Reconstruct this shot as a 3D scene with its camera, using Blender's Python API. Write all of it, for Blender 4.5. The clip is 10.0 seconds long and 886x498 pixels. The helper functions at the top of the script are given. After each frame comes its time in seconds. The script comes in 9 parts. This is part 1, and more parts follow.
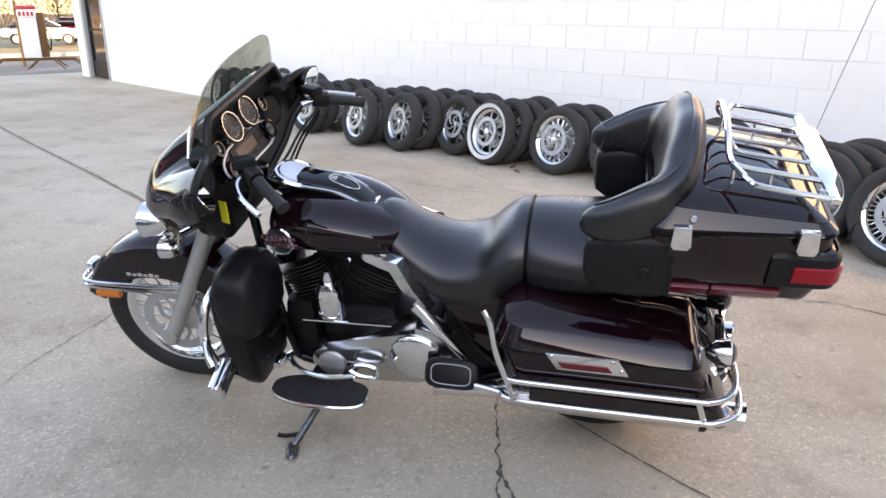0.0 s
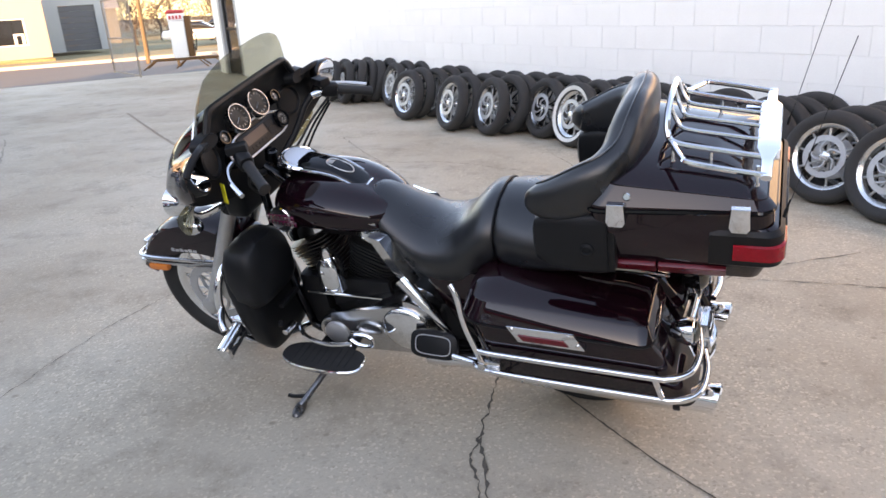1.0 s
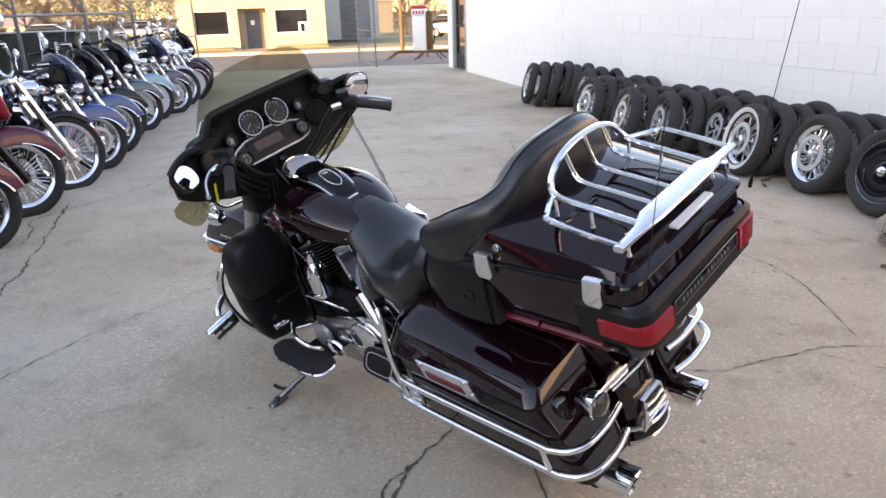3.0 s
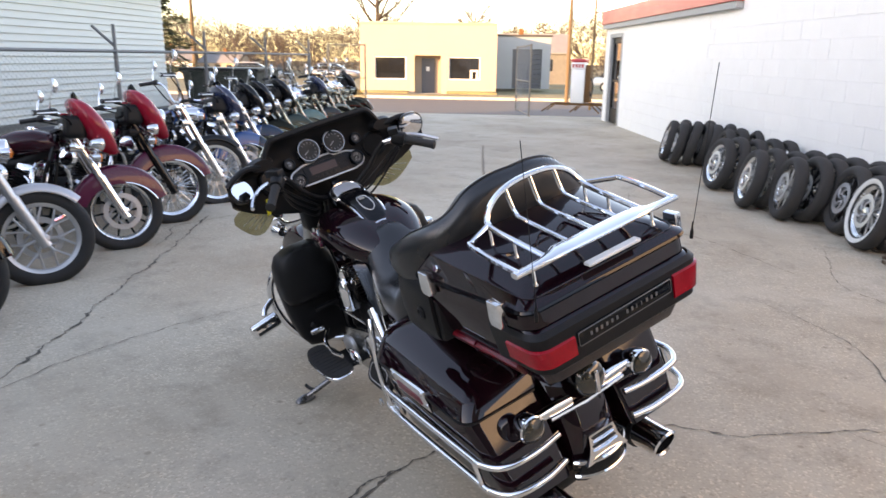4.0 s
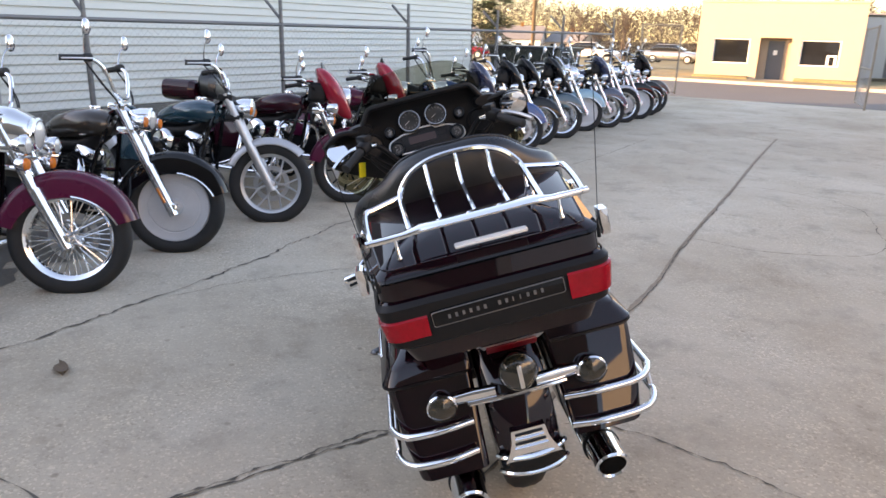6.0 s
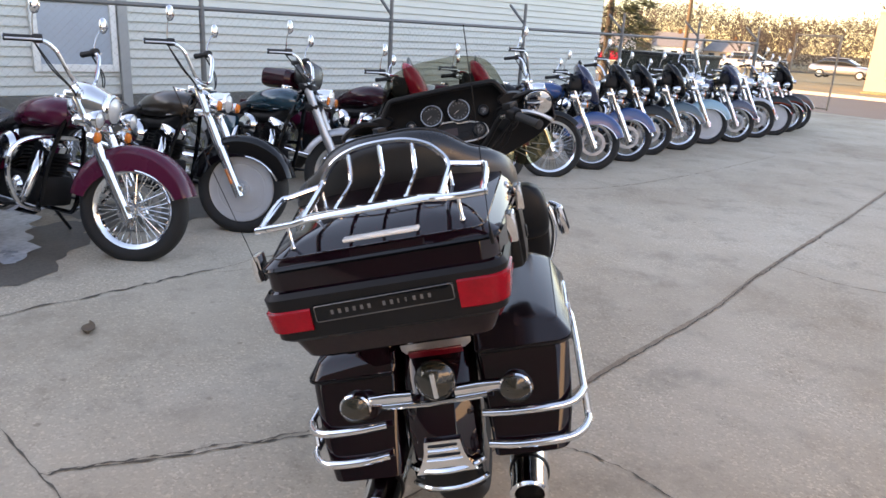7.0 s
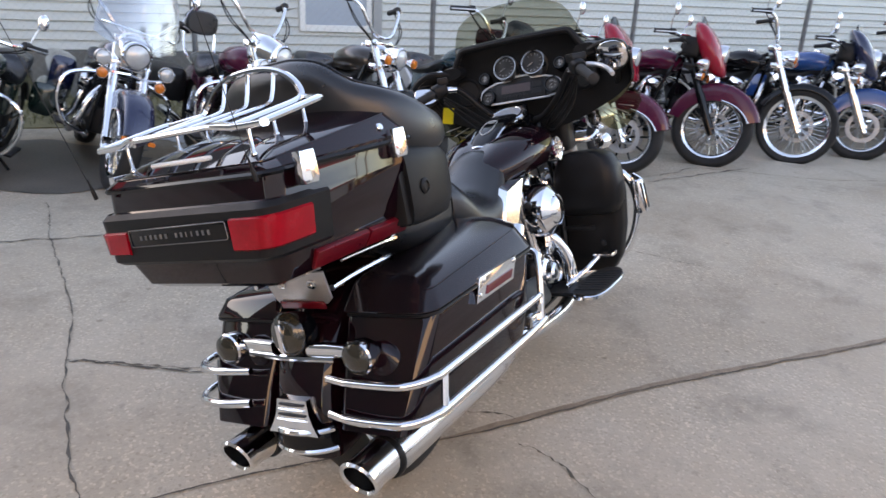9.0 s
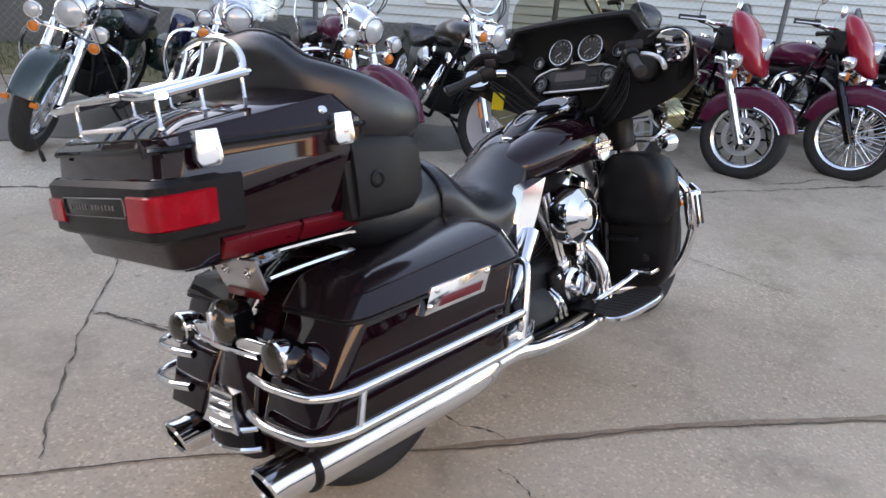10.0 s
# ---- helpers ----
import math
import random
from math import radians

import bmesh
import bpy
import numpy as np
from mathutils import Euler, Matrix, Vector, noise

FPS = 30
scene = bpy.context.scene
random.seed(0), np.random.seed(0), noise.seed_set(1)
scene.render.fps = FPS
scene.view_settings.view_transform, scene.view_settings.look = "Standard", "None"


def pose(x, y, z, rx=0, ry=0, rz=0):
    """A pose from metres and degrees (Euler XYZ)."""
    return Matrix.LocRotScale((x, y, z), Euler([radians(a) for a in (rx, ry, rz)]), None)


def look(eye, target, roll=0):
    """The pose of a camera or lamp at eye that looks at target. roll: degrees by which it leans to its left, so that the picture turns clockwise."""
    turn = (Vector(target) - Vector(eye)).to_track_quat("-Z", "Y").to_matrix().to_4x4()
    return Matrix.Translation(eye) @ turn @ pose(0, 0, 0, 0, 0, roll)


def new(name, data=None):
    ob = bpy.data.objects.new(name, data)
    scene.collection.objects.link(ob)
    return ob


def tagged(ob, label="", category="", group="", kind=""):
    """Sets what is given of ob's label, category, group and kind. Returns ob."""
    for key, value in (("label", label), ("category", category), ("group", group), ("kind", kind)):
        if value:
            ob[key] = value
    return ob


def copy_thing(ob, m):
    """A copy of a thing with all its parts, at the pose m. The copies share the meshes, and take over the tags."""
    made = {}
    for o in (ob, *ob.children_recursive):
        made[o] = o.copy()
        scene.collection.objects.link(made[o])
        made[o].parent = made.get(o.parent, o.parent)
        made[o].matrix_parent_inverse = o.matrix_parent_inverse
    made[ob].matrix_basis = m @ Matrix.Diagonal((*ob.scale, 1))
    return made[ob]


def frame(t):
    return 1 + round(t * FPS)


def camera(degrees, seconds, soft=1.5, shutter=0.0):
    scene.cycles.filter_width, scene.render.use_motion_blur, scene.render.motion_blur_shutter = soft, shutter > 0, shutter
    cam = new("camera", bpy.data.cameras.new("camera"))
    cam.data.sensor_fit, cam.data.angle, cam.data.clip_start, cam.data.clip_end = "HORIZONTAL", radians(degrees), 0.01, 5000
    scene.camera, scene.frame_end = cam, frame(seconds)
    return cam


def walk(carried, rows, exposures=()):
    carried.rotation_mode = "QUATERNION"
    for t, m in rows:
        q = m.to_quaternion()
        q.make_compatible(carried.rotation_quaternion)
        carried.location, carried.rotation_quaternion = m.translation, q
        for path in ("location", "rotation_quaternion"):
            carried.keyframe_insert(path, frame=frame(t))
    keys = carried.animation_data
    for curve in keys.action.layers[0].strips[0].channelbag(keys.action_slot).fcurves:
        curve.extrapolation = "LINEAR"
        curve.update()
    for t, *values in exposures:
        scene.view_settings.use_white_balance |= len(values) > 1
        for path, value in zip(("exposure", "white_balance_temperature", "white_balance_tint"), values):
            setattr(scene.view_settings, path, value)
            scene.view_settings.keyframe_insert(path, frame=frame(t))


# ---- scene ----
cam = camera(63.4, 10.0, 1.5, 0.2)
PATH = [
    (0, (0.432, 0.32, 1.448), (0.243, 2.207, 0.813), 0.2),
    (0.5, (0.695, 0.257, 1.459), (0.39, 2.137, 0.848), -1.2),
    (1, (0.965, 0.277, 1.457), (0.406, 2.079, 0.793), -3.2),
    (1.5, (1.088, 0.446, 1.461), (0.386, 2.181, 0.757), -3.2),
    (2, (1.314, 0.557, 1.474), (0.477, 2.236, 0.779), -4.2),
    (3.5, (2.049, 0.855, 1.508), (0.753, 2.253, 0.902), 0.2),
    (4, (2.338, 0.958, 1.492), (0.859, 2.201, 0.976), 0.7),
    (4.5, (2.508, 1.097, 1.484), (0.845, 2.073, 0.955), -1.2),
    (5, (2.537, 1.389, 1.484), (0.875, 2.247, 0.776), 1.4),
    (5.5, (2.71, 1.634, 1.499), (0.921, 2.326, 0.933), 1.4),
    (6, (2.858, 1.906, 1.495), (0.999, 2.358, 0.914), 1.5),
    (7.5, (2.826, 2.755, 1.456), (0.929, 2.638, 0.833), 3.7),
    (8, (2.681, 2.99, 1.414), (0.839, 2.678, 0.701), 2.9),
    (8.5, (2.537, 3.203, 1.44), (0.72, 2.823, 0.696), 4.2),
    (9, (2.442, 3.514, 1.414), (0.713, 2.791, 0.716), 2.7),
    (9.5, (2.278, 3.68, 1.398), (0.685, 2.72, 0.662), 2.9),
    (10, (2.046, 3.793, 1.427), (0.525, 2.754, 0.649), 4.8),
]
walk(cam, [(t, look(eye, target, roll)) for t, eye, target, roll in PATH], [(0.0, 3.32, 10700, 28), (1.2, 3.18, 10700, 28), (2.0, 3.10, 10700, 28), (4.0, 3.02, 10700, 28), (6.5, 3.00, 10600, 28.5), (8.0, 3.00, 10500, 28.5), (10.0, 3.03, 10500, 28.5)])

# ---- light: low evening sun behind the sided building, open sky over the lot ----
SUN_FROM = Vector((-0.10, -0.99, 0.0)).normalized()
SUN_UP = 8.8
world = bpy.data.worlds.new("evening_sky")
scene.world = world
world.use_nodes = True
wn = world.node_tree
sky = wn.nodes.new("ShaderNodeTexSky")
sky.sky_type = "NISHITA"
sky.sun_disc = False
sky.sun_elevation = radians(SUN_UP)
sky.sun_rotation = math.atan2(SUN_FROM.x, SUN_FROM.y)
sky.air_density, sky.dust_density, sky.ozone_density = 0.8, 0.25, 2.0
wn.nodes["Background"].inputs["Strength"].default_value = 0.15
wn.links.new(sky.outputs["Color"], wn.nodes["Background"].inputs["Color"])
sun_data = bpy.data.lights.new("sun", "SUN")
sun_data.energy, sun_data.angle, sun_data.color = 2.3, radians(0.6), (1.0, 0.76, 0.50)
sun = new("sun", sun_data)
sun_vec = SUN_FROM * math.cos(radians(SUN_UP)) + Vector((0, 0, math.sin(radians(SUN_UP))))
sun.matrix_world = look(sun_vec * 60, (0, 0, 0))

# ---- materials ----
def mat(name, col, rough=0.5, metal=0.0, coat=0.0, var=0.12, scale=6.0, bump=0.0, bscale=60.0, rvar=0.1, col2=None, emit=0.0, spec=0.5):
    """A surface with two scales of variation in colour, gloss and relief."""
    m = bpy.data.materials.new(name)
    m.use_nodes = True
    nt = m.node_tree
    b = nt.nodes["Principled BSDF"]
    b.inputs["Metallic"].default_value = metal
    b.inputs["Coat Weight"].default_value = coat
    b.inputs["Coat Roughness"].default_value = 0.035
    b.inputs["Specular IOR Level"].default_value = spec
    tc = nt.nodes.new("ShaderNodeTexCoord")
    oi = nt.nodes.new("ShaderNodeObjectInfo")
    add = nt.nodes.new("ShaderNodeVectorMath")
    add.operation = "MULTIPLY_ADD"
    nt.links.new(oi.outputs["Random"], add.inputs[0])
    add.inputs[1].default_value = (17.0, 9.0, 5.0)
    nt.links.new(tc.outputs["Object"], add.inputs[2])
    n1 = nt.nodes.new("ShaderNodeTexNoise")
    n1.inputs["Scale"].default_value = scale
    n1.inputs["Detail"].default_value = 6.0
    nt.links.new(add.outputs[0], n1.inputs["Vector"])
    n2 = nt.nodes.new("ShaderNodeTexNoise")
    n2.inputs["Scale"].default_value = bscale
    n2.inputs["Detail"].default_value = 4.0
    nt.links.new(add.outputs[0], n2.inputs["Vector"])
    mix = nt.nodes.new("ShaderNodeMix")
    mix.data_type = "RGBA"
    dark = [c * (1 - var) for c in col]
    lite = [min(1.0, c * (1 + var)) for c in (col2 or col)]
    mix.inputs["A"].default_value = (*dark, 1)
    mix.inputs["B"].default_value = (*lite, 1)
    blend = nt.nodes.new("ShaderNodeMath")
    blend.operation = "MULTIPLY_ADD"
    blend.use_clamp = True
    nt.links.new(n2.outputs["Fac"], blend.inputs[0])
    blend.inputs[1].default_value = 0.8
    sub = nt.nodes.new("ShaderNodeMath")
    sub.operation = "SUBTRACT"
    nt.links.new(n1.outputs["Fac"], sub.inputs[0])
    sub.inputs[1].default_value = 0.4
    nt.links.new(sub.outputs[0], blend.inputs[2])
    nt.links.new(blend.outputs[0], mix.inputs["Factor"])
    nt.links.new(mix.outputs["Result"], b.inputs["Base Color"])
    rr = nt.nodes.new("ShaderNodeMapRange")
    rr.inputs["From Min"].default_value, rr.inputs["From Max"].default_value = 0.3, 0.7
    rr.inputs["To Min"].default_value = max(0.01, rough * (1 - rvar))
    rr.inputs["To Max"].default_value = min(1.0, rough * (1 + rvar) + rvar * 0.05)
    nt.links.new(n1.outputs["Fac"], rr.inputs["Value"])
    nt.links.new(rr.outputs["Result"], b.inputs["Roughness"])
    if bump:
        bp = nt.nodes.new("ShaderNodeBump")
        bp.inputs["Strength"].default_value = 0.6
        bp.inputs["Distance"].default_value = bump
        nt.links.new(n2.outputs["Fac"], bp.inputs["Height"])
        nt.links.new(bp.outputs["Normal"], b.inputs["Normal"])
    if emit:
        b.inputs["Emission Color"].default_value = (*col, 1)
        b.inputs["Emission Strength"].default_value = emit
    return m


def glass(name, tint, gloss=0.04, least=0.03):
    """A thin tinted sheet: see-through with a Fresnel gloss."""
    m = bpy.data.materials.new(name)
    m.use_nodes = True
    nt = m.node_tree
    nt.nodes.remove(nt.nodes["Principled BSDF"])
    out = nt.nodes["Material Output"]
    tr = nt.nodes.new("ShaderNodeBsdfTransparent")
    tr.inputs["Color"].default_value = (*tint, 1)
    gl = nt.nodes.new("ShaderNodeBsdfGlossy")
    gl.inputs["Roughness"].default_value = gloss
    fr = nt.nodes.new("ShaderNodeLayerWeight")
    fr.inputs["Blend"].default_value = 0.5
    pw = nt.nodes.new("ShaderNodeMath")
    pw.operation = "POWER"
    pw.inputs[1].default_value = 4.0
    nt.links.new(fr.outputs["Facing"], pw.inputs[0])
    sc = nt.nodes.new("ShaderNodeMath")
    sc.operation = "MULTIPLY_ADD"
    sc.inputs[1].default_value, sc.inputs[2].default_value = 0.6, least
    nt.links.new(pw.outputs[0], sc.inputs[0])
    mx = nt.nodes.new("ShaderNodeMixShader")
    nt.links.new(sc.outputs[0], mx.inputs[0])
    nt.links.new(tr.outputs[0], mx.inputs[1])
    nt.links.new(gl.outputs[0], mx.inputs[2])
    nt.links.new(mx.outputs[0], out.inputs["Surface"])
    return m


PAINT = mat("black_cherry_paint", (0.0068, 0.0014, 0.0028), 0.34, 0.0, 1.0, 0.2, 2.0, 0, 900, col2=(0.0115, 0.0026, 0.0048), spec=0.0)
# Paler copy of PAINT with a softer coat, for the right bag lid.
SATIN_PAINT = mat("satin_cherry_paint", (0.0105, 0.0068, 0.0082), 0.34, 0.0, 1.0, 0.3, 2.0, 0, 900, col2=(0.0160, 0.0100, 0.0115), spec=0.0)
SATIN_PAINT.node_tree.nodes["Principled BSDF"].inputs["Coat Roughness"].default_value = 0.15
CHROME = mat("chrome", (0.86, 0.87, 0.88), 0.07, 1.0, 0, 0.03, 5, 0, 40, rvar=0.5)
CHROME_WORN = mat("worn_chrome", (0.72, 0.72, 0.71), 0.2, 1.0, 0, 0.1, 9, 0, 80, rvar=0.5)
ALU = mat("cast_aluminium", (0.52, 0.52, 0.52), 0.36, 0.75, 0, 0.12, 14, 0.0006, 160)
DISC_STEEL = mat("brake_disc_steel", (0.42, 0.42, 0.42), 0.42, 0.5, 0, 0.15, 30, 0.0004, 200)
DISC_WHEEL = mat("brushed_disc_wheel", (0.50, 0.51, 0.52), 0.5, 0.1, 0, 0.12, 10, 0.0004, 200)
ALU_DULL = mat("dull_aluminium", (0.42, 0.42, 0.40), 0.5, 0.6, 0, 0.15, 14, 0.0008, 160)
BLACK = mat("black_plastic", (0.009, 0.009, 0.0098), 0.42, 0, 0, 0.2, 12, 0.0004, 300, spec=0.22)
BLACK_GLOSS = mat("gloss_black_paint", (0.004, 0.004, 0.005), 0.16, 0, 0.7, 0.15, 5, 0, 300, spec=0.0)
BLACK_ENGINE = mat("wrinkle_black_metal", (0.007, 0.007, 0.008), 0.5, 0.0, 0, 0.3, 20, 0.0008, 260, spec=0.25)
LEATHER = mat("black_vinyl", (0.0075, 0.008, 0.0095), 0.31, 0, 0, 0.22, 7, 0.0005, 420, rvar=0.25, spec=0.7)
RUBBER = mat("tyre_rubber", (0.014, 0.0135, 0.0135), 0.72, 0, 0, 0.25, 8, 0.001, 180)
RUBBER_GREY = mat("dusty_tyre_rubber", (0.020, 0.019, 0.0185), 0.85, 0, 0, 0.3, 7, 0.0012, 160, col2=(0.034, 0.032, 0.031))
WHITEWALL = mat("whitewall_rubber", (0.62, 0.61, 0.57), 0.7, 0, 0, 0.12, 9, 0.0004, 200)
RED_LENS = mat("red_lens", (0.33, 0.003, 0.011), 0.25, 0, 0.35, 0.3, 24, 0.001, 140, spec=0.2)
RED_REFLECTOR = mat("red_reflector", (0.14, 0.003, 0.009), 0.3, 0, 0.1, 0.15, 30, 0.0005, 300)
AMBER = mat("amber_lens", (0.72, 0.17, 0.02), 0.25, 0, 0.4, 0.15, 18, 0.0006, 200)
SMOKE_LENS = mat("smoked_lens", (0.030, 0.027, 0.018), 0.12, 0, 0.8, 0.25, 30, 0.0006, 220)
LAMP_GLASS = mat("lamp_lens", (0.50, 0.52, 0.52), 0.16, 0.25, 0.8, 0.15, 26, 0.001, 120)
SMOKE_GLASS = glass("smoked_windshield", (0.70, 0.69, 0.62))
DEFLECTOR_GLASS = glass("smoked_deflector", (0.66, 0.62, 0.48), 0.08)
DARK_SCREEN = glass("dark_smoked_screen", (0.22, 0.22, 0.22), 0.06)
CLEAR_GLASS = glass("clear_windshield", (0.86, 0.88, 0.90), 0.12, 0.22)
MIRROR = mat("mirror_glass", (0.90, 0.91, 0.92), 0.02, 1.0, 0, 0.01, 3, 0, 30, rvar=0.0)
DIAL = mat("dial_face", (0.045, 0.043, 0.040), 0.5, 0.0, 0.0, 0.2, 20, 0, 80)
YELLOW = mat("yellow_tag", (0.80, 0.68, 0.03), 0.6, 0, 0, 0.06, 20, 0, 80)
STRIPE = mat("charcoal_tank_stripe", (0.045, 0.040, 0.040), 0.25, 0.3, 1.0, 0.2, 3, 0, 300)
SILVER_INK = mat("silver_print", (0.55, 0.55, 0.55), 0.35, 0.5)
BURGUNDY = mat("burgundy_paint", (0.095, 0.007, 0.030), 0.26, 0.0, 0.45, 0.15, 3, 0, 500, spec=0.2)
DARK_BURGUNDY = mat("dark_burgundy_paint", (0.030, 0.004, 0.009), 0.24, 0.0, 0.6, 0.15, 3, 0, 500, spec=0.1)
RED = mat("bright_red_paint", (0.34, 0.010, 0.026), 0.25, 0.0, 0.5, 0.12, 3, 0, 400, spec=0.2)
BLUE = mat("cobalt_blue_paint", (0.003, 0.060, 0.21), 0.22, 0.0, 0.5, 0.15, 3, 0, 400)
NAVY = mat("navy_paint", (0.010, 0.018, 0.055), 0.2, 0.2, 1.0, 0.15, 3, 0, 400)
TEAL = mat("dark_teal_paint", (0.006, 0.050, 0.075), 0.2, 0.2, 1.0, 0.15, 3, 0, 400)
SKY_BLUE = mat("light_blue_paint", (0.16, 0.34, 0.42), 0.25, 0.2, 1.0, 0.12, 3, 0, 400)
GREEN = mat("dark_green_paint", (0.010, 0.030, 0.024), 0.22, 0.2, 1.0, 0.15, 3, 0, 400)
BROWN_BLACK = mat("smoky_bronze_paint", (0.045, 0.034, 0.026), 0.3, 0.3, 0.8, 0.25, 4, 0, 400)
SILVER = mat("silver_paint", (0.45, 0.45, 0.46), 0.3, 0.6, 0.6, 0.08, 4, 0, 400)

# ---- building tools ----
def part(name, bm, material, parent, label="", smooth=38, m=None):
    """Links a bmesh as one mesh object under a thing or a part."""
    bmesh.ops.recalc_face_normals(bm, faces=bm.faces)
    me = bpy.data.meshes.new(name)
    bm.to_mesh(me)
    bm.free()
    me.materials.append(material)
    if smooth:
        me.shade_smooth()
        me.set_sharp_from_angle(angle=radians(smooth))
    return share(name, me, parent, label, m)


def share(name, me, parent, label="", m=None):
    """Another object on the same mesh."""
    ob = new(name, me)
    if parent is not None:
        ob.parent = parent
    if m is not None:
        ob.matrix_basis = m
    if label:
        tagged(ob, label)
    return ob


def thing(name, m, label, category, group="", kind=""):
    ob = new(name)
    ob.empty_display_size = 0.1
    ob.matrix_basis = m
    return tagged(ob, label, category, group, kind)


def B():
    return bmesh.new()


def box(bm, x0, x1, y0, y1, z0, z1, bev=0.0, seg=2, m=None):
    mm = Matrix.Translation(((x0 + x1) / 2, (y0 + y1) / 2, (z0 + z1) / 2)) @ Matrix.Diagonal((x1 - x0, y1 - y0, z1 - z0, 1))
    if m is not None:
        mm = m @ mm
    r = bmesh.ops.create_cube(bm, size=1.0, matrix=mm)
    if bev:
        es = list({e for v in r["verts"] for e in v.link_edges})
        bmesh.ops.bevel(bm, geom=es, offset=bev, segments=seg, profile=0.6, affect="EDGES")
    return bm


def frames_of(pts):
    pts = [Vector(p) for p in pts]
    out = []
    n = None
    for i, p in enumerate(pts):
        t = (pts[min(i + 1, len(pts) - 1)] - pts[max(i - 1, 0)]).normalized()
        if n is None:
            n = t.orthogonal().normalized()
        else:
            n = (n - t * n.dot(t))
            n = n.normalized() if n.length > 1e-6 else t.orthogonal().normalized()
        out.append((p, n, t.cross(n)))
    return out


def spline(pts, k=5, closed=False):
    """Catmull-Rom points through pts."""
    pts = [Vector(p) for p in pts]
    n = len(pts)
    out = []
    for i in range(n if closed else n - 1):
        if closed:
            a, b, c, d = pts[i - 1], pts[i], pts[(i + 1) % n], pts[(i + 2) % n]
        else:
            a, b, c, d = pts[max(i - 1, 0)], pts[i], pts[i + 1], pts[min(i + 2, n - 1)]
        for j in range(k):
            s = j / k
            out.append(0.5 * ((2 * b) + (c - a) * s + (2 * a - 5 * b + 4 * c - d) * s * s + (3 * b - a - 3 * c + d) * s ** 3))
    if not closed:
        out.append(pts[-1])
    return out


def loft(bm, rings, cap=True, closed=False, open_ring=False):
    """Skins a row of rings with equal point counts."""
    vs = [[bm.verts.new(p) for p in r] for r in rings]
    n = len(vs[0])
    pairs = list(zip(vs, vs[1:])) + ([(vs[-1], vs[0])] if closed else [])
    for a, b in pairs:
        for i in range(n - 1 if open_ring else n):
            j = (i + 1) % n
            try:
                bm.faces.new((a[i], a[j], b[j], b[i]))
            except ValueError:
                pass
    if cap and not closed and not open_ring:
        for r in (vs[0], vs[-1]):
            try:
                bm.faces.new(r)
            except ValueError:
                pass
    return bm


def tube(bm, pts, r, n=8, k=0, closed=False, taper=None):
    """A round bar along pts; k > 0 rounds the bends."""
    if k:
        pts = spline(pts, k, closed)
    fr = frames_of(pts)
    rings = []
    for i, (p, a, b) in enumerate(fr):
        rr = r if taper is None else r + (taper - r) * i / (len(fr) - 1)
        rings.append([p + (a * math.cos(6.28318 * j / n) + b * math.sin(6.28318 * j / n)) * rr for j in range(n)])
    return loft(bm, rings, closed=closed)


def lathe(bm, prof, m=None, n=24, closed=False):
    """Turns (radius, height) points about local z, placed by m."""
    m = m or Matrix.Identity(4)
    rings = []
    for r, h in prof:
        rings.append([m @ Vector((max(r, 1e-4) * math.cos(6.28318 * j / n), max(r, 1e-4) * math.sin(6.28318 * j / n), h)) for j in range(n)])
    return loft(bm, rings, cap=not closed, closed=closed)


def axis(p, d):
    """A placing whose z runs along d from p."""
    return Matrix.Translation(p) @ Vector(d).to_track_quat("Z", "Y").to_matrix().to_4x4()


def oval(a, b, p=2.4, n=20, top=1.0):
    """Superellipse points (a wide, b high)."""
    out = []
    for i in range(n):
        w = 6.28318 * i / n
        c, s = math.cos(w), math.sin(w)
        out.append((a * math.copysign(abs(c) ** (2 / p), c), b * math.copysign(abs(s) ** (2 / p), s)))
    return out


def body(bm, rows, p=2.6, n=20):
    """Lofts along x: rows of (x, y, z, half width, half height)."""
    rings = []
    for x, y, z, a, b in rows:
        rings.append([Vector((x, y + u, z + v)) for u, v in oval(a, b, p, n)])
    return loft(bm, rings)


def slab(bm, outline, y0, y1, bev=0.0):
    """A plate: outline of (x, z) from y0 to y1."""
    a = [bm.verts.new((x, y0, z)) for x, z in outline]
    b = [bm.verts.new((x, y1, z)) for x, z in outline]
    n = len(a)
    fs = [bm.faces.new(a), bm.faces.new(b)]
    for i in range(n):
        fs.append(bm.faces.new((a[i], a[(i + 1) % n], b[(i + 1) % n], b[i])))
    if bev:
        es = list(set(fs[0].edges) | set(fs[1].edges))
        bmesh.ops.bevel(bm, geom=es, offset=bev, segments=2, profile=0.6, affect="EDGES")
    return bm


def lettering(name, body_text, size, material, parent, m, depth=0.001, label=""):
    cu = bpy.data.curves.new(name, "FONT")
    cu.body, cu.size, cu.align_x, cu.align_y, cu.extrude = body_text, size, "CENTER", "CENTER", depth
    tmp = new(name, cu)
    me = bpy.data.meshes.new_from_object(tmp.evaluated_get(bpy.context.evaluated_depsgraph_get()))
    bpy.data.objects.remove(tmp)
    me.materials.clear()
    me.materials.append(material)
    return share(name, me, parent, label, m)


# ---- wheels: made once for each kind, the meshes shared ----
WHEELS = {}


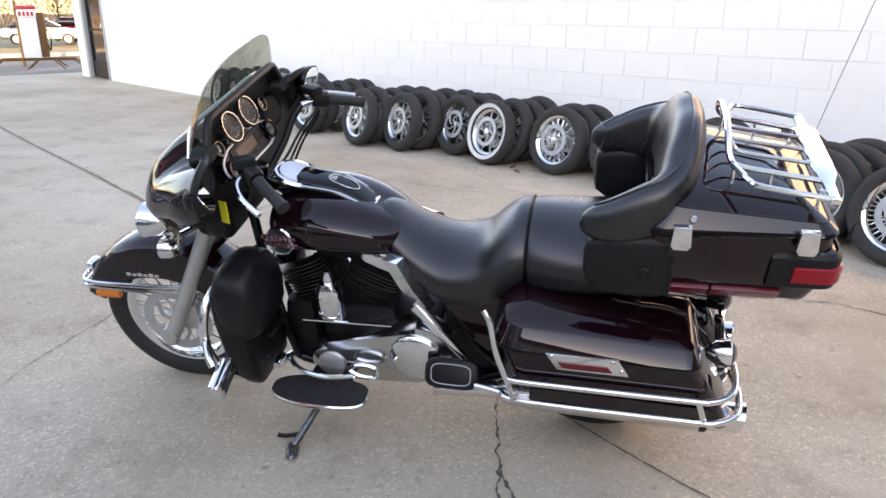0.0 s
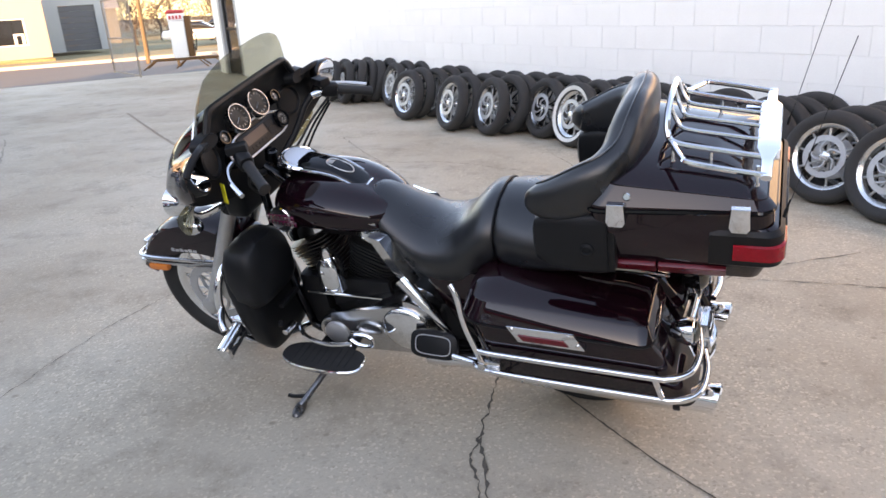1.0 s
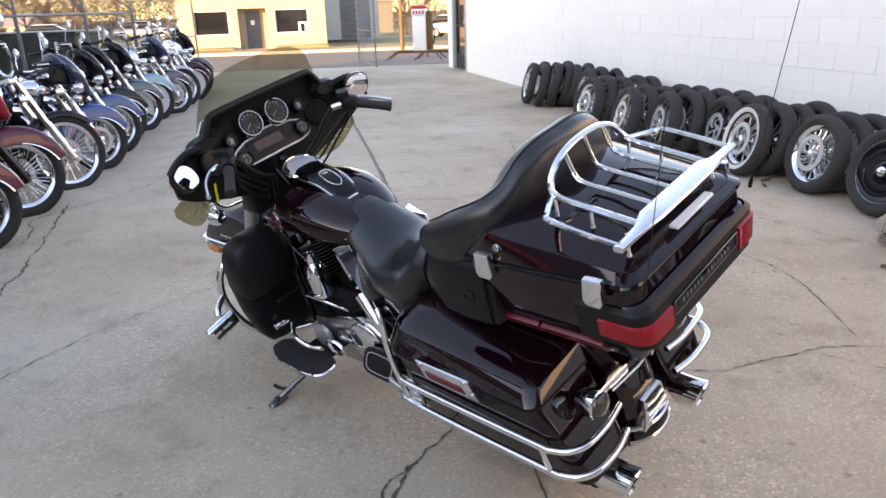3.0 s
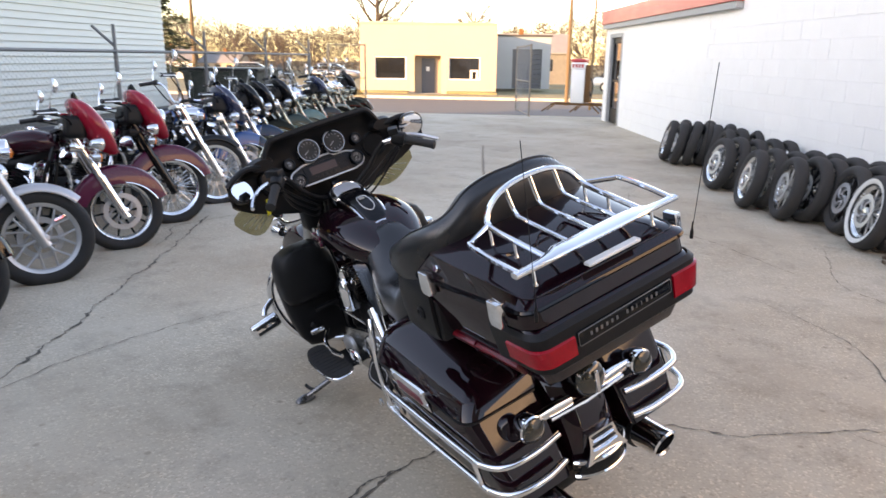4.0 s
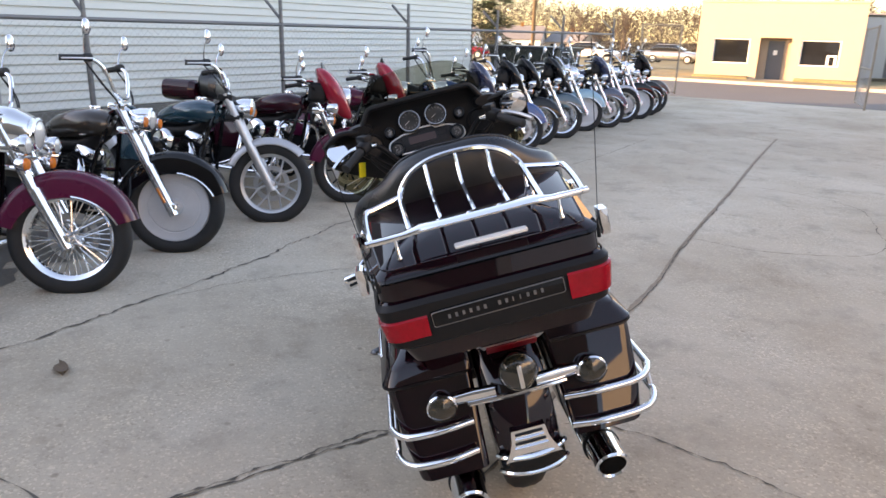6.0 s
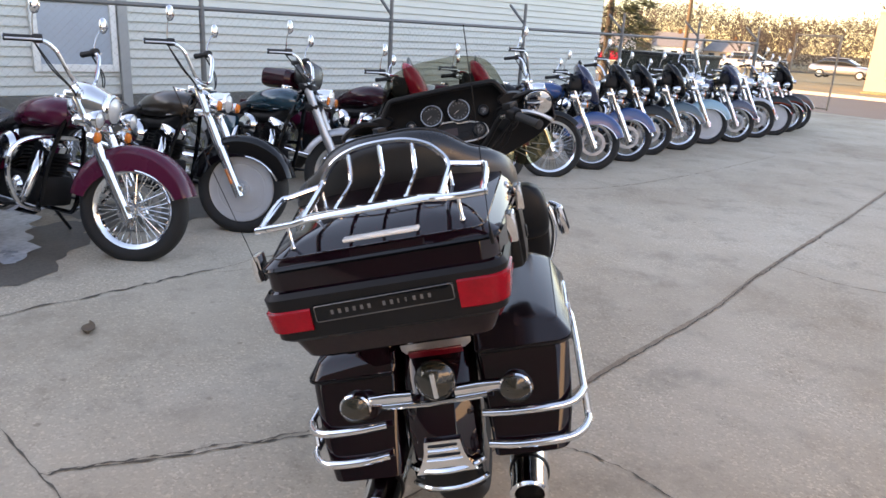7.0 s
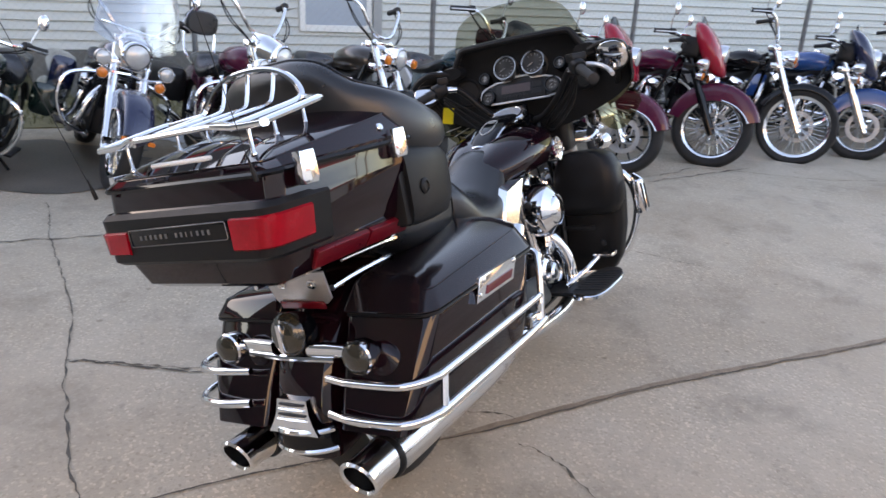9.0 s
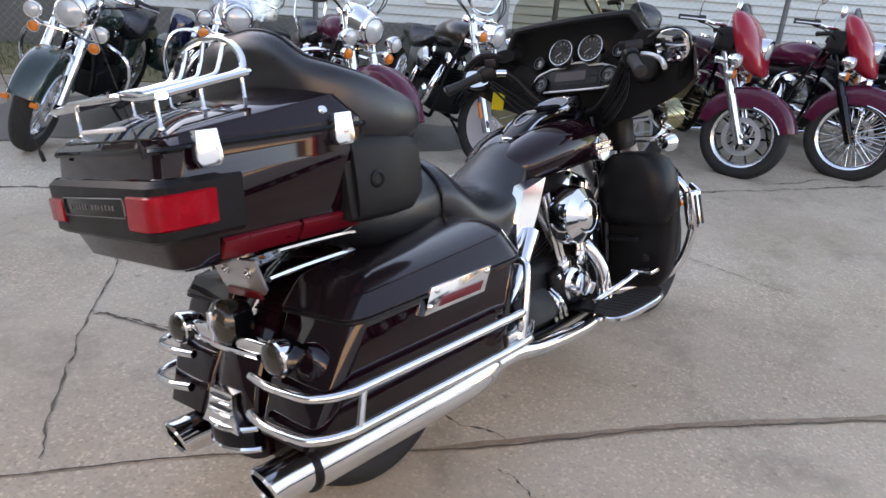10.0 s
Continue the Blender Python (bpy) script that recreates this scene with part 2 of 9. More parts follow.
def wheel_meshes(kind, R, W, dusty=False, white=False):
    key = (kind, R, W, dusty, white)
    if key in WHEELS:
        return WHEELS[key]
    ay = axis((0, 0, 0), (0, 1, 0))
    rim_r = R - (0.085 if R > 0.3 and kind != "narrow" else 0.065)
    h = W / 2
    out = []

    def add(name, bm, material, smooth=38):
        bmesh.ops.recalc_face_normals(bm, faces=bm.faces)
        me = bpy.data.meshes.new(name)
        bm.to_mesh(me)
        bm.free()
        me.materials.append(material)
        me.shade_smooth()
        me.set_sharp_from_angle(angle=radians(smooth))
        out.append((name, me))

    # rim comes first: it is the part that carries the others
    bm = B()
    prof = [(rim_r + 0.006, -h * 0.72), (rim_r + 0.008, -h * 0.66), (rim_r - 0.012, -h * 0.58), (rim_r - 0.030, -h * 0.3), (rim_r - 0.030, h * 0.3),
            (rim_r - 0.012, h * 0.58), (rim_r + 0.008, h * 0.66), (rim_r + 0.006, h * 0.72), (rim_r + 0.012, h * 0.5), (rim_r + 0.012, -h * 0.5)]
    lathe(bm, prof, ay, 40, True)
    add("rim", bm, CHROME if kind in ("spoke", "narrow", "fat") else (CHROME_WORN if kind in ("mag", "mag_black") else ALU))
    bm = B()
    tw = [(rim_r - 0.004, -h * 0.62), (rim_r + 0.012, -h * 0.86), (rim_r + 0.04, -h), (R - 0.026, -h * 0.93), (R - 0.008, -h * 0.66), (R, -h * 0.3), (R, h * 0.3),
          (R - 0.008, h * 0.66), (R - 0.026, h * 0.93), (rim_r + 0.04, h), (rim_r + 0.012, h * 0.86), (rim_r - 0.004, h * 0.62)]
    lathe(bm, tw, ay, 48, True)
    add("tyre", bm, RUBBER_GREY if dusty else RUBBER)
    if white:
        for sgn in (1, -1):
            bm = B()
            lathe(bm, [(rim_r + 0.008, sgn * (h * 0.84 + 0.002)), (rim_r + 0.014, sgn * (h * 0.885 + 0.003)), (rim_r + 0.036, sgn * (h * 0.99 + 0.003)), (rim_r + 0.046, sgn * (h + 0.003))], ay, 48)
            bm.faces.ensure_lookup_table()
            bmesh.ops.delete(bm, geom=[f for f in bm.faces if len(f.verts) > 4], context="FACES_ONLY")
            add("whitewall", bm, WHITEWALL)
    bm = B()
    lathe(bm, [(0.02, -h * 0.95), (0.034, -h * 0.9), (0.04, -h * 0.6), (0.03, -h * 0.4), (0.03, h * 0.4), (0.04, h * 0.6), (0.034, h * 0.9), (0.02, h * 0.95)], ay, 20)
    add("hub", bm, CHROME_WORN)
    if kind in ("spoke", "narrow", "fat"):
        bm = B()
        ns = {"spoke": 40, "narrow": 40, "fat": 40}[kind]
        rad = 0.0042 if kind == "fat" else 0.0028
        for j in range(ns):
            a = 6.28318 * j / ns
            a2 = a + (0.42 if j % 4 < 2 else -0.42)
            y = h * (0.55 if j % 2 else -0.55)
            tube(bm, [(0.038 * math.cos(a2), y, 0.038 * math.sin(a2)), ((rim_r - 0.026) * math.cos(a), y * 0.15, (rim_r - 0.026) * math.sin(a))], rad, 5)
        add("spokes", bm, CHROME_WORN)
    elif kind in ("disc", "disc_black"):
        bm = B()
        lathe(bm, [(0.02, -0.052), (0.05, -0.05), (0.06, -0.034), (0.09, -0.03), (rim_r - 0.075, -0.036), (rim_r - 0.071, -0.033), (rim_r - 0.066, -0.033), (rim_r - 0.062, -0.037), (rim_r - 0.03, -0.038), (rim_r - 0.01, -0.045), (rim_r - 0.01, 0.045), (rim_r - 0.03, 0.038), (rim_r - 0.062, 0.037), (rim_r - 0.066, 0.033), (rim_r - 0.071, 0.033), (rim_r - 0.075, 0.036), (0.09, 0.03), (0.06, 0.034), (0.05, 0.05), (0.02, 0.052)], ay, 40)
        add("wheel_disc", bm, BLACK_GLOSS if kind == "disc_black" else DISC_WHEEL)
    elif kind == "star":
        for j in range(7):
            bm = B()
            a = 6.28318 * j / 7
            tube(bm, [(0.03 * math.cos(a), 0, 0.03 * math.sin(a)), (rim_r * 0.45 * math.cos(a), 0, rim_r * 0.45 * math.sin(a))], 0.012, 6, 0, False, 0.010)
            for da in (-0.26, 0.26):
                tube(bm, [(rim_r * 0.43 * math.cos(a), 0, rim_r * 0.43 * math.sin(a)), ((rim_r - 0.02) * math.cos(a + da), 0, (rim_r - 0.02) * math.sin(a + da))], 0.0085, 6, 0, False, 0.0075)
            add("wheel_spoke", bm, ALU)
    else:  # cast mag wheel
        for j in range(10):
            bm = B()
            a = 6.28318 * j / 10
            tube(bm, [(0.035 * math.cos(a), 0, 0.035 * math.sin(a)), ((rim_r - 0.02) * math.cos(a + 0.16), 0, (rim_r - 0.02) * math.sin(a + 0.16))], 0.010, 6, 0, False, 0.008)
            add("wheel_spoke", bm, BLACK_GLOSS if kind == "mag_black" else ALU_DULL)
    # brake disc: ring with a slotted carrier
    if kind not in ("disc", "disc_black"):
        for sgn in ((1,) if kind in ("narrow", "fat", "spoke", "star") else (1, -1)):
            bm = B()
            y = sgn * (h * 0.98 if kind != "star" else 0.045)
            lathe(bm, [(0.104, y - 0.003), (0.142, y - 0.003), (0.142, y + 0.003), (0.104, y + 0.003)], ay, 36, True)
            for j in range(5):
                a = 6.28318 * j / 5
                pts = spline([(0.03 * math.cos(a), y, 0.03 * math.sin(a)), (0.065 * math.cos(a + 0.35), y, 0.065 * math.sin(a + 0.35)), (0.107 * math.cos(a + 0.9), y, 0.107 * math.sin(a + 0.9))], 4)
                tube(bm, pts, 0.008, 6)
            add("brake_disc", bm, DISC_STEEL)
    WHEELS[key] = out
    return out


def add_wheel(parent, m, kind, R, W, dusty=False, white=False, name="wheel", label=""):
    """A wheel as a part: the rim carries tyre, hub, spokes and brake disc."""
    ms = wheel_meshes(kind, R, W, dusty, white)
    rim = share(name, ms[0][1], parent, label, m)
    for nm, me in ms[1:]:
        share(nm, me, rim)
    return rim

# ---- the setting ----
U = Vector((-0.67, 0.742, 0)).normalized()   # down the lot, towards the street
V = Vector((U.y, -U.x, 0))                    # across the lot


def lot(w, v, z=0.0):
    """A place from the distance down the lot and across it."""
    return U * w + V * v + Vector((0, 0, z))


LOT = Matrix(((U.x, V.x, 0, 0), (U.y, V.y, 0, 0), (0, 0, 1, 0), (0, 0, 0, 1)))


def fall(w):
    """The ground drops gently to the street."""
    s = min(max((w - 18.5) / 6.5, 0), 1)
    return -0.62 * s * s * (3 - 2 * s)


def concrete_material():
    m = bpy.data.materials.new("lot_concrete")
    m.use_nodes = True
    nt = m.node_tree
    b = nt.nodes["Principled BSDF"]
    tc = nt.nodes.new("ShaderNodeTexCoord")

    def noise_node(scale, detail, rough=0.6):
        n = nt.nodes.new("ShaderNodeTexNoise")
        n.inputs["Scale"].default_value, n.inputs["Detail"].default_value, n.inputs["Roughness"].default_value = scale, detail, rough
        nt.links.new(tc.outputs["Object"], n.inputs["Vector"])
        return n

    def ramp(src, stops):
        r = nt.nodes.new("ShaderNodeValToRGB")
        els = r.color_ramp.elements
        while len(els) < len(stops):
            els.new(0.5)
        for e, (p, c) in zip(els, stops):
            e.position, e.color = p, (*c, 1)
        nt.links.new(src, r.inputs["Fac"])
        return r.outputs["Color"]

    def mult(a, c, f=1.0):
        x = nt.nodes.new("ShaderNodeMix")
        x.data_type, x.blend_type = "RGBA", "MULTIPLY"
        x.inputs["Factor"].default_value = f
        nt.links.new(a, x.inputs["A"])
        nt.links.new(c, x.inputs["B"])
        return x.outputs["Result"]

    big = ramp(noise_node(0.45, 5).outputs["Fac"], [(0.3, (0.352, 0.277, 0.203)), (0.48, (0.452, 0.380, 0.296)), (0.68, (0.552, 0.484, 0.395))])
    stain = ramp(noise_node(2.3, 6, 0.7).outputs["Fac"], [(0.32, (0.72, 0.71, 0.70)), (0.48, (1, 1, 1)), (0.7, (1.0, 0.99, 0.97))])
    vo = nt.nodes.new("ShaderNodeTexVoronoi")
    vo.inputs["Scale"].default_value = 105.0
    nt.links.new(tc.outputs["Object"], vo.inputs["Vector"])
    agg = ramp(vo.outputs["Color"], [(0.0, (0.55, 0.52, 0.49)), (0.28, (0.90, 0.885, 0.87)), (0.72, (0.99, 0.975, 0.955)), (0.85, (1.42, 1.39, 1.34))])
    fine = noise_node(160, 4, 0.7)
    speck = ramp(fine.outputs["Fac"], [(0.3, (0.55, 0.54, 0.53)), (0.45, (1, 1, 1)), (0.62, (1, 1, 1)), (0.72, (1.4, 1.38, 1.34))])
    patch = noise_node(1.1, 3)
    pf = nt.nodes.new("ShaderNodeMapRange")
    pf.inputs["From Min"].default_value, pf.inputs["From Max"].default_value = 0.36, 0.66
    pf.inputs["To Min"].default_value, pf.inputs["To Max"].default_value = 0.25, 0.8
    nt.links.new(patch.outputs["Fac"], pf.inputs["Value"])
    mm = nt.nodes.new("ShaderNodeMix")
    mm.data_type, mm.blend_type = "RGBA", "MULTIPLY"
    nt.links.new(pf.outputs["Result"], mm.inputs["Factor"])
    nt.links.new(mult(big, stain, 0.8), mm.inputs["A"])
    nt.links.new(agg, mm.inputs["B"])
    pit = nt.nodes.new("ShaderNodeTexVoronoi")
    pit.inputs["Scale"].default_value = 5.5
    nt.links.new(tc.outputs["Object"], pit.inputs["Vector"])
    pits = ramp(pit.outputs["Distance"], [(0.05, (0.45, 0.42, 0.40)), (0.09, (1, 1, 1)), (1.0, (1, 1, 1))])
    worn = nt.nodes.new("ShaderNodeMix")
    worn.data_type, worn.blend_type = "RGBA", "MULTIPLY"
    nt.links.new(pf.outputs["Result"], worn.inputs["Factor"])
    nt.links.new(mult(mm.outputs["Result"], speck, 0.42), worn.inputs["A"])
    nt.links.new(pits, worn.inputs["B"])
    nt.links.new(worn.outputs["Result"], b.inputs["Base Color"])
    b.inputs["Roughness"].default_value = 0.82
    b.inputs["Specular IOR Level"].default_value = 0.3
    bp = nt.nodes.new("ShaderNodeBump")
    bp.inputs["Strength"].default_value, bp.inputs["Distance"].default_value = 0.5, 0.003
    nt.links.new(fine.outputs["Fac"], bp.inputs["Height"])
    nt.links.new(bp.outputs["Normal"], b.inputs["Normal"])
    return m


CONCRETE = concrete_material()
EARTH = mat("dry_earth_and_turf", (0.16, 0.13, 0.075), 0.95, 0, 0, 0.4, 0.6, 0.02, 9, col2=(0.24, 0.20, 0.10))
ASPHALT = mat("street_asphalt", (0.10, 0.097, 0.095), 0.85, 0, 0, 0.2, 0.8, 0.004, 60)
KERB = mat("kerb_concrete", (0.40, 0.37, 0.33), 0.85, 0, 0, 0.2, 2, 0.003, 40)
CRACK = mat("crack_dirt", (0.105, 0.088, 0.070), 0.95, 0, 0, 0.4, 20, 0.002, 90)
JOINT = mat("joint_filler", (0.275, 0.205, 0.148), 0.95, 0, 0, 0.4, 14, 0.003, 70)
WHITE_BLOCK = mat("white_painted_block", (0.86, 0.85, 0.82), 0.6, 0, 0, 0.05, 3, 0.0015, 90)
WHITE_JOINT = mat("painted_mortar", (0.85, 0.84, 0.81), 0.75, 0, 0, 0.08, 3, 0.001, 90)
CLAPBOARD = mat("cream_vinyl_siding", (0.565, 0.58, 0.55), 0.55, 0, 0, 0.06, 1.5, 0.0006, 60)
FOUNDATION = mat("weathered_foundation", (0.13, 0.125, 0.115), 0.9, 0, 0, 0.3, 2.5, 0.004, 40)
RED_TRIM = mat("red_metal_fascia", (0.50, 0.035, 0.04), 0.4, 0.1, 0.2, 0.1, 2, 0, 40)
GREY_TRIM = mat("grey_painted_trim", (0.33, 0.34, 0.34), 0.55, 0, 0, 0.1, 4, 0, 60)
ROOF = mat("dark_roofing", (0.06, 0.058, 0.055), 0.9, 0, 0, 0.25, 3, 0.004, 40)
GALV = mat("galvanised_steel", (0.44, 0.45, 0.45), 0.42, 0.85, 0, 0.15, 12, 0, 80)
DARK_GLASS = mat("dark_window_glass", (0.012, 0.013, 0.015), 0.06, 0, 0.3, 0.3, 1.2, 0, 20)
PALE_GLASS = mat("curtained_window", (0.36, 0.42, 0.48), 0.15, 0, 0.4, 0.08, 1.0, 0, 20)
STUCCO = mat("tan_stucco", (0.45, 0.345, 0.265), 0.85, 0, 0, 0.06, 1.2, 0.003, 60)
GREY_METAL = mat("grey_sheet_metal", (0.34, 0.36, 0.38), 0.55, 0.2, 0, 0.08, 1.0, 0, 30)
DARK_DOOR = mat("dark_grey_door", (0.085, 0.09, 0.105), 0.5, 0.1, 0, 0.1, 2, 0, 40)
DUMP = mat("dark_green_steel", (0.020, 0.024, 0.018), 0.7, 0.2, 0, 0.3, 4, 0.002, 60)
OLD_WOOD = mat("sunlit_timber", (0.36, 0.24, 0.10), 0.8, 0, 0, 0.25, 8, 0.002, 60)
RUST = mat("rusty_steel", (0.16, 0.075, 0.03), 0.85, 0.3, 0, 0.35, 9, 0.002, 80)
WHITE = mat("white_enamel", (0.78, 0.78, 0.76), 0.4, 0, 0.2, 0.05, 5, 0, 60)

# ground sheet out to the horizon
bm = B()
ws = [-400, -120, -40, -15, 0, 10, 17, 18.5, 19.5, 20.5, 21.5, 22.5, 23.5, 24.5, 26, 30, 36, 44, 60, 90, 150, 260, 500]
vs_ = [-400, -150, -60, -30, -12, 0, 12, 30, 60, 150, 400]
grid = [[bm.verts.new(lot(w, v, fall(w) - 0.04 + (-1.5 * min(1.0, (w - 50) / 50) if w > 50 else 0))) for v in vs_] for w in ws]
for a, b_ in zip(grid, grid[1:]):
    for i in range(len(vs_) - 1):
        bm.faces.new((a[i], a[i + 1], b_[i + 1], b_[i]))
ground = tagged(part("ground", bm, EARTH, None, smooth=60), "dry brown turf and earth running out to the horizon", "ground", kind="structure")

# concrete lot
bm = B()
ws = [-30, -10, 0, 8, 14, 18.5, 19.5, 20.5, 21.5, 22.6]
cols = [-5.0, -1, 3, 7, 11, 17, 26]
grid = [[bm.verts.new(lot(w, v, fall(w))) for v in cols] for w in ws]
for a, b_ in zip(grid, grid[1:]):
    for i in range(len(cols) - 1):
        bm.faces.new((a[i], a[i + 1], b_[i + 1], b_[i]))
pavement = tagged(part("pavement", bm, CONCRETE, None, smooth=60), "weathered pale grey concrete lot with exposed aggregate and cracks", "pavement", kind="structure")

# street, kerb and far verge
bm = B()
grid = [[bm.verts.new(lot(w, v, fall(w) - 0.025)) for v in (-120, -20, 20, 120)] for w in (22.6, 24, 26, 31, 37.4)]
for a, b_ in zip(grid, grid[1:]):
    for i in range(3):
        bm.faces.new((a[i], a[i + 1], b_[i + 1], b_[i]))
road = tagged(part("road", bm, ASPHALT, None, smooth=60), "worn grey asphalt street crossing beyond the lot", "road", kind="structure")
for nm, w0, w1, z0, z1, mt, lab in (("kerb", 37.4, 37.6, -0.8, -0.50, KERB, "pale concrete kerb along the far side of the street"),
                                    ("kerb", 22.45, 22.62, -0.7, -0.33, KERB, "worn concrete kerb at the edge of the lot"),
                                    ("verge", 37.6, 40.6, -0.8, -0.53, EARTH, "strip of dry yellow grass before the building")):
    bm = B()
    box(bm, w0, w1, -120, 120, z0, z1, 0.01, 2, LOT)
    tagged(part(nm, bm, mt, None), lab, nm, kind="structure")

# cracks and joints in the concrete
rng = random.Random(7)


def crack(pts, wid, material=CRACK, rough=0.5, even=0.0):
    """A ragged sunken seam along pts."""
    path = spline([Vector((x, y, 0)) for x, y in pts], 14)
    fine = []
    off = 0.0
    for a, c in zip(path, path[1:]):
        k = max(1, int((c - a).length / 0.03))
        for j in range(k):
            fine.append(a.lerp(c, j / k))
    bm = B()
    rows = []
    n = len(fine)
    for i, p in enumerate(fine):
        d = (fine[min(i + 1, n - 1)] - fine[max(i - 1, 0)]).normalized()
        s = Vector((-d.y, d.x, 0))
        off = off * 0.7 + rng.uniform(-1, 1) * 0.017 * rough
        hw = 0.85 * wid * (even * 0.8 + (1 - even) * (0.15 + 1.3 * rng.random() ** 1.6)) * min(1, 0.3 + i / 8, 0.3 + (n - i) / 8)
        w = p.dot(U)
        z = fall(w) + 0.004 + (0.0012 if even > 0.6 and wid < 0.01 else 0.0)
        rows.append((bm.verts.new((p.x + s.x * (off + hw), p.y + s.y * (off + hw), z)), bm.verts.new((p.x + s.x * (off - hw), p.y + s.y * (off - hw), z))))
    for (a, b1), (c, d1) in zip(rows, rows[1:]):
        bm.faces.new((a, b1, d1, c))
    return part("crack", bm, material, pavement, smooth=0)


crack([(0.36, 2.97), (0.40, 2.73), (0.41, 2.45), (0.43, 2.23), (0.52, 1.99), (0.62, 1.75), (0.72, 1.45), (0.79, 1.28)], 0.006)
crack([(0.62, 2.74), (0.88, 2.46), (1.08, 2.27), (1.30, 2.09), (1.6, 1.85), (2.3, 1.2), (3.2, 0.4)], 0.0055, CRACK, 0.12, 0.5)
crack([(0.62, 2.74), (0.18, 3.12), (-0.18, 3.43), (-0.98, 4.22), (-1.68, 4.82), (-2.84, 5.88), (-3.62, 6.60), (-5.1, 7.93), (-7.0, 9.7)], 0.021, JOINT, 0.12, 0.75)
crack([(0.627, 2.748), (0.187, 3.128), (-0.173, 3.438), (-0.973, 4.228), (-1.673, 4.828), (-2.833, 5.888), (-3.613, 6.608), (-5.09, 7.94), (-6.99, 9.71)], 0.0055, CRACK, 0.35, 0.7)
crack([(1.2, -1.25), (0.3, -0.3), (-0.34, 0.35), (-0.86, 0.85), (-1.18, 1.17), (-1.78, 1.69), (-2.47, 2.23), (-3.15, 2.75), (-3.72, 3.17), (-4.3, 3.6)], 0.010, CRACK, 1.0)
crack([(-0.58, -0.5), (-0.13, 0.10), (0.35, 0.79), (0.79, 1.29), (1.10, 1.66), (1.35, 2.0)], 0.005)
crack([(0.79, 1.29), (0.62, 1.78), (0.50, 2.08), (0.42, 2.36)], 0.007)
crack([(0.50, 3.0), (0.52, 3.13), (0.66, 3.29), (0.86, 3.46), (1.1, 3.62), (1.36, 4.0), (1.57, 4.18), (2.1, 4.5)], 0.005)
crack([(1.36, 4.0), (1.9, 3.98), (2.19, 3.91), (2.6, 3.5)], 0.005)
crack([(0.0, 7.0), (0.2, 6.6), (0.49, 6.12), (0.9, 5.9), (1.19, 5.80), (1.8, 5.6)], 0.004)
crack([(0.29, 5.32), (0.96, 5.05), (1.32, 4.57), (1.57, 4.18)], 0.004)
crack([(-3.62, 6.60), (-3.49, 6.96), (-2.6, 7.2), (-1.57, 6.57), (-0.83, 6.55), (0.2, 6.1)], 0.005)
crack([(-2.56, 7.87), (-1.85, 6.90), (-1.57, 6.57), (-1.3, 6.1), (-1.5, 5.4), (-1.92, 5.04)], 0.005)
crack([(-3.79, 5.70), (-3.70, 6.3), (-3.62, 6.60)], 0.004)
crack([(-3.48, 6.50), (-2.71, 5.78), (-1.92, 5.04), (-1.2, 4.43)], 0.004)
crack([(-3.37, 2.76), (-3.7, 3.0), (-4.02, 3.23), (-4.24, 4.25), (-4.9, 5.2), (-5.8, 6.2), (-7.2, 7.6)], 0.006)
crack([(-1.18, 1.17), (-1.5, 1.9), (-1.6, 2.8), (-1.5, 3.6)], 0.003)
crack([(-5.2, 10.4), (-5.9, 9.5), (-6.8, 9.3), (-7.9, 8.9)], 0.006)
crack([(-7.5, 12.0), (-8.2, 11.0), (-8.6, 9.9), (-9.5, 9.2)], 0.006)
crack([(-8.8, 13.6), (-9.6, 12.2), (-11.2, 11.4)], 0.008)

# ---- white block building ----
WD = Vector((0.776, -0.630, 0)).normalized()          # along the wall, from the street corner
WN = Vector((-WD.y, WD.x, 0)) * -1                     # towards the lot
W0 = Vector((-9.25, 15.9, 0))
WALL = Matrix(((WD.x, -WN.x, 0, W0.x), (WD.y, -WN.y, 0, W0.y), (0, 0, 1, 0), (0, 0, 0, 1)))   # x along, y into the building
bm = B()
# Raised end past 15 m is unseen, added to catch sun for reflections.
for x0, x1, z0, z1 in ((0.0, 0.42, -0.3, 2.2), (0.42, 1.62, 2.08, 2.2), (1.62, 21.0, -0.3, 2.2), (8.02, 15.0, 2.2, 2.46), (15.0, 21.0, 2.2, 3.15)):
    box(bm, x0, x1, 0.0, 0.22, z0, z1, 0, 1, WALL)
wall_north = tagged(part("wall_north", bm, WHITE_JOINT, None, smooth=0), "white painted concrete block wall, softly worn", "wall", kind="structure")
bm = B()
box(bm, 0.0, 0.22, 0.22, 9.0, -0.5, 2.2, 0, 1, WALL)
box(bm, 20.78, 21.0, 0.22, 9.0, -0.5, 3.15, 0, 1, WALL)
box(bm, 15.0, 15.22, 0.22, 9.0, 2.56, 3.15, 0, 1, WALL)
tagged(part("wall_street", bm, WHITE_BLOCK, None, smooth=0), "white painted end walls of the block building", "wall", kind="structure")
bm = B()
box(bm, 0.4, 14.9, 0.0, 9.0, 2.46, 2.56, 0, 1, WALL)
box(bm, 15.0, 21.0, 0.22, 9.0, 3.0, 3.1, 0, 1, WALL)
tagged(part("roof_north", bm, ROOF, None, smooth=0), "flat dark roof of the white block building", "roof", kind="structure")
bm = B()
box(bm, -0.10, 8.0, -0.10, 0.26, 2.20, 2.30, 0.004, 1, WALL)
tagged(part("soffit", bm, GREY_TRIM, None), "grey painted soffit under the roof edge", "trim", kind="structure")
bm = B()
box(bm, -0.12, 8.02, -0.125, 0.26, 2.303, 2.62, 0.006, 1, WALL)
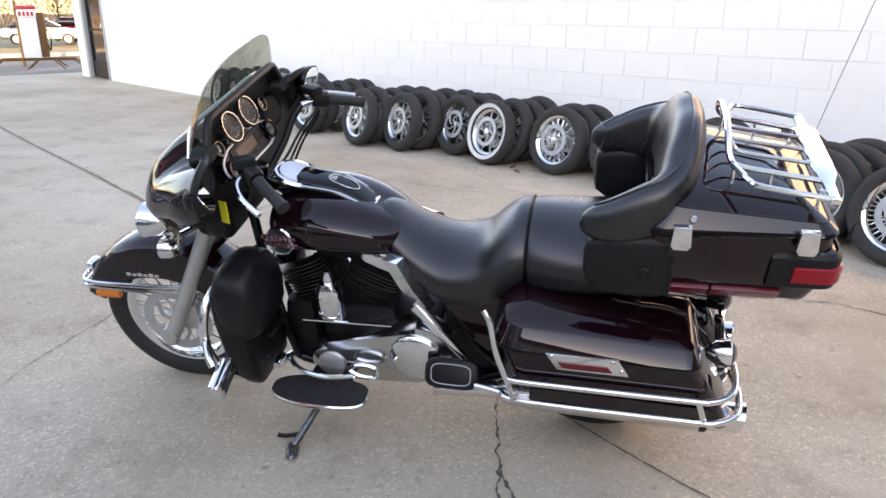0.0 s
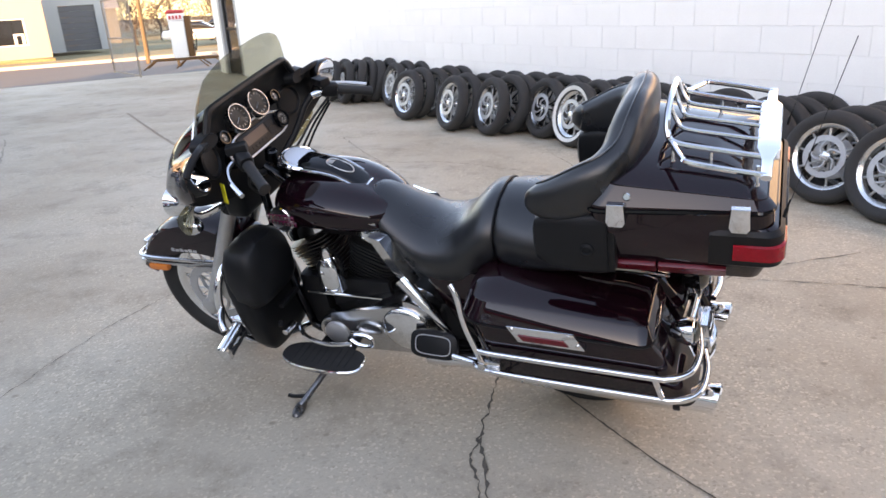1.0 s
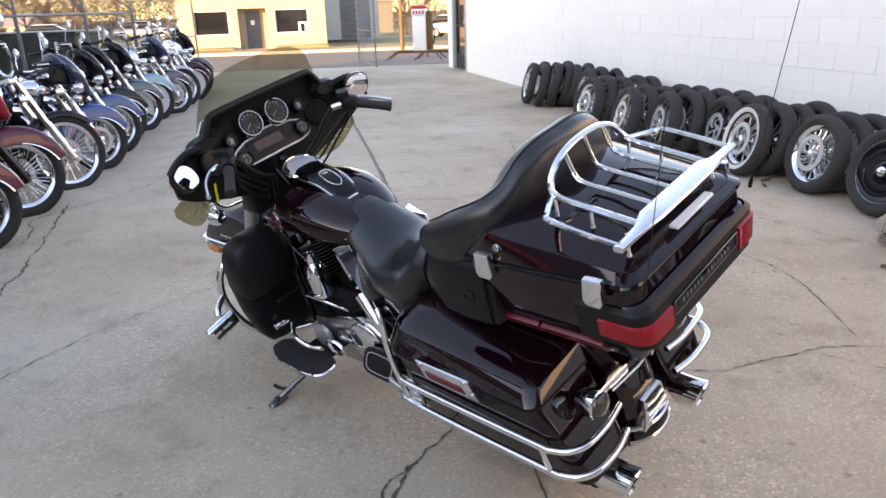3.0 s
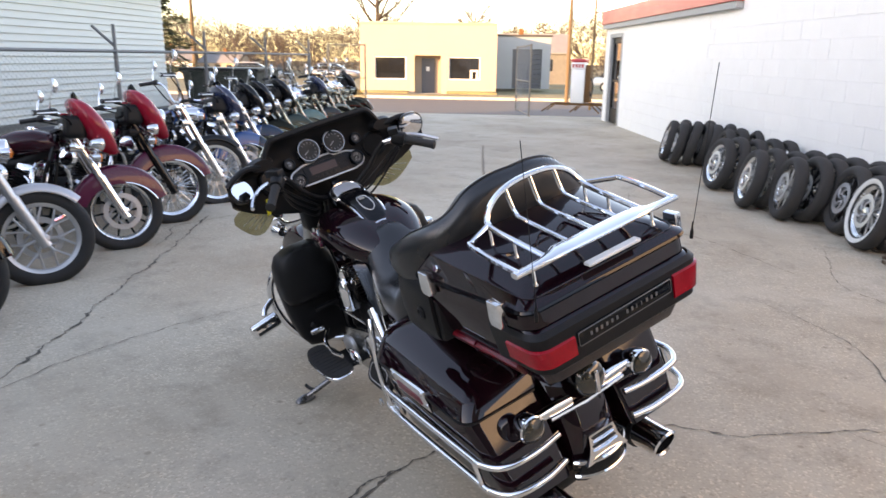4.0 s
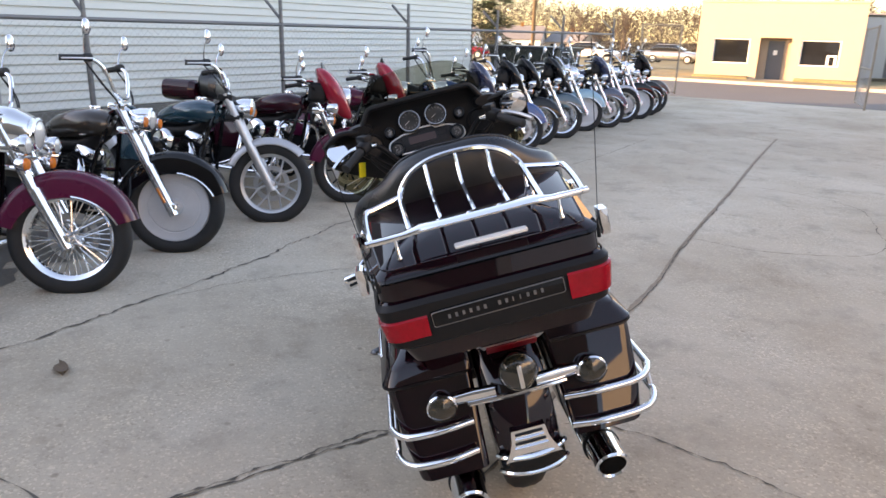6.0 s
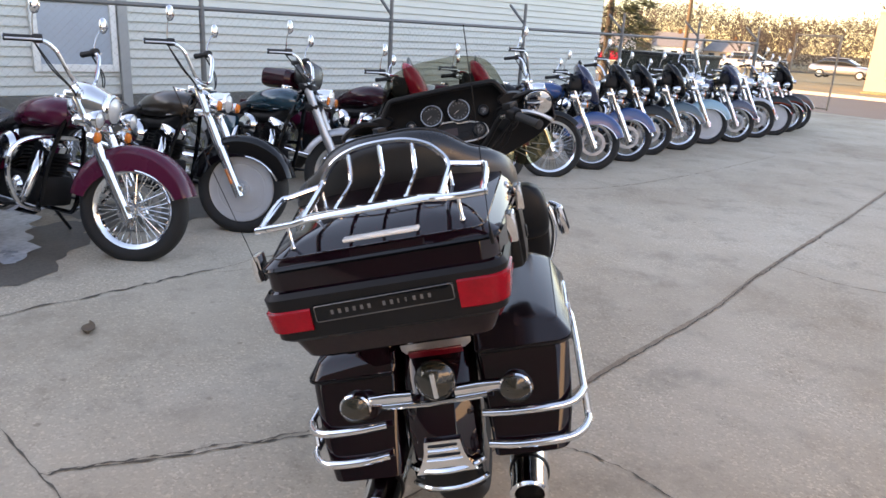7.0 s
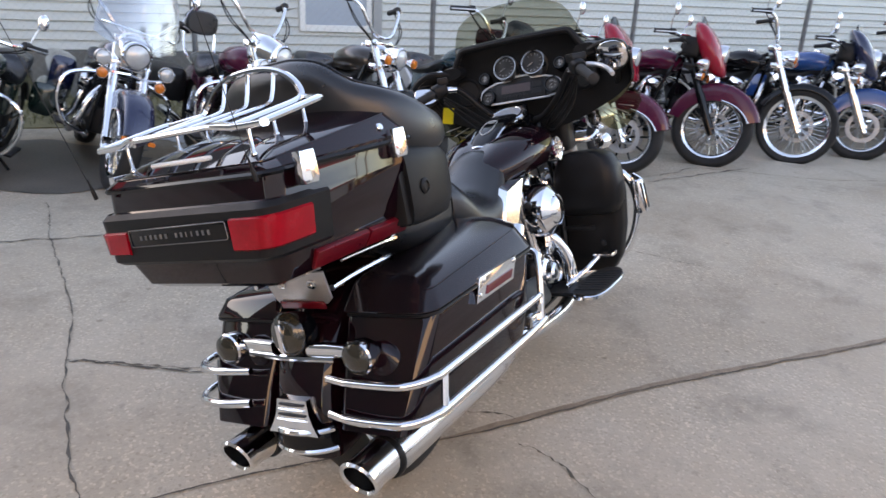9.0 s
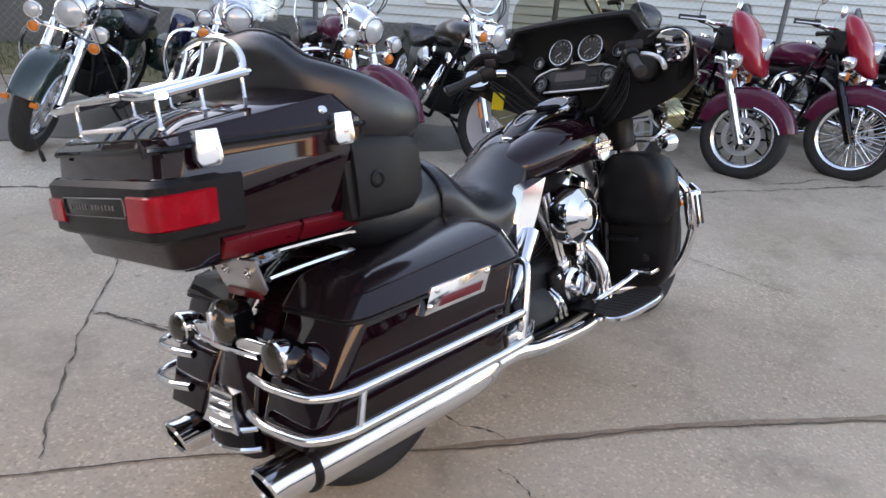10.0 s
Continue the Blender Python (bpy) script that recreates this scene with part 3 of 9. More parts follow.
tagged(part("fascia", bm, RED_TRIM, None), "red metal fascia along the roof edge", "trim", kind="structure")
bm = B()
box(bm, 0.22, 2.6, 1.9, 2.0, -0.1, 2.2, 0, 1, WALL)
box(bm, 2.6, 2.7, 0.22, 2.0, -0.1, 2.2, 0, 1, WALL)
tagged(part("wall_inside", bm, GREY_TRIM, None, smooth=0), "plain grey wall inside the doorway", "wall", kind="structure")
# unseen dark wall behind the camera, added to darken the paint's reflections
bm = B()
EA, EB = Vector((8.5, 2.4, 0)), Vector((7.5, -10.5, 0))
ed = (EB - EA).normalized()
EAST = Matrix(((ed.x, -ed.y, 0, EA.x), (ed.y, ed.x, 0, EA.y), (0, 0, 1, 0), (0, 0, 0, 1)))
box(bm, 0, (EB - EA).length, 0.0, 0.25, -0.3, 5.6, 0, 1, EAST)
tagged(part("wall_east", bm, FOUNDATION, None, smooth=0), "tall plain dark wall out of view, added to darken reflections", "wall", kind="structure")
# door: dark steel frame with a glazed leaf
door = tagged(thing("door_1", WALL, "glazed shop door in a grey steel frame", "door"), kind="structure")
bm = B()
for x0, x1, z0, z1 in ((0.425, 0.56, 0, 2.075), (1.53, 1.615, 0, 2.075), (0.56, 1.53, 1.99, 2.075)):
    box(bm, x0, x1, -0.015, 0.16, z0, z1, 0.005, 1)
part("door_frame", bm, GREY_TRIM, door)
bm = B()
for x0, x1, z0, z1 in ((0.57, 0.66, 0.03, 1.98), (1.43, 1.52, 0.03, 1.98), (0.66, 1.43, 0.03, 0.36), (0.66, 1.43, 1.86, 1.98), (0.66, 1.43, 0.98, 1.04)):
    box(bm, x0, x1, 0.05, 0.10, z0, z1, 0.004, 1)
part("door_leaf", bm, BLACK, door)
for z0, z1 in ((0.36, 0.98), (1.04, 1.86)):
    bm = B()
    box(bm, 0.66, 1.43, 0.07, 0.08, z0, z1)
    part("pane", bm, DARK_GLASS, door)
bm = B()
tube(bm, [(1.46, 0.05, 0.92), (1.46, 0.0, 0.94), (1.46, 0.0, 1.12), (1.46, 0.05, 1.14)], 0.011, 8, 4)
part("door_handle", bm, CHROME_WORN, door)

# ---- sided building behind the motorcycle row ----
SD = Vector((0.67, -0.742, 0)).normalized()            # along the wall, away from the street
SN = Vector((0.742, 0.67, 0)).normalized()             # towards the lot
S0 = Vector((-12.0, 6.0, 0))
SIDE = Matrix(((SD.x, -SN.x, 0, S0.x), (SD.y, -SN.y, 0, S0.y), (0, 0, 1, 0), (0, 0, 0, 1)))  # x along, y into the building
# The far length is out of view, stretched to shade the open lot.
SL = 46.0
bm = B()
box(bm, 0, SL, 0.03, 0.25, -0.3, 2.75, 0, 1, SIDE)
box(bm, 0, 0.22, 0.25, 8.0, -0.3, 2.75, 0, 1, SIDE)
box(bm, SL - 0.22, SL, 0.25, 8.0, -0.3, 2.75, 0, 1, SIDE)
box(bm, 0, SL, 8.0, 8.22, -0.3, 2.75, 0, 1, SIDE)
wall_south = tagged(part("wall_south", bm, CLAPBOARD, None, smooth=0), "long wall clad in cream horizontal siding", "wall", kind="structure")
bm = B()
box(bm, -0.02, SL, -0.02, 0.035, -0.3, 0.52, 0.01, 1, SIDE)
tagged(part("foundation", bm, FOUNDATION, None), "dark weathered foundation strip below the siding", "wall", kind="structure")
bm = B()
rings = []
for x in (-0.3, SL + 0.3):
    rings.append([SIDE @ Vector(p) for p in ((x, -0.35, 2.72), (x, -0.35, 2.82), (x, 4.1, 5.3), (x, 8.6, 2.82), (x, 8.6, 2.72), (x, 4.1, 5.15))])
loft(bm, rings)
tagged(part("roof_south", bm, ROOF, None, smooth=0), "dark pitched roof with a low ridge", "roof", kind="structure")
bm = B()
for x in (0.02, SL - 0.2):
    vs4 = [[bm.verts.new(SIDE @ Vector((xx, y, z))) for y, z in ((0.0, 2.75), (8.2, 2.75), (4.1, 5.15))] for xx in (x, x + 0.16)]
    bm.faces.new(vs4[0]), bm.faces.new(vs4[1])
    for i in range(3):
        bm.faces.new((vs4[0][i], vs4[0][(i + 1) % 3], vs4[1][(i + 1) % 3], vs4[1][i]))
tagged(part("gable", bm, CLAPBOARD, None, smooth=0), "cream gable ends of the sided building", "wall", kind="structure")
bm = B()
box(bm, -0.32, SL + 0.3, -0.375, -0.352, 2.70, 2.86, 0.004, 1, SIDE)
tagged(part("fascia", bm, RED_TRIM, None), "red fascia board at the eaves", "trim", kind="structure")
# siding boards
bm = B()
for k in range(22):
    z = 0.53 + k * 0.101
    bmk = B()
    r0 = [SIDE @ Vector((x, y, zz)) for x in (0.0,) for y, zz in ((0.028, z), (-0.004, z), (-0.006, z + 0.006), (0.018, z + 0.103), (0.028, z + 0.103))]
    r1 = [SIDE @ Vector((SL, y, zz)) for y, zz in ((0.028, z), (-0.004, z), (-0.006, z + 0.006), (0.018, z + 0.103), (0.028, z + 0.103))]
    loft(bmk, [r0, r1])
    part("clapboard", bmk, CLAPBOARD, wall_south, smooth=0)
bm.free()
# window in the siding
win = tagged(thing("window_1", SIDE, "pale curtained window with a white frame in the siding", "window"), kind="structure")
WX = 9.48
bm = B()
for x0, x1, z0, z1 in ((WX - 0.07, WX, 0.78, 2.2), (WX + 0.74, WX + 0.81, 0.78, 2.2), (WX, WX + 0.74, 2.12, 2.2), (WX, WX + 0.74, 0.78, 0.86), (WX, WX + 0.74, 1.50, 1.54)):
    box(bm, x0, x1, -0.035, 0.02, z0, z1, 0.005, 1)
part("window_frame", bm, WHITE, win)
for z0, z1 in ((0.86, 1.50), (1.54, 2.12)):
    bm = B()
    box(bm, WX, WX + 0.74, -0.016, -0.010, z0, z1)
    part("pane", bm, PALE_GLASS, win)
bm = B()
box(bm, WX - 0.19, WX - 0.08, -0.06, 0.0, 0.2, 2.7, 0.006, 1)
part("downpipe", bm, GREY_TRIM, win)

# damp stain by the row; patches under the motorcycles paint shade over dark earth
DAMP_SHADE = mat("damp_and_shaded_concrete", (0.085, 0.070, 0.056), 0.5, 0, 0, 0.35, 4, 0.002, 60, col2=(0.16, 0.138, 0.115))
rs = random.Random(4)
for sx, sy, ra, rb, turn in ((-1.42, -0.05, 0.66, 0.47, 0.0), (-0.95, -1.45, 1.25, 0.80, -48.0), (-2.6, 0.55, 0.75, 0.40, -48.0)):
    bm = B()
    ring = []
    for i in range(64):
        a = 6.28318 * i / 64
        r = 1 + 0.16 * math.sin(3 * a + 1 + sx) + 0.08 * math.sin(7 * a) + 0.05 * math.sin(17 * a) + 0.04 * rs.uniform(-1, 1)
        q = pose(0, 0, 0, 0, 0, turn) @ Vector((ra * r * math.cos(a), rb * r * math.sin(a), 0))
        ring.append(bm.verts.new((sx + q.x, sy + q.y, 0.0036 + 0.0012 * (sx < -2) + 0.0024 * (sx > -1))))
    bm.faces.new(ring)
    part("damp_stain", bm, DAMP_SHADE, pavement, smooth=0)

# pale irregular trail beside the row, slightly glossy
PALE_TRAIL = mat("pale_semi_gloss", (0.34, 0.36, 0.39), 0.3, 0, 0.3, 0.45, 5, 0.0006, 26, col2=(0.62, 0.65, 0.70))
bm = B()
course = spline([Vector(q) for q in ((-3.55, -1.85, 0.20), (-3.0, -1.25, 0.42), (-2.55, -0.78, 0.40), (-2.15, -0.46, 0.24), (-1.80, -0.27, 0.17), (-1.45, -0.02, 0.14), (-1.22, 0.12, 0.03))], 8)
left, right = [], []
for i, q in enumerate(course):
    d = (course[min(i + 1, len(course) - 1)] - course[max(i - 1, 0)]).xy.normalized()
    w1, w2 = q.z * (1 + 0.35 * math.sin(i * 1.3) * rs.random()), q.z * (1 + 0.35 * math.sin(i * 0.9 + 2) * rs.random())
    left.append(bm.verts.new((q.x - d.y * w1, q.y + d.x * w1, 0.0084)))
    right.append(bm.verts.new((q.x + d.y * w2, q.y - d.x * w2, 0.0084)))
for i in range(len(left) - 1):
    bm.faces.new((left[i], right[i], right[i + 1], left[i + 1]))
part("puddle", bm, PALE_TRAIL, pavement, "pale irregular trail on the concrete", smooth=0)

# ---- the touring motorcycle: x forward, y to its left, z up, leaning on its side stand ----
BIKE = Matrix.Translation((0.366, 2.778, 0)) @ pose(0, 0, 0, 0, 0, 172.5) @ pose(0, 0, 0, -14.7, 0, 0)
tb = thing("touring_motorcycle", BIKE, "dark cherry touring motorcycle with chrome trim leaning on its side stand", "motorcycle")
FA, RA, TR = Vector((1.22, 0, 0.315)), Vector((-0.393, 0, 0.315)), 0.315
STEER = Matrix.Translation((0.95, 0, 0)) @ pose(0, 0, 0, 0, 0, 2.0) @ Matrix.Translation((-0.95, 0, 0))


def both(fn):
    for s in (1, -1):
        fn(s)


# wheels
add_wheel(tb, STEER @ Matrix.Translation(FA), "spoke", TR, 0.125, name="front_wheel", label="chrome laced front wheel with black tyre")
add_wheel(tb, Matrix.Translation(RA), "mag_black", TR, 0.14, name="rear_wheel", label="rear wheel with black tyre")


def fender(bm, c, r, hw, a0, a1, skirt, n=26, crown=0.35):
    """A fender: arch of radius r about c, from angle a0 to a1 (degrees from forward), with side skirts."""
    rings = []
    for i in range(n):
        a = radians(a0 + (a1 - a0) * i / (n - 1))
        d = Vector((math.cos(a), 0, math.sin(a)))
        sk = skirt(i / (n - 1))
        sec = [(-hw, r - sk), (-hw, r - 0.05), (-hw * 0.93, r - 0.022), (-hw * 0.72, r - 0.006), (-hw * 0.35, r), (0, r + 0.002), (hw * 0.35, r), (hw * 0.72, r - 0.006), (hw * 0.93, r - 0.022), (hw, r - 0.05), (hw, r - sk)]
        inner = [(y * 0.965, q - 0.004) for y, q in reversed(sec)]
        rings.append([c + d * q + Vector((0, y, 0)) for y, q in sec + inner])
    return loft(bm, rings)


bm = B()
fender(bm, FA, 0.372, 0.098, 22, 178, lambda s: 0.09 + 0.06 * math.sin(s * 3.14))
bm.transform(STEER)
ff = part("front_fender", bm, PAINT, tb)


def trim_rail(s):
    bm = B()
    for dz, ins in ((0.0, 0.0), (-0.026, 0.006)):
        tube(bm, [STEER @ Vector(p) for p in ((1.12, s * (0.102 - ins), 0.505 + dz), (1.36, s * (0.104 - ins), 0.500 + dz), (1.50, s * (0.100 - ins), 0.498 + dz), (1.56, s * 0.075, 0.496 + dz), (1.578, 0.0, 0.494 + dz))], 0.0085, 7, 4)
    part("fender_rail", bm, CHROME, ff)
    bm = B()
    box(bm, 1.40, 1.50, s * 0.101 - 0.012, s * 0.101 + 0.012, 0.440, 0.468, 0.006, 2, STEER)
    part("marker_lamp", bm, AMBER, ff)
    bm = B()
    for k in range(6):
        box(bm, 1.215 + k * 0.023, 1.232 + k * 0.023, s * 0.0985 - 0.001, s * 0.0985 + 0.001, 0.542, 0.552 + 0.004 * (k % 2), 0, 1, STEER)
    part("script_badge", bm, SILVER_INK, ff)


both(trim_rail)
bm = B()
box(bm, 1.545, 1.575, -0.03, 0.03, 0.50, 0.535, 0.012, 3, STEER)
part("fender_tip_lamp", bm, CHROME, ff)


def fork(s):
    bm = B()
    tube(bm, [STEER @ Vector(p) for p in ((1.245, s * 0.105, 0.245), (1.235, s * 0.105, 0.262), (0.952, s * 0.105, 0.78))], 0.030, 16)
    lathe(bm, [(0.024, -0.035), (0.034, -0.03), (0.034, 0.03), (0.024, 0.035)], STEER @ axis(FA + Vector((0.01, s * 0.105, -0.03)), (0, 1, 0)), 16)
    leg = part("fork_leg", bm, ALU, tb, "silver fork slider")
    bm = B()
    tube(bm, [STEER @ Vector(p) for p in ((0.952, s * 0.105, 0.775), (0.86, s * 0.105, 0.95))], 0.036, 16)
    part("fork_cover", bm, BLACK_GLOSS, leg)
    bm = B()
    box(bm, 1.10, 1.17, s * 0.076 - 0.022, s * 0.076 + 0.022, 0.30, 0.42, 0.015, 2, STEER)
    part("brake_caliper", bm, ALU_DULL, leg)
    bm = B()
    tube(bm, [STEER @ Vector(p) for p in ((1.12, s * 0.09, 0.42), (1.02, s * 0.075, 0.62), (0.93, s * 0.05, 0.82))], 0.006, 6, 4)
    part("brake_hose", bm, BLACK, leg)


both(fork)

# ---- batwing fairing ----
NOSE = ((0.845, 1.085), (0.90, 1.105), (0.94, 1.102), (0.99, 1.070), (1.05, 1.030), (1.10, 0.985), (1.18, 0.890), (1.225, 0.815), (1.255, 0.765))


def nose_x(z):
    """Front profile of the fairing on its middle line."""
    for (z0, x0), (z1, x1) in zip(NOSE, NOSE[1:]):
        if z <= z1:
            return x0 + (x1 - x0) * max(0.0, (z - z0) / (z1 - z0))
    return NOSE[-1][1]


RIM = 0.765


def shell(s, t):
    """Outer skin of the fairing: s across (-1..1), t up (0..1)."""
    q = abs(s)
    zb = 0.845 + 0.155 * q ** 1.6 + 0.035 * q ** 12
    d1 = min(1.0, max(0.0, (q - 0.48) / 0.17))
    d2 = min(1.0, max(0.0, (q - 0.60) / 0.25))
    zt = 1.246 - 0.02 * q ** 2 - 0.088 * d1 * d1 * (3 - 2 * d1) + 0.030 * d2 * d2 * (3 - 2 * d2) - 0.050 * q ** 9
    z = zb + (zt - zb) * t
    zc = 0.845 + (1.252 - 0.845) * t
    f = max(0.0, 1 - q ** 1.9) ** 0.75
    bulge = 0.05 * (1 - q ** 6) * math.sin(3.14159 * t) * q
    return Vector((RIM + 0.012 * q - 0.045 * d2 * d2 * (3 - 2 * d2) + (nose_x(zc) - RIM) * f + bulge, 0.482 * s, z))


def dash(s, t):
    """Inner skin, facing the rider: set back inside the rim."""
    q = abs(s)
    o = shell(s, t)
    deep = 0.062 * (1 - q ** 5) * min(1.0, 5.0 * (1 - t)) ** 0.7
    x = min(o.x - 0.010, RIM + deep) if q < 0.97 else o.x - 0.008
    return Vector((x, o.y * 0.985, o.z * 0.985 + 0.016))


NS, NT = 61, 15
for nm, fn, material, lab in (("fairing_shell", shell, PAINT, "dark cherry batwing fairing"), ("fairing_inner", dash, BLACK, "black inner fairing with instruments")):
    bm = B()
    g = [[bm.verts.new(STEER @ fn(-1 + 2 * i / (NS - 1), j / (NT - 1))) for j in range(NT)] for i in range(NS)]
    for a, b_ in zip(g, g[1:]):
        for j in range(NT - 1):
            bm.faces.new((a[j], a[j + 1], b_[j + 1], b_[j]))
    # edge lip
    other = dash if fn is shell else shell
    rim_pts = [(i, NT - 1) for i in range(NS)] + [(NS - 1, j) for j in range(NT - 2, -1, -1)] + [(i, 0) for i in range(NS - 2, -1, -1)] + [(0, j) for j in range(1, NT - 1)]
    if fn is shell:
        lip = [bm.verts.new(STEER @ (shell(-1 + 2 * i / (NS - 1), j / (NT - 1)).lerp(dash(-1 + 2 * i / (NS - 1), j / (NT - 1)), 1.0) + Vector((0.004, 0, 0)))) for i, j in rim_pts]
        for k in range(len(rim_pts)):
            (i, j), (i2, j2) = rim_pts[k], rim_pts[(k + 1) % len(rim_pts)]
            bm.faces.new((g[i][j], g[i2][j2], lip[(k + 1) % len(lip)], lip[k]))
    ob = part(nm, bm, material, tb, lab, 50)
    if fn is shell:
        fairing = ob
    else:
        inner = ob
# padded lip along the top edge
bm = B()
tube(bm, [STEER @ (shell(-1 + 2 * i / 60, 1.0).lerp(dash(-1 + 2 * i / 60, 1.0), 0.55) + Vector((0, 0, 0.002))) for i in range(61)], 0.013, 8)
part("edge_lip", bm, BLACK, inner)


BEZEL = mat("dull_bezel_metal", (0.40, 0.40, 0.40), 0.28, 1.0, 0, 0.1, 12, 0, 80)


def gauge(y, z, r, x=0.812, rim=BEZEL, nm="gauge"):
    n = Vector((-1, 0, 0.42)).normalized()
    m = STEER @ axis((x, y, z), n)
    bm = B()
    lathe(bm, [(r, -0.04), (r, 0.012), (r - 0.002, 0.019), (r - 0.005, 0.019), (r - 0.0075, 0.012), (r - 0.0075, 0.0)], m, 32)
    bm.faces.ensure_lookup_table()
    bezel = part(nm, bm, rim, inner)
    bm = B()
    lathe(bm, [(r - 0.0075, 0.0125), (0.0, 0.0125)], m, 32)
    part("dial_face", bm, DIAL, bezel)
    bm = B()
    for k in range(11):
        a = radians(220 - k * 26)
        d = m.to_3x3() @ Vector((math.sin(a), math.cos(a), 0))
        c = m @ Vector((math.sin(a) * (r - 0.018), math.cos(a) * (r - 0.018), 0.0135))
        tube(bm, [c - d * 0.004, c + d * 0.004], 0.0009, 4)
    tube(bm, [m @ Vector((0, 0, 0.0145)), m @ Vector((-(r - 0.022) * 0.8, -(r - 0.022) * 0.5, 0.0145))], 0.0014, 4)
    part("dial_marks", bm, SILVER_INK, bezel)
    return bezel


gauge(0.0660, 1.136, 0.052)
gauge(-0.0610, 1.139, 0.052)
for y, z in ((0.168, 1.105), (-0.172, 1.118)):
    gauge(y, z, 0.026, 0.815, BLACK_GLOSS, "small_gauge")
for y, z in ((0.150, 1.027), (-0.140, 1.042)):
    gauge(y, z, 0.033, 0.784, BLACK_GLOSS, "small_gauge")
# radio with its bright surround
DISPLAY = mat("dim_maroon_display", (0.035, 0.014, 0.012), 0.4, 0, 0, 0.2, 20, 0, 90)
BRIGHT_TRIM = mat("bright_silver_trim", (0.66, 0.67, 0.68), 0.32, 0.35, 0, 0.06, 20, 0, 90)
nrm = Vector((-1, 0, 0.42)).normalized()
RM = STEER @ axis((0.795, 0.005, 1.038), nrm)
upv = (RM.to_3x3().inverted() @ Vector((0, 0, 1)))
ang = math.atan2(upv.y, upv.x)
RM = RM @ pose(0, 0, 0, 0, 0, math.degrees(ang) - 90)
bm = B()
box(bm, -0.113, 0.113, -0.039, 0.039, -0.02, 0.014, 0.004, 2, RM)
radio = part("radio", bm, BLACK, inner)
bm = B()
edge = ((-0.112, -0.044), (0.112, -0.044), (0.128, -0.042), (0.158, -0.036), (0.178, -0.020), (0.182, -0.004), (0.174, 0.018), (0.156, 0.030), (0.126, 0.040), (0.105, 0.046), (0.050, 0.048), (0.036, 0.060))
edge = edge + tuple((-u, v) for u, v in reversed(edge))
loft(bm, [[RM @ Vector((u * f, v * f, h)) for u, v in edge] for f, h in ((0.985, 0.002), (0.99, 0.006), (0.975, 0.008))])
panel = part("radio_panel", bm, BLACK, radio)
bm = B()
tube(bm, [RM @ Vector((u, v, 0.010)) for u, v in edge], 0.0040, 6, 2, True)
part("radio_trim", bm, BRIGHT_TRIM, panel)
bm = B()
box(bm, -0.085, 0.045, -0.008, 0.027, 0.014, 0.0155, 0, 1, RM)
part("radio_display", bm, DISPLAY, radio)
bm = B()
for k in range(5):
    box(bm, -0.072 + k * 0.022, -0.057 + k * 0.022, -0.027, -0.017, 0.013, 0.0158, 0.001, 1, RM)
for k in range(2):
    box(bm, 0.054, 0.098, -0.026 + k * 0.028, -0.001 + k * 0.028, 0.013, 0.0158, 0.001, 1, RM)
part("radio_buttons", bm, BLACK_ENGINE, radio)
# ignition switch
bm = B()
lathe(bm, [(0.024, -0.03), (0.024, 0.006), (0.018, 0.012), (0.0, 0.013)], STEER @ axis((0.760, 0, 0.972), (-0.3, 0, 1)), 20)
part("ignition_switch", bm, BLACK_GLOSS, inner)


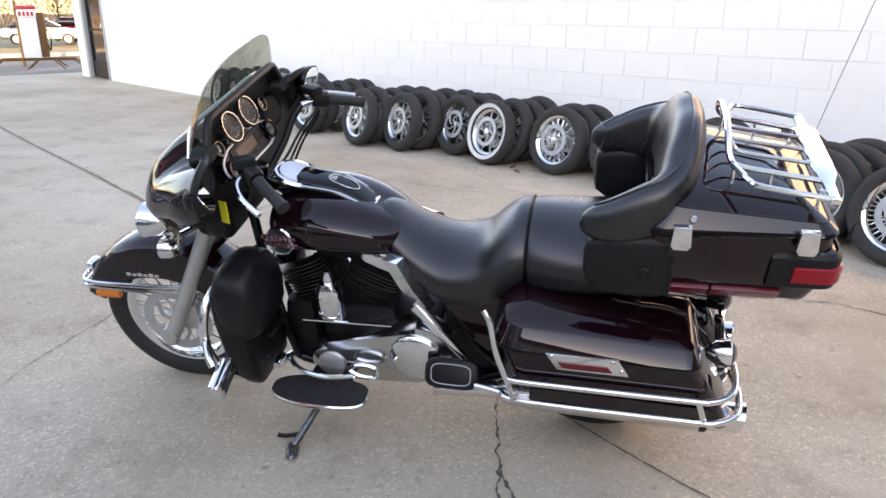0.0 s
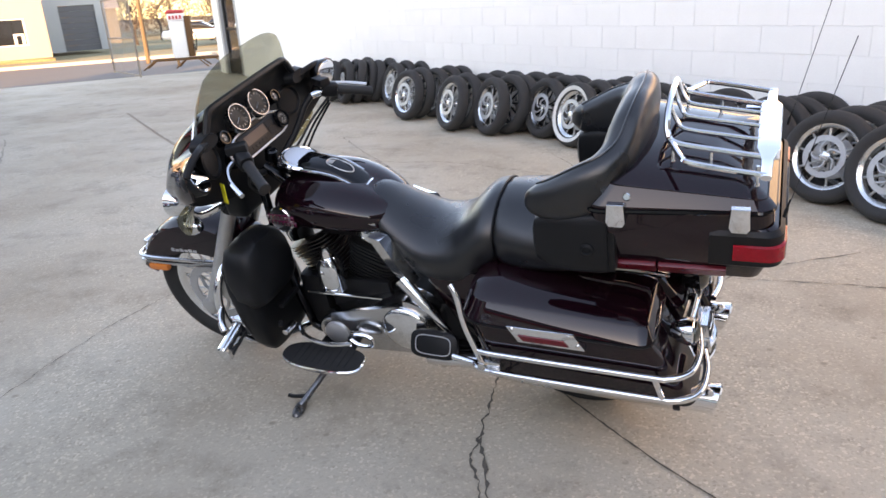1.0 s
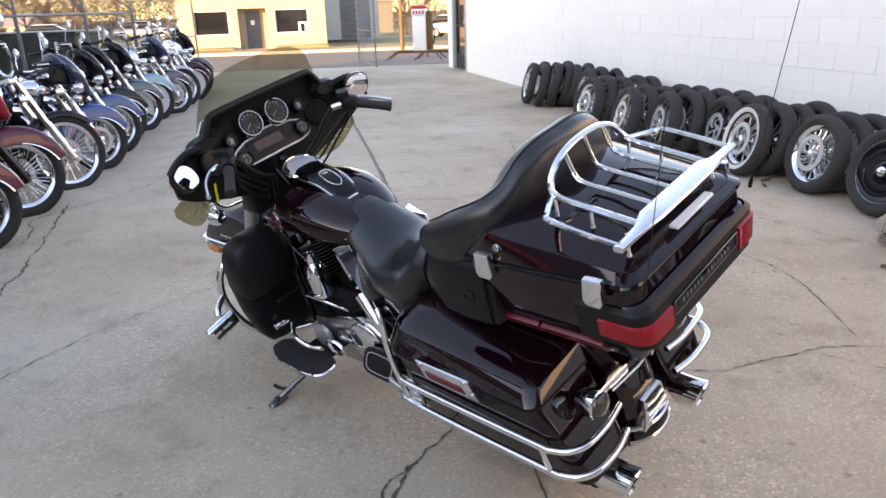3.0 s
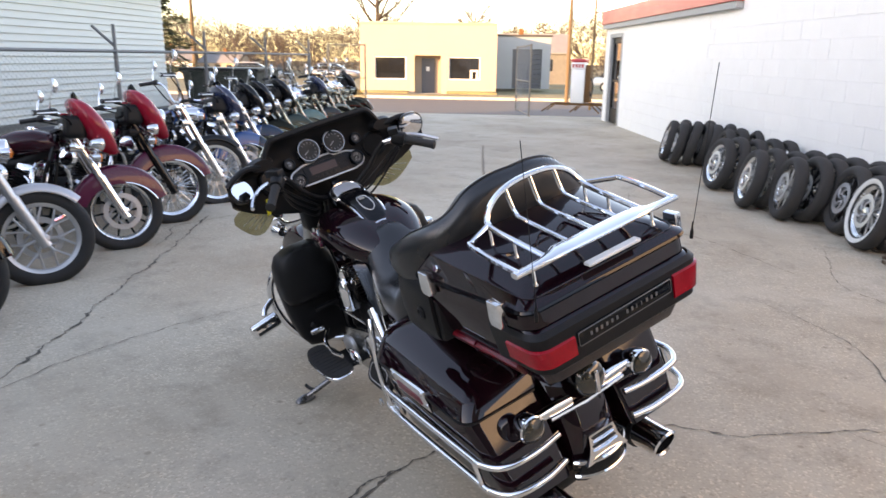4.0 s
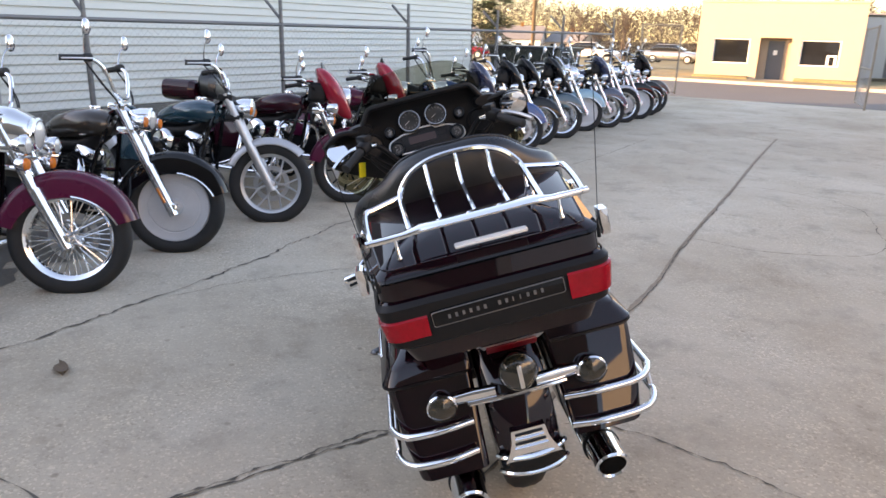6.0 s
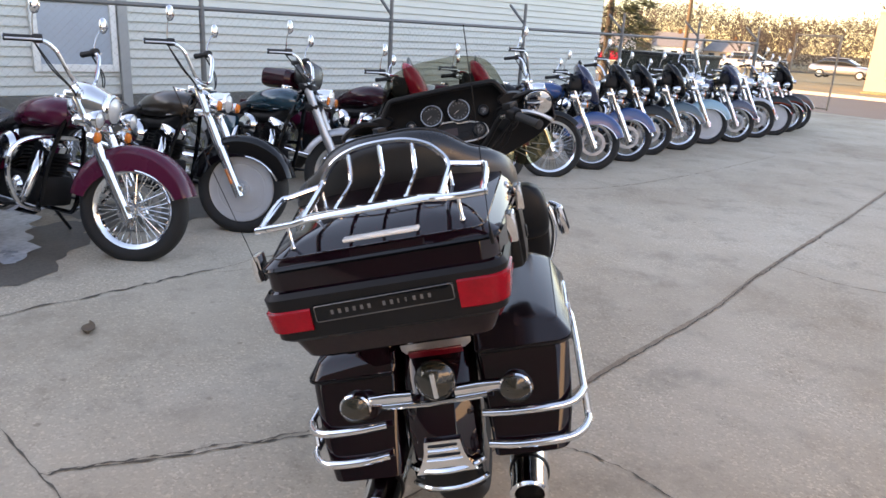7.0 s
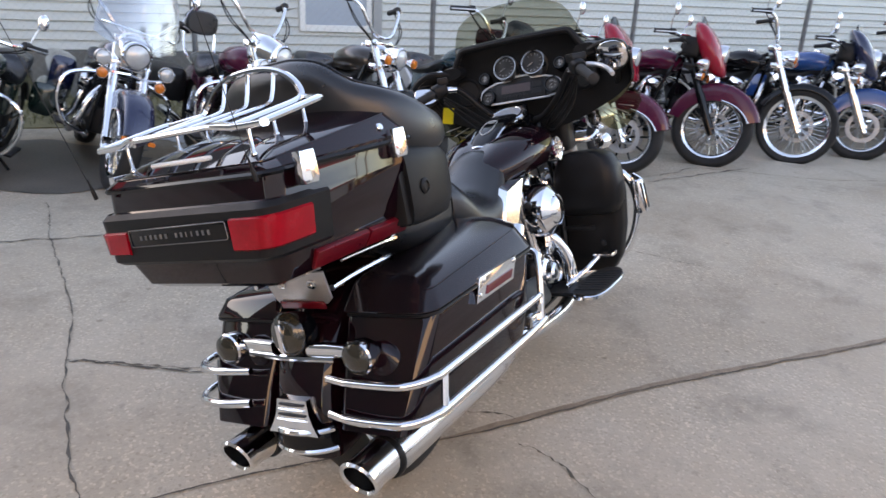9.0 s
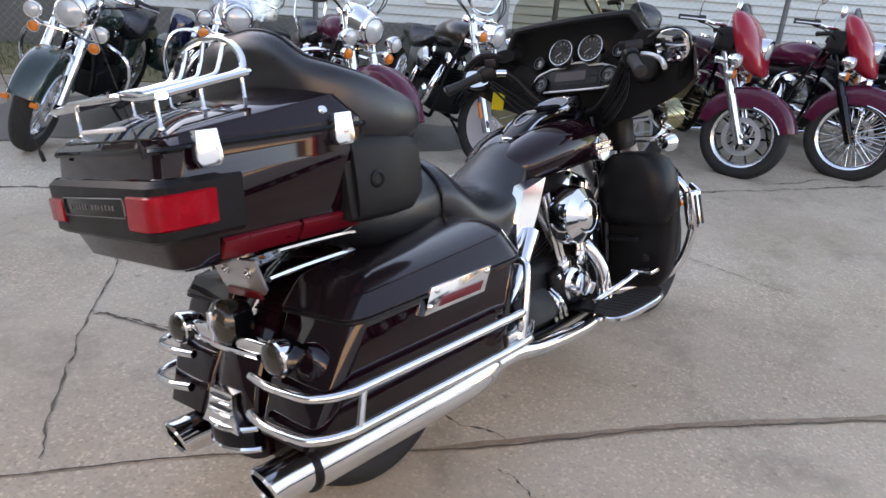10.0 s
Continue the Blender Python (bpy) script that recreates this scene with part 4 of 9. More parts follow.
def fairing_side(s):
    # speaker, storage pouch bulge
    bm = B()
    lathe(bm, [(0.062, -0.03), (0.062, 0.006), (0.054, 0.010), (0.048, 0.002), (0.0, 0.004)], STEER @ axis((0.815, s * 0.262, 1.065), (-1, -s * 0.25, 0.15)), 28)
    part("speaker", bm, BLACK, inner)
    bm = B()
    rr = [[STEER @ Vector((0.79 - 0.035 * dd, s * (0.30 + u), 1.155 + v)) for u, v in oval(0.060 * (1 - 0.18 * dd), 0.030 * (1 - 0.2 * dd), 2.2, 20)] for dd in (0, 0.5, 0.8, 1.0)]
    loft(bm, rr)
    part("pouch", bm, BLACK, inner)
    # smoked deflector wing under the fairing
    bm = B()
    rows = []
    for i in range(9):
        a = i / 8
        top = Vector((0.98 - 0.16 * a, s * (0.22 + 0.22 * a), 0.900 + 0.085 * a))
        bot = top + Vector((0.03, s * (0.015 + 0.01 * a), -0.125 * math.sin(0.35 + a * 2.3)))
        rows.append((top, top.lerp(bot, 0.5) + Vector((0.012, s * 0.01, 0)), bot))
    rows2 = [[STEER @ p for p in r] + [STEER @ (p + Vector((0.004, 0, 0))) for p in reversed(r)] for r in rows]
    loft(bm, rows2)
    w = part("wind_deflector", bm, DEFLECTOR_GLASS, fairing, "smoked see-through wind deflector", 50)
    bm = B()
    for k in range(4):
        tube(bm, [STEER @ (rows[2 + k][0].lerp(rows[2 + k][2], 0.25) + Vector((-0.004, 0, 0))), STEER @ (rows[4 + k][0].lerp(rows[4 + k][2], 0.75) + Vector((-0.004, 0, 0)))], 0.0018, 5)
    part("moulded_rib", bm, SILVER_INK, w)
    # passing lamp and turn signal
    bm = B()
    lathe(bm, [(0.0, -0.075), (0.03, -0.07), (0.05, -0.045), (0.057, 0.0), (0.060, 0.012), (0.054, 0.018)], STEER @ axis((1.085, s * 0.215, 0.868), (1, 0, 0)), 28)
    pl = part("passing_lamp", bm, CHROME, tb)
    bm = B()
    lathe(bm, [(0.053, 0.014), (0.035, 0.026), (0.0, 0.03)], STEER @ axis((1.085, s * 0.215, 0.868), (1, 0, 0)), 28)
    part("lens", bm, LAMP_GLASS, pl)
    bm = B()
    tube(bm, [STEER @ Vector(p) for p in ((1.06, s * 0.215, 0.83), (1.03, s * 0.18, 0.785), (0.98, s * 0.10, 0.79))], 0.013, 8, 4)
    part("lamp_bracket", bm, CHROME, pl)
    bm = B()
    lathe(bm, [(0.0, -0.045), (0.02, -0.042), (0.033, -0.02), (0.036, 0.012), (0.03, 0.018), (0.0, 0.024)], STEER @ axis((1.05, s * 0.225, 0.765), (1, 0, 0)), 24)
    ts = part("turn_signal", bm, CHROME, tb)
    # mirror
    bm = B()
    n = Vector((-1, -s * (0.5 if s > 0 else 0.1), 0.6 if s > 0 else -0.22)).normalized()
    m = STEER @ axis((0.735, s * 0.425, 1.085) if s > 0 else (0.713, -0.414, 1.118), n)
    big = 1.0 if s > 0 else 1.16
    up = m.to_3x3().inverted() @ Vector((0, 0, 1))
    m = m @ pose(0, 0, 0, 0, 0, math.degrees(math.atan2(up.y, up.x)) - 90)
    rr = [[m @ Vector((u, v, d)) for u, v in oval(0.056 * f * big, 0.050 * f * big, 2.3, 22)] for d, f in ((-0.05, 0.45), (-0.035, 0.8), (-0.01, 1.0), (0.004, 1.02), (0.006, 0.96))]
    loft(bm, rr)
    mh = part("mirror", bm, BLACK_GLOSS if s < 0 else BLACK, fairing)
    bm = B()
    loft(bm, [[m @ Vector((u, v, d)) for u, v in oval(0.052 * f * big, 0.046 * f * big, 2.3, 22)] for d, f in ((0.0062, 1.0), (0.0075, 0.97))])
    part("mirror_glass", bm, MIRROR, mh)
    bm = B()
    tube(bm, [STEER @ Vector(p) for p in ((0.755, s * 0.415, 1.09), (0.80, s * 0.40, 1.02), (0.83, s * 0.37, 1.0))], 0.010, 8, 4)
    part("mirror_stem", bm, BLACK, mh)


both(fairing_side)
# windshield
bm = B()
rows = []
for i in range(25):
    s = -0.63 + 1.26 * i / 24
    base = shell(s, 0.93)
    q = abs(s) / 0.63
    h = 0.165 * (1 - q ** 3.0) ** 0.6 if q < 1 else 0.0
    h = max(h, 0.012)
    row = []
    for j in range(6):
        f = j / 5
        row.append(base + Vector((0.012 - 0.62 * h * f * (0.8 + 0.2 * f), 0, h * f)))
    rows.append([STEER @ p for p in row] + [STEER @ (p + Vector((0.004, 0, 0.002))) for p in reversed(row)])
loft(bm, rows)
ws_ = part("windshield", bm, SMOKE_GLASS, fairing, "smoked short windshield", 60)
bm = B()
tube(bm, [STEER @ (shell(-0.62 + 1.24 * i / 20, 0.91) + Vector((0.004, 0, 0.004))) for i in range(21)], 0.006, 6)
part("windshield_trim", bm, CHROME, fairing)
# headlamp in the nose
bm = B()
lathe(bm, [(0.085, -0.04), (0.090, 0.02), (0.082, 0.03)], STEER @ axis((1.068, 0, 0.930), (1, 0, 0.0)), 32)
hl = part("headlamp", bm, CHROME, fairing)
bm = B()
lathe(bm, [(0.082, 0.022), (0.05, 0.036), (0.0, 0.040)], STEER @ axis((1.068, 0, 0.930), (1, 0, 0.0)), 32)
part("lens", bm, LAMP_GLASS, hl)
# yoke and fork shrouds behind the fairing
bm = B()
box(bm, 0.84, 0.94, -0.15, 0.15, 0.76, 0.95, 0.03, 3, STEER)
part("fork_yoke", bm, BLACK, tb)

# ---- handlebar ----
bm = B()
half = ((0.69, 0.25, 1.092), (0.715, 0.215, 1.055), (0.74, 0.16, 0.985), (0.77, 0.08, 0.925))
tube(bm, [STEER @ Vector(p) for p in half] + [STEER @ Vector((0.78, 0, 0.915))] + [STEER @ Vector((x, -y, z)) for x, y, z in reversed(half)], 0.0127, 10, 6)
bar = part("handlebar", bm, BLACK, tb)


def controls(s):
    a, b_ = Vector((0.615, s * 0.318, 1.088)), Vector((0.505, s * 0.402, 1.045))
    d = (b_ - a).normalized()
    bm = B()
    lathe(bm, [(0.014, 0), (0.0195, 0.004), (0.0185, 0.03), (0.0175, 0.075), (0.0185, 0.125), (0.0205, 0.135), (0.0205, 0.140), (0.012, 0.143)], STEER @ axis(a, d), 16)
    part("grip", bm, RUBBER, bar)
    bm = B()
    tube(bm, [STEER @ Vector(p) for p in ((0.60, s * 0.325, 1.085), (0.65, s * 0.287, 1.094), (0.69, s * 0.25, 1.090))], 0.0132, 10, 4)
    part("bar_end", bm, CHROME, bar, "chrome handlebar end")
    bm = B()
    m = STEER @ axis(a - d * 0.03, d)
    rr = [[m @ Vector((u, v, h)) for u, v in oval(0.026 * f, 0.030 * f, 3, 16)] for h, f in ((-0.03, 0.8), (-0.024, 1), (0.024, 1), (0.03, 0.85))]
    loft(bm, rr)
    part("switch_housing", bm, BLACK, bar)
    bm = B()
    side = d.cross(Vector((0, 0, 1))).normalized() * (1 if d.cross(Vector((0, 0, 1))).x > 0 else -1)
    p0 = a - d * 0.03 + side * 0.035 + Vector((0, 0, 0.004))
    tube(bm, [STEER @ p for p in (p0, p0 + side * 0.03 + d * 0.03, p0 + side * 0.045 + d * 0.09, p0 + side * 0.038 + d * 0.165)], 0.0085, 8, 5)
    part("lever", bm, CHROME if s > 0 else ALU, bar)
    bm = B()
    c = a - d * 0.045 + Vector((0.01, 0, 0.03))
    box(bm, -0.035, 0.035, -0.022, 0.022, -0.014, 0.016, 0.006, 2, STEER @ Matrix.Translation(c) @ pose(0, 0, 0, 0, 0, s * 30))
    part("reservoir", bm, BLACK, bar)
    bm = B()
    for k in range(3):
        tube(bm, [STEER @ Vector(p) for p in ((0.64, s * 0.29, 1.07 - k * 0.012), (0.70, s * (0.22 + k * 0.01), 1.0 - k * 0.02), (0.74, s * 0.14, 0.93 - k * 0.03), (0.80, s * 0.08, 0.88))], 0.0048, 6, 6)
    part("cable", bm, BLACK, bar)


both(controls)
bm = B()
box(bm, -0.025, 0.025, -0.0015, 0.0015, -0.034, 0.034, 0.001, 1, STEER @ Matrix.Translation((0.735, 0.335, 0.985)) @ pose(0, 0, 0, 8, 12, -35))
part("paper_tag", bm, YELLOW, bar, "yellow paper tag tied to the clutch lever")

# ---- fuel tank ----
# pale blue colour stands in for the sky mirrored in the chrome cap
CAP_SKY_SHEEN = mat("cap_sky_sheen", (0.74, 0.77, 0.82), 0.36, 0.7, 0, 0.06, 10, 0.0001, 220)
rows = [(0.715, 0.80, 0.045, 0.030), (0.700, 0.812, 0.128, 0.062), (0.66, 0.822, 0.170, 0.082), (0.60, 0.824, 0.192, 0.089), (0.53, 0.823, 0.200, 0.091), (0.45, 0.817, 0.196, 0.088), (0.37, 0.803, 0.178, 0.079), (0.30, 0.786, 0.148, 0.066), (0.255, 0.775, 0.112, 0.052), (0.235, 0.771, 0.07, 0.036)]
bm = B()
rings = []
for x, z, a, b_ in rows:
    ring = []
    for i in range(36):
        w = 6.28318 * i / 36
        c, s = math.cos(w), math.sin(w)
        u = a * math.copysign(abs(c) ** 0.78, c)
        v = b_ * math.copysign(abs(s) ** (0.78 if s > 0 else 0.8), s)
        if s > 0:
            v += 0.005 * math.exp(-((abs(u) / a - 0.5) / 0.28) ** 2) - 0.006 * math.exp(-(u / a / 0.25) ** 2)
        ring.append(Vector((x, u, z + v)))
    rings.append(ring)
sm = []
for k in range(len(rings) - 1):
    for j in range(3):
        f = j / 3
        a0, a1, a2, a3 = rings[max(k - 1, 0)], rings[k], rings[k + 1], rings[min(k + 2, len(rings) - 1)]
        sm.append([0.5 * (2 * p1 + (p2 - p0) * f + (2 * p0 - 5 * p1 + 4 * p2 - p3) * f * f + (3 * p1 - p0 - 3 * p2 + p3) * f ** 3) for p0, p1, p2, p3 in zip(a0, a1, a2, a3)])
sm.append(rings[-1])
loft(bm, sm)
tank = part("fuel_tank", bm, PAINT, tb, "", 60)
bm = B()
rr = []
for x, z, w, h in ((0.715, 0.915, 0.040, 0.020), (0.69, 0.935, 0.056, 0.026), (0.60, 0.937, 0.062, 0.026), (0.48, 0.917, 0.057, 0.026), (0.41, 0.883, 0.052, 0.024), (0.368, 0.858, 0.046, 0.020), (0.352, 0.846, 0.036, 0.014)):
    rr.append([Vector((x, u, z + v)) for u, v in oval(w, h, 3.5, 20)])
loft(bm, rr)
cons = part("console", bm, BLACK_GLOSS, tank, "glossy black tank console")
bm = B()
for s in (1, -1):
    tube(bm, [(0.70, s * 0.050, 0.948), (0.60, s * 0.064, 0.942), (0.48, s * 0.060, 0.924), (0.41, s * 0.054, 0.890), (0.362, s * 0.047, 0.862)], 0.0055, 6, 4)
tube(bm, [(0.362, -0.049, 0.862), (0.358, 0.0, 0.874), (0.362, 0.049, 0.862)], 0.0055, 6, 4)
part("console_trim", bm, CHROME, cons)
bm = B()
lathe(bm, [(0.070, -0.012), (0.079, 0.0), (0.079, 0.006), (0.074, 0.012), (0.069, 0.0125), (0.067, 0.0095), (0.064, 0.0095), (0.060, 0.012), (0.0, 0.0135)], axis((0.632, 0.0, 0.950), (-0.34, 0, 1)), 36)
cap = part("fuel_cap", bm, CHROME, cons, "chrome fuel cap door")
bm = B()
lathe(bm, [(0.0595, 0.011), (0.058, 0.0146), (0.040, 0.0158), (0.0, 0.0165)], axis((0.632, 0.0, 0.950), (-0.34, 0, 1)), 36)
part("cap_plate", bm, CAP_SKY_SHEEN, cap)
bm = B()
tube(bm, [(0.50, 0.022, 0.948), (0.44, 0.024, 0.925), (0.415, 0.0, 0.912), (0.44, -0.024, 0.925), (0.50, -0.022, 0.948), (0.515, 0, 0.951)], 0.0022, 5, 4, True)
part("console_inlay", bm, SILVER_INK, cons)
bm = B()
box(bm, 0.49, 0.515, -0.012, 0.012, 0.935, 0.949, 0.003, 2)
part("fuel_door_latch", bm, ALU, cons)


def tank_side(s):
    # charcoal stripe hugging the lower side, and the round badge
    bm = B()
    pts = []
    for x, z in ((0.66, 0.775), (0.60, 0.775), (0.50, 0.772), (0.40, 0.764), (0.31, 0.752), (0.27, 0.745)):
        pts.append((x, z))
    up, lo = [], []
    for x, z in pts:
        aa, zz, bb = 0, 0, 1
        for (x0, z0, a0, b0), (x1, z1, a1, b1) in zip(rows, rows[1:]):
            if x1 <= x <= x0:
                f = (x0 - x) / (x0 - x1)
                aa, zz, bb = a0 + (a1 - a0) * f, z0 + (z1 - z0) * f, b0 + (b1 - b0) * f
        for lst, dz in ((up, 0.020), (lo, -0.012)):
            sn = max(-0.999, min(0.999, (z + dz - zz) / bb))
            sn = -abs(sn) ** (1 / 0.8) if sn < 0 else sn ** (1 / 0.78)
            lst.append(Vector((x, s * (aa * (1 - sn * sn) ** 0.39 + 0.0015), z + dz)))
    loft(bm, [[p, q, q - Vector((0, s * 0.003, 0)), p - Vector((0, s * 0.003, 0))] for p, q in zip(up, lo)])
    part("tank_stripe", bm, STRIPE, tank)
    c = Vector((0.640, s * 0.182, 0.803))
    m = axis(c, (0.10, s, 0.06))
    upv = m.to_3x3().inverted() @ Vector((0, 0, 1))
    m = m @ pose(0, 0, 0, 0, 0, math.degrees(math.atan2(upv.y, upv.x)) - 90)
    bm = B()
    lathe(bm, [(0.046, -0.03), (0.051, 0.009), (0.047, 0.0125), (0.042, 0.010), (0.0, 0.010)], m, 30)
    bdg = part("tank_badge", bm, CHROME, tank)
    bm = B()
    box(bm, -0.066, 0.062, 0.002, 0.020, 0.006, 0.0145, 0.003, 1, m)
    box(bm, -0.058, 0.070, -0.020, -0.002, 0.006, 0.0145, 0.003, 1, m)
    part("badge_bar", bm, BURGUNDY, bdg)
    bm = B()
    for row, x0 in ((0.011, -0.060), (-0.011, -0.052)):
        for k in range(7):
            box(bm, x0 + k * 0.0165, x0 + 0.011 + k * 0.0165, row - 0.006, row + 0.006, 0.0148, 0.0155, 0, 1, m)
    part("badge_marks", bm, CHROME_WORN, bdg)


both(tank_side)

# ---- seats ----
def seat(bm, prof, n=24):
    """Lofts along x: (x, top z, bottom z, half width, fall to the sides)."""
    rings = []
    xs = [Vector((x, zt, zb)) for x, zt, zb, w, d in prof]
    ex = [Vector((w, d, 0)) for x, zt, zb, w, d in prof]
    for p, e in zip(spline(xs, 4), spline(ex, 4)):
        x, zt, zb = p
        w, dish = e.x, e.y
        ring = []
        for i in range(n):
            a = 6.28318 * i / n
            c, s_ = math.cos(a), math.sin(a)
            u = w * math.copysign(abs(c) ** 0.66, c)
            h = (zt - zb) / 2
            v = (zt + zb) / 2 + h * math.copysign(abs(s_) ** (0.66 if s_ > 0 else 0.55), s_)
            if s_ > 0:
                v -= dish * (abs(u) / w) ** 2 * s_ ** 0.4
            ring.append(Vector((x, u, v)))
        rings.append(ring)
    return loft(bm, rings)


bm = B()
seat(bm, [(0.352, 0.858, 0.80, 0.058, 0.01), (0.325, 0.869, 0.765, 0.098, 0.03), (0.28, 0.855, 0.705, 0.132, 0.042), (0.21, 0.812, 0.640, 0.160, 0.045), (0.11, 0.768, 0.575, 0.188, 0.040), (0.0, 0.784, 0.565, 0.198, 0.035), (-0.065, 0.846, 0.60, 0.198, 0.050), (-0.115, 0.886, 0.64, 0.192, 0.055), (-0.155, 0.893, 0.67, 0.178, 0.055)])
sd = part("rider_seat", bm, LEATHER, tb, "smooth black vinyl rider seat", 60)
bm = B()
seat(bm, [(-0.158, 0.890, 0.67, 0.172, 0.055), (-0.19, 0.893, 0.66, 0.190, 0.055), (-0.28, 0.890, 0.66, 0.208, 0.05), (-0.38, 0.890, 0.67, 0.212, 0.045), (-0.47, 0.90, 0.69, 0.205, 0.04), (-0.53, 0.91, 0.72, 0.18, 0.03)])
ps = part("passenger_seat", bm, LEATHER, tb, "black vinyl passenger seat", 60)
bm = B()
tube(bm, [(-0.156, 0.176 * math.copysign(abs(math.cos(a)) ** 0.66, math.cos(a)), 0.78 + 0.113 * abs(math.sin(a)) ** 0.66 - 0.055 * abs(math.cos(a)) ** 1.32 * abs(math.sin(a)) ** 0.4) for a in [radians(x) for x in range(0, 181, 10)]], 0.0045, 6)
part("seat_seam", bm, BLACK, ps)


def armrest_wing(s):
    # black side panel below the backrest arm
    bm = B()
    rr = []
    for x, z, a, b_ in ((-0.335, 0.890, 0.012, 0.030), (-0.345, 0.888, 0.030, 0.066), (-0.385, 0.886, 0.044, 0.092), (-0.45, 0.888, 0.050, 0.098), (-0.53, 0.892, 0.050, 0.100), (-0.555, 0.895, 0.045, 0.10)):
        rr.append([Vector((x, s * 0.274 + u, z + v)) for u, v in oval(a, b_, 4.2, 24)])
    loft(bm, rr)
    w = part("speaker_pod", bm, BLACK, tb, "black moulded speaker pod beside the passenger seat")
    bm = B()
    lathe(bm, [(0.020, -0.01), (0.020, 0.003), (0.013, 0.007), (0.011, 0.003), (0.0, 0.003)], axis((-0.500, s * 0.324, 0.885), (0.05, s, 0)), 20)
    part("pod_bolt", bm, BLACK_ENGINE, w)
    # gap panel between the pod and the box
    bm = B()
    box(bm, -0.575, -0.50, s * 0.262 - 0.045, s * 0.262 + 0.045, 0.80, 1.0, 0.012, 2)
    part("pod_back", bm, BLACK, w)


both(armrest_wing)
# wrap-around backrest: pad swept round from arm to arm
bm = B()
half = ((-0.336, 0.262, 1.012, 0.020, 0.024), (-0.348, 0.272, 1.013, 0.036, 0.043), (-0.385, 0.280, 1.017, 0.043, 0.060), (-0.45, 0.278, 1.032, 0.048, 0.082), (-0.515, 0.258, 1.047, 0.051, 0.096), (-0.552, 0.212, 1.063, 0.053, 0.107), (-0.568, 0.150, 1.092, 0.054, 0.127), (-0.576, 0.075, 1.105, 0.056, 0.135))
path = [q[:3] for q in half] + [(-0.578, 0.0, 1.106)] + [(q[0], -q[1], q[2]) for q in reversed(half)]
size = [q[3:] for q in half] + [(0.056, 0.135)] + [q[3:] for q in reversed(half)]
pp, ss = spline(path, 4), spline([(a, b_, 0) for a, b_ in size], 4)
rings = []
for i, (p, e) in enumerate(zip(pp, ss)):
    t = (pp[min(i + 1, len(pp) - 1)] - pp[max(i - 1, 0)])
    t.z = 0
    t.normalize()
    out = Vector((t.y, -t.x, 0))
    lean = Vector((-0.16, 0, 1)).normalized()
    rings.append([p + out * (u - 0.25 * e.x * (v / e.y) ** 2 * (1 if u > 0 else -0.4)) + lean * v for u, v in oval(e.x, e.y, 3.4, 26)])
loft(bm, rings)
br = part("backrest", bm, LEATHER, tb, "black vinyl wrap-around backrest", 60)
# piping along the crest and stitched darts on the back
bm = B()
crest = [p + Vector((-0.16, 0, 1)).normalized() * (e.y + 0.001) for p, e in zip(pp, ss)][4:-4]
tube(bm, crest, 0.0032, 6)
part("backrest_piping", bm, LEATHER, br)
for yy in (-0.10, 0.10, -0.19, 0.19):
    bm = B()
    zz = 1.235 - 1.6 * max(0.0, abs(yy) - 0.10)
    tube(bm, [(-0.600, yy, zz - 0.028), (-0.607, yy * 1.03, zz - 0.052), (-0.613, yy * 1.06, zz - 0.085)], 0.003, 5, 3)
    part("stitched_dart", bm, BLACK, br)

# ---- top box ----
def ring_plan(x0, x1, hw_f, hw_r, z, corner_f=0.05, corner_r=0.09, n=7):
    """A rounded plan outline at height z, front at x0, rear at x1."""
    pts = []
    for (cx, cy, r, a0) in ((x0 - corner_f, hw_f - corner_f, corner_f, 0), (x1 + corner_r, hw_r - corner_r, corner_r, 90), (x1 + corner_r, -hw_r + corner_r, corner_r, 180), (x0 - corner_f, -hw_f + corner_f, corner_f, 270)):
        for i in range(n):
            a = radians(a0 + 90 * i / (n - 1))
            pts.append(Vector((cx + r * math.cos(a), cy + r * math.sin(a), z)))
    return pts


bm = B()
loft(bm, [ring_plan(-0.50, -0.928, 0.222, 0.208, 0.766, 0.04, 0.035), ring_plan(-0.495, -0.946, 0.246, 0.234, 0.778, 0.04, 0.035), ring_plan(-0.497, -0.968, 0.284, 0.266, 0.845, 0.04, 0.045), ring_plan(-0.50, -0.981, 0.313, 0.284, 0.952, 0.04, 0.045), ring_plan(-0.50, -0.966, 0.315, 0.280, 0.960, 0.04, 0.045), ring_plan(-0.50, -0.960, 0.319, 0.281, 1.008, 0.04, 0.045)])
tp = part("top_box", bm, PAINT, tb, "dark cherry luggage top box", 30)
bm = B()
loft(bm, [ring_plan(-0.494, -0.966, 0.3235, 0.287, 1.004, 0.042, 0.046), ring_plan(-0.492, -0.969, 0.3265, 0.290, 1.010, 0.042, 0.046), ring_plan(-0.494, -0.966, 0.3235, 0.287, 1.016, 0.042, 0.046)])
part("seam_trim", bm, BLACK_GLOSS, tp)


def lid_ring(x0, x1, hf, hr, zf, zr, cf=0.05, cr=0.09):
    """A sloping outline of the lid."""
    r = ring_plan(x0, x1, hf, hr, 0, cf, cr)
    return [Vector((p.x, p.y, zf + (zr - zf) * (x0 - p.x) / (x0 - x1))) for p in r]


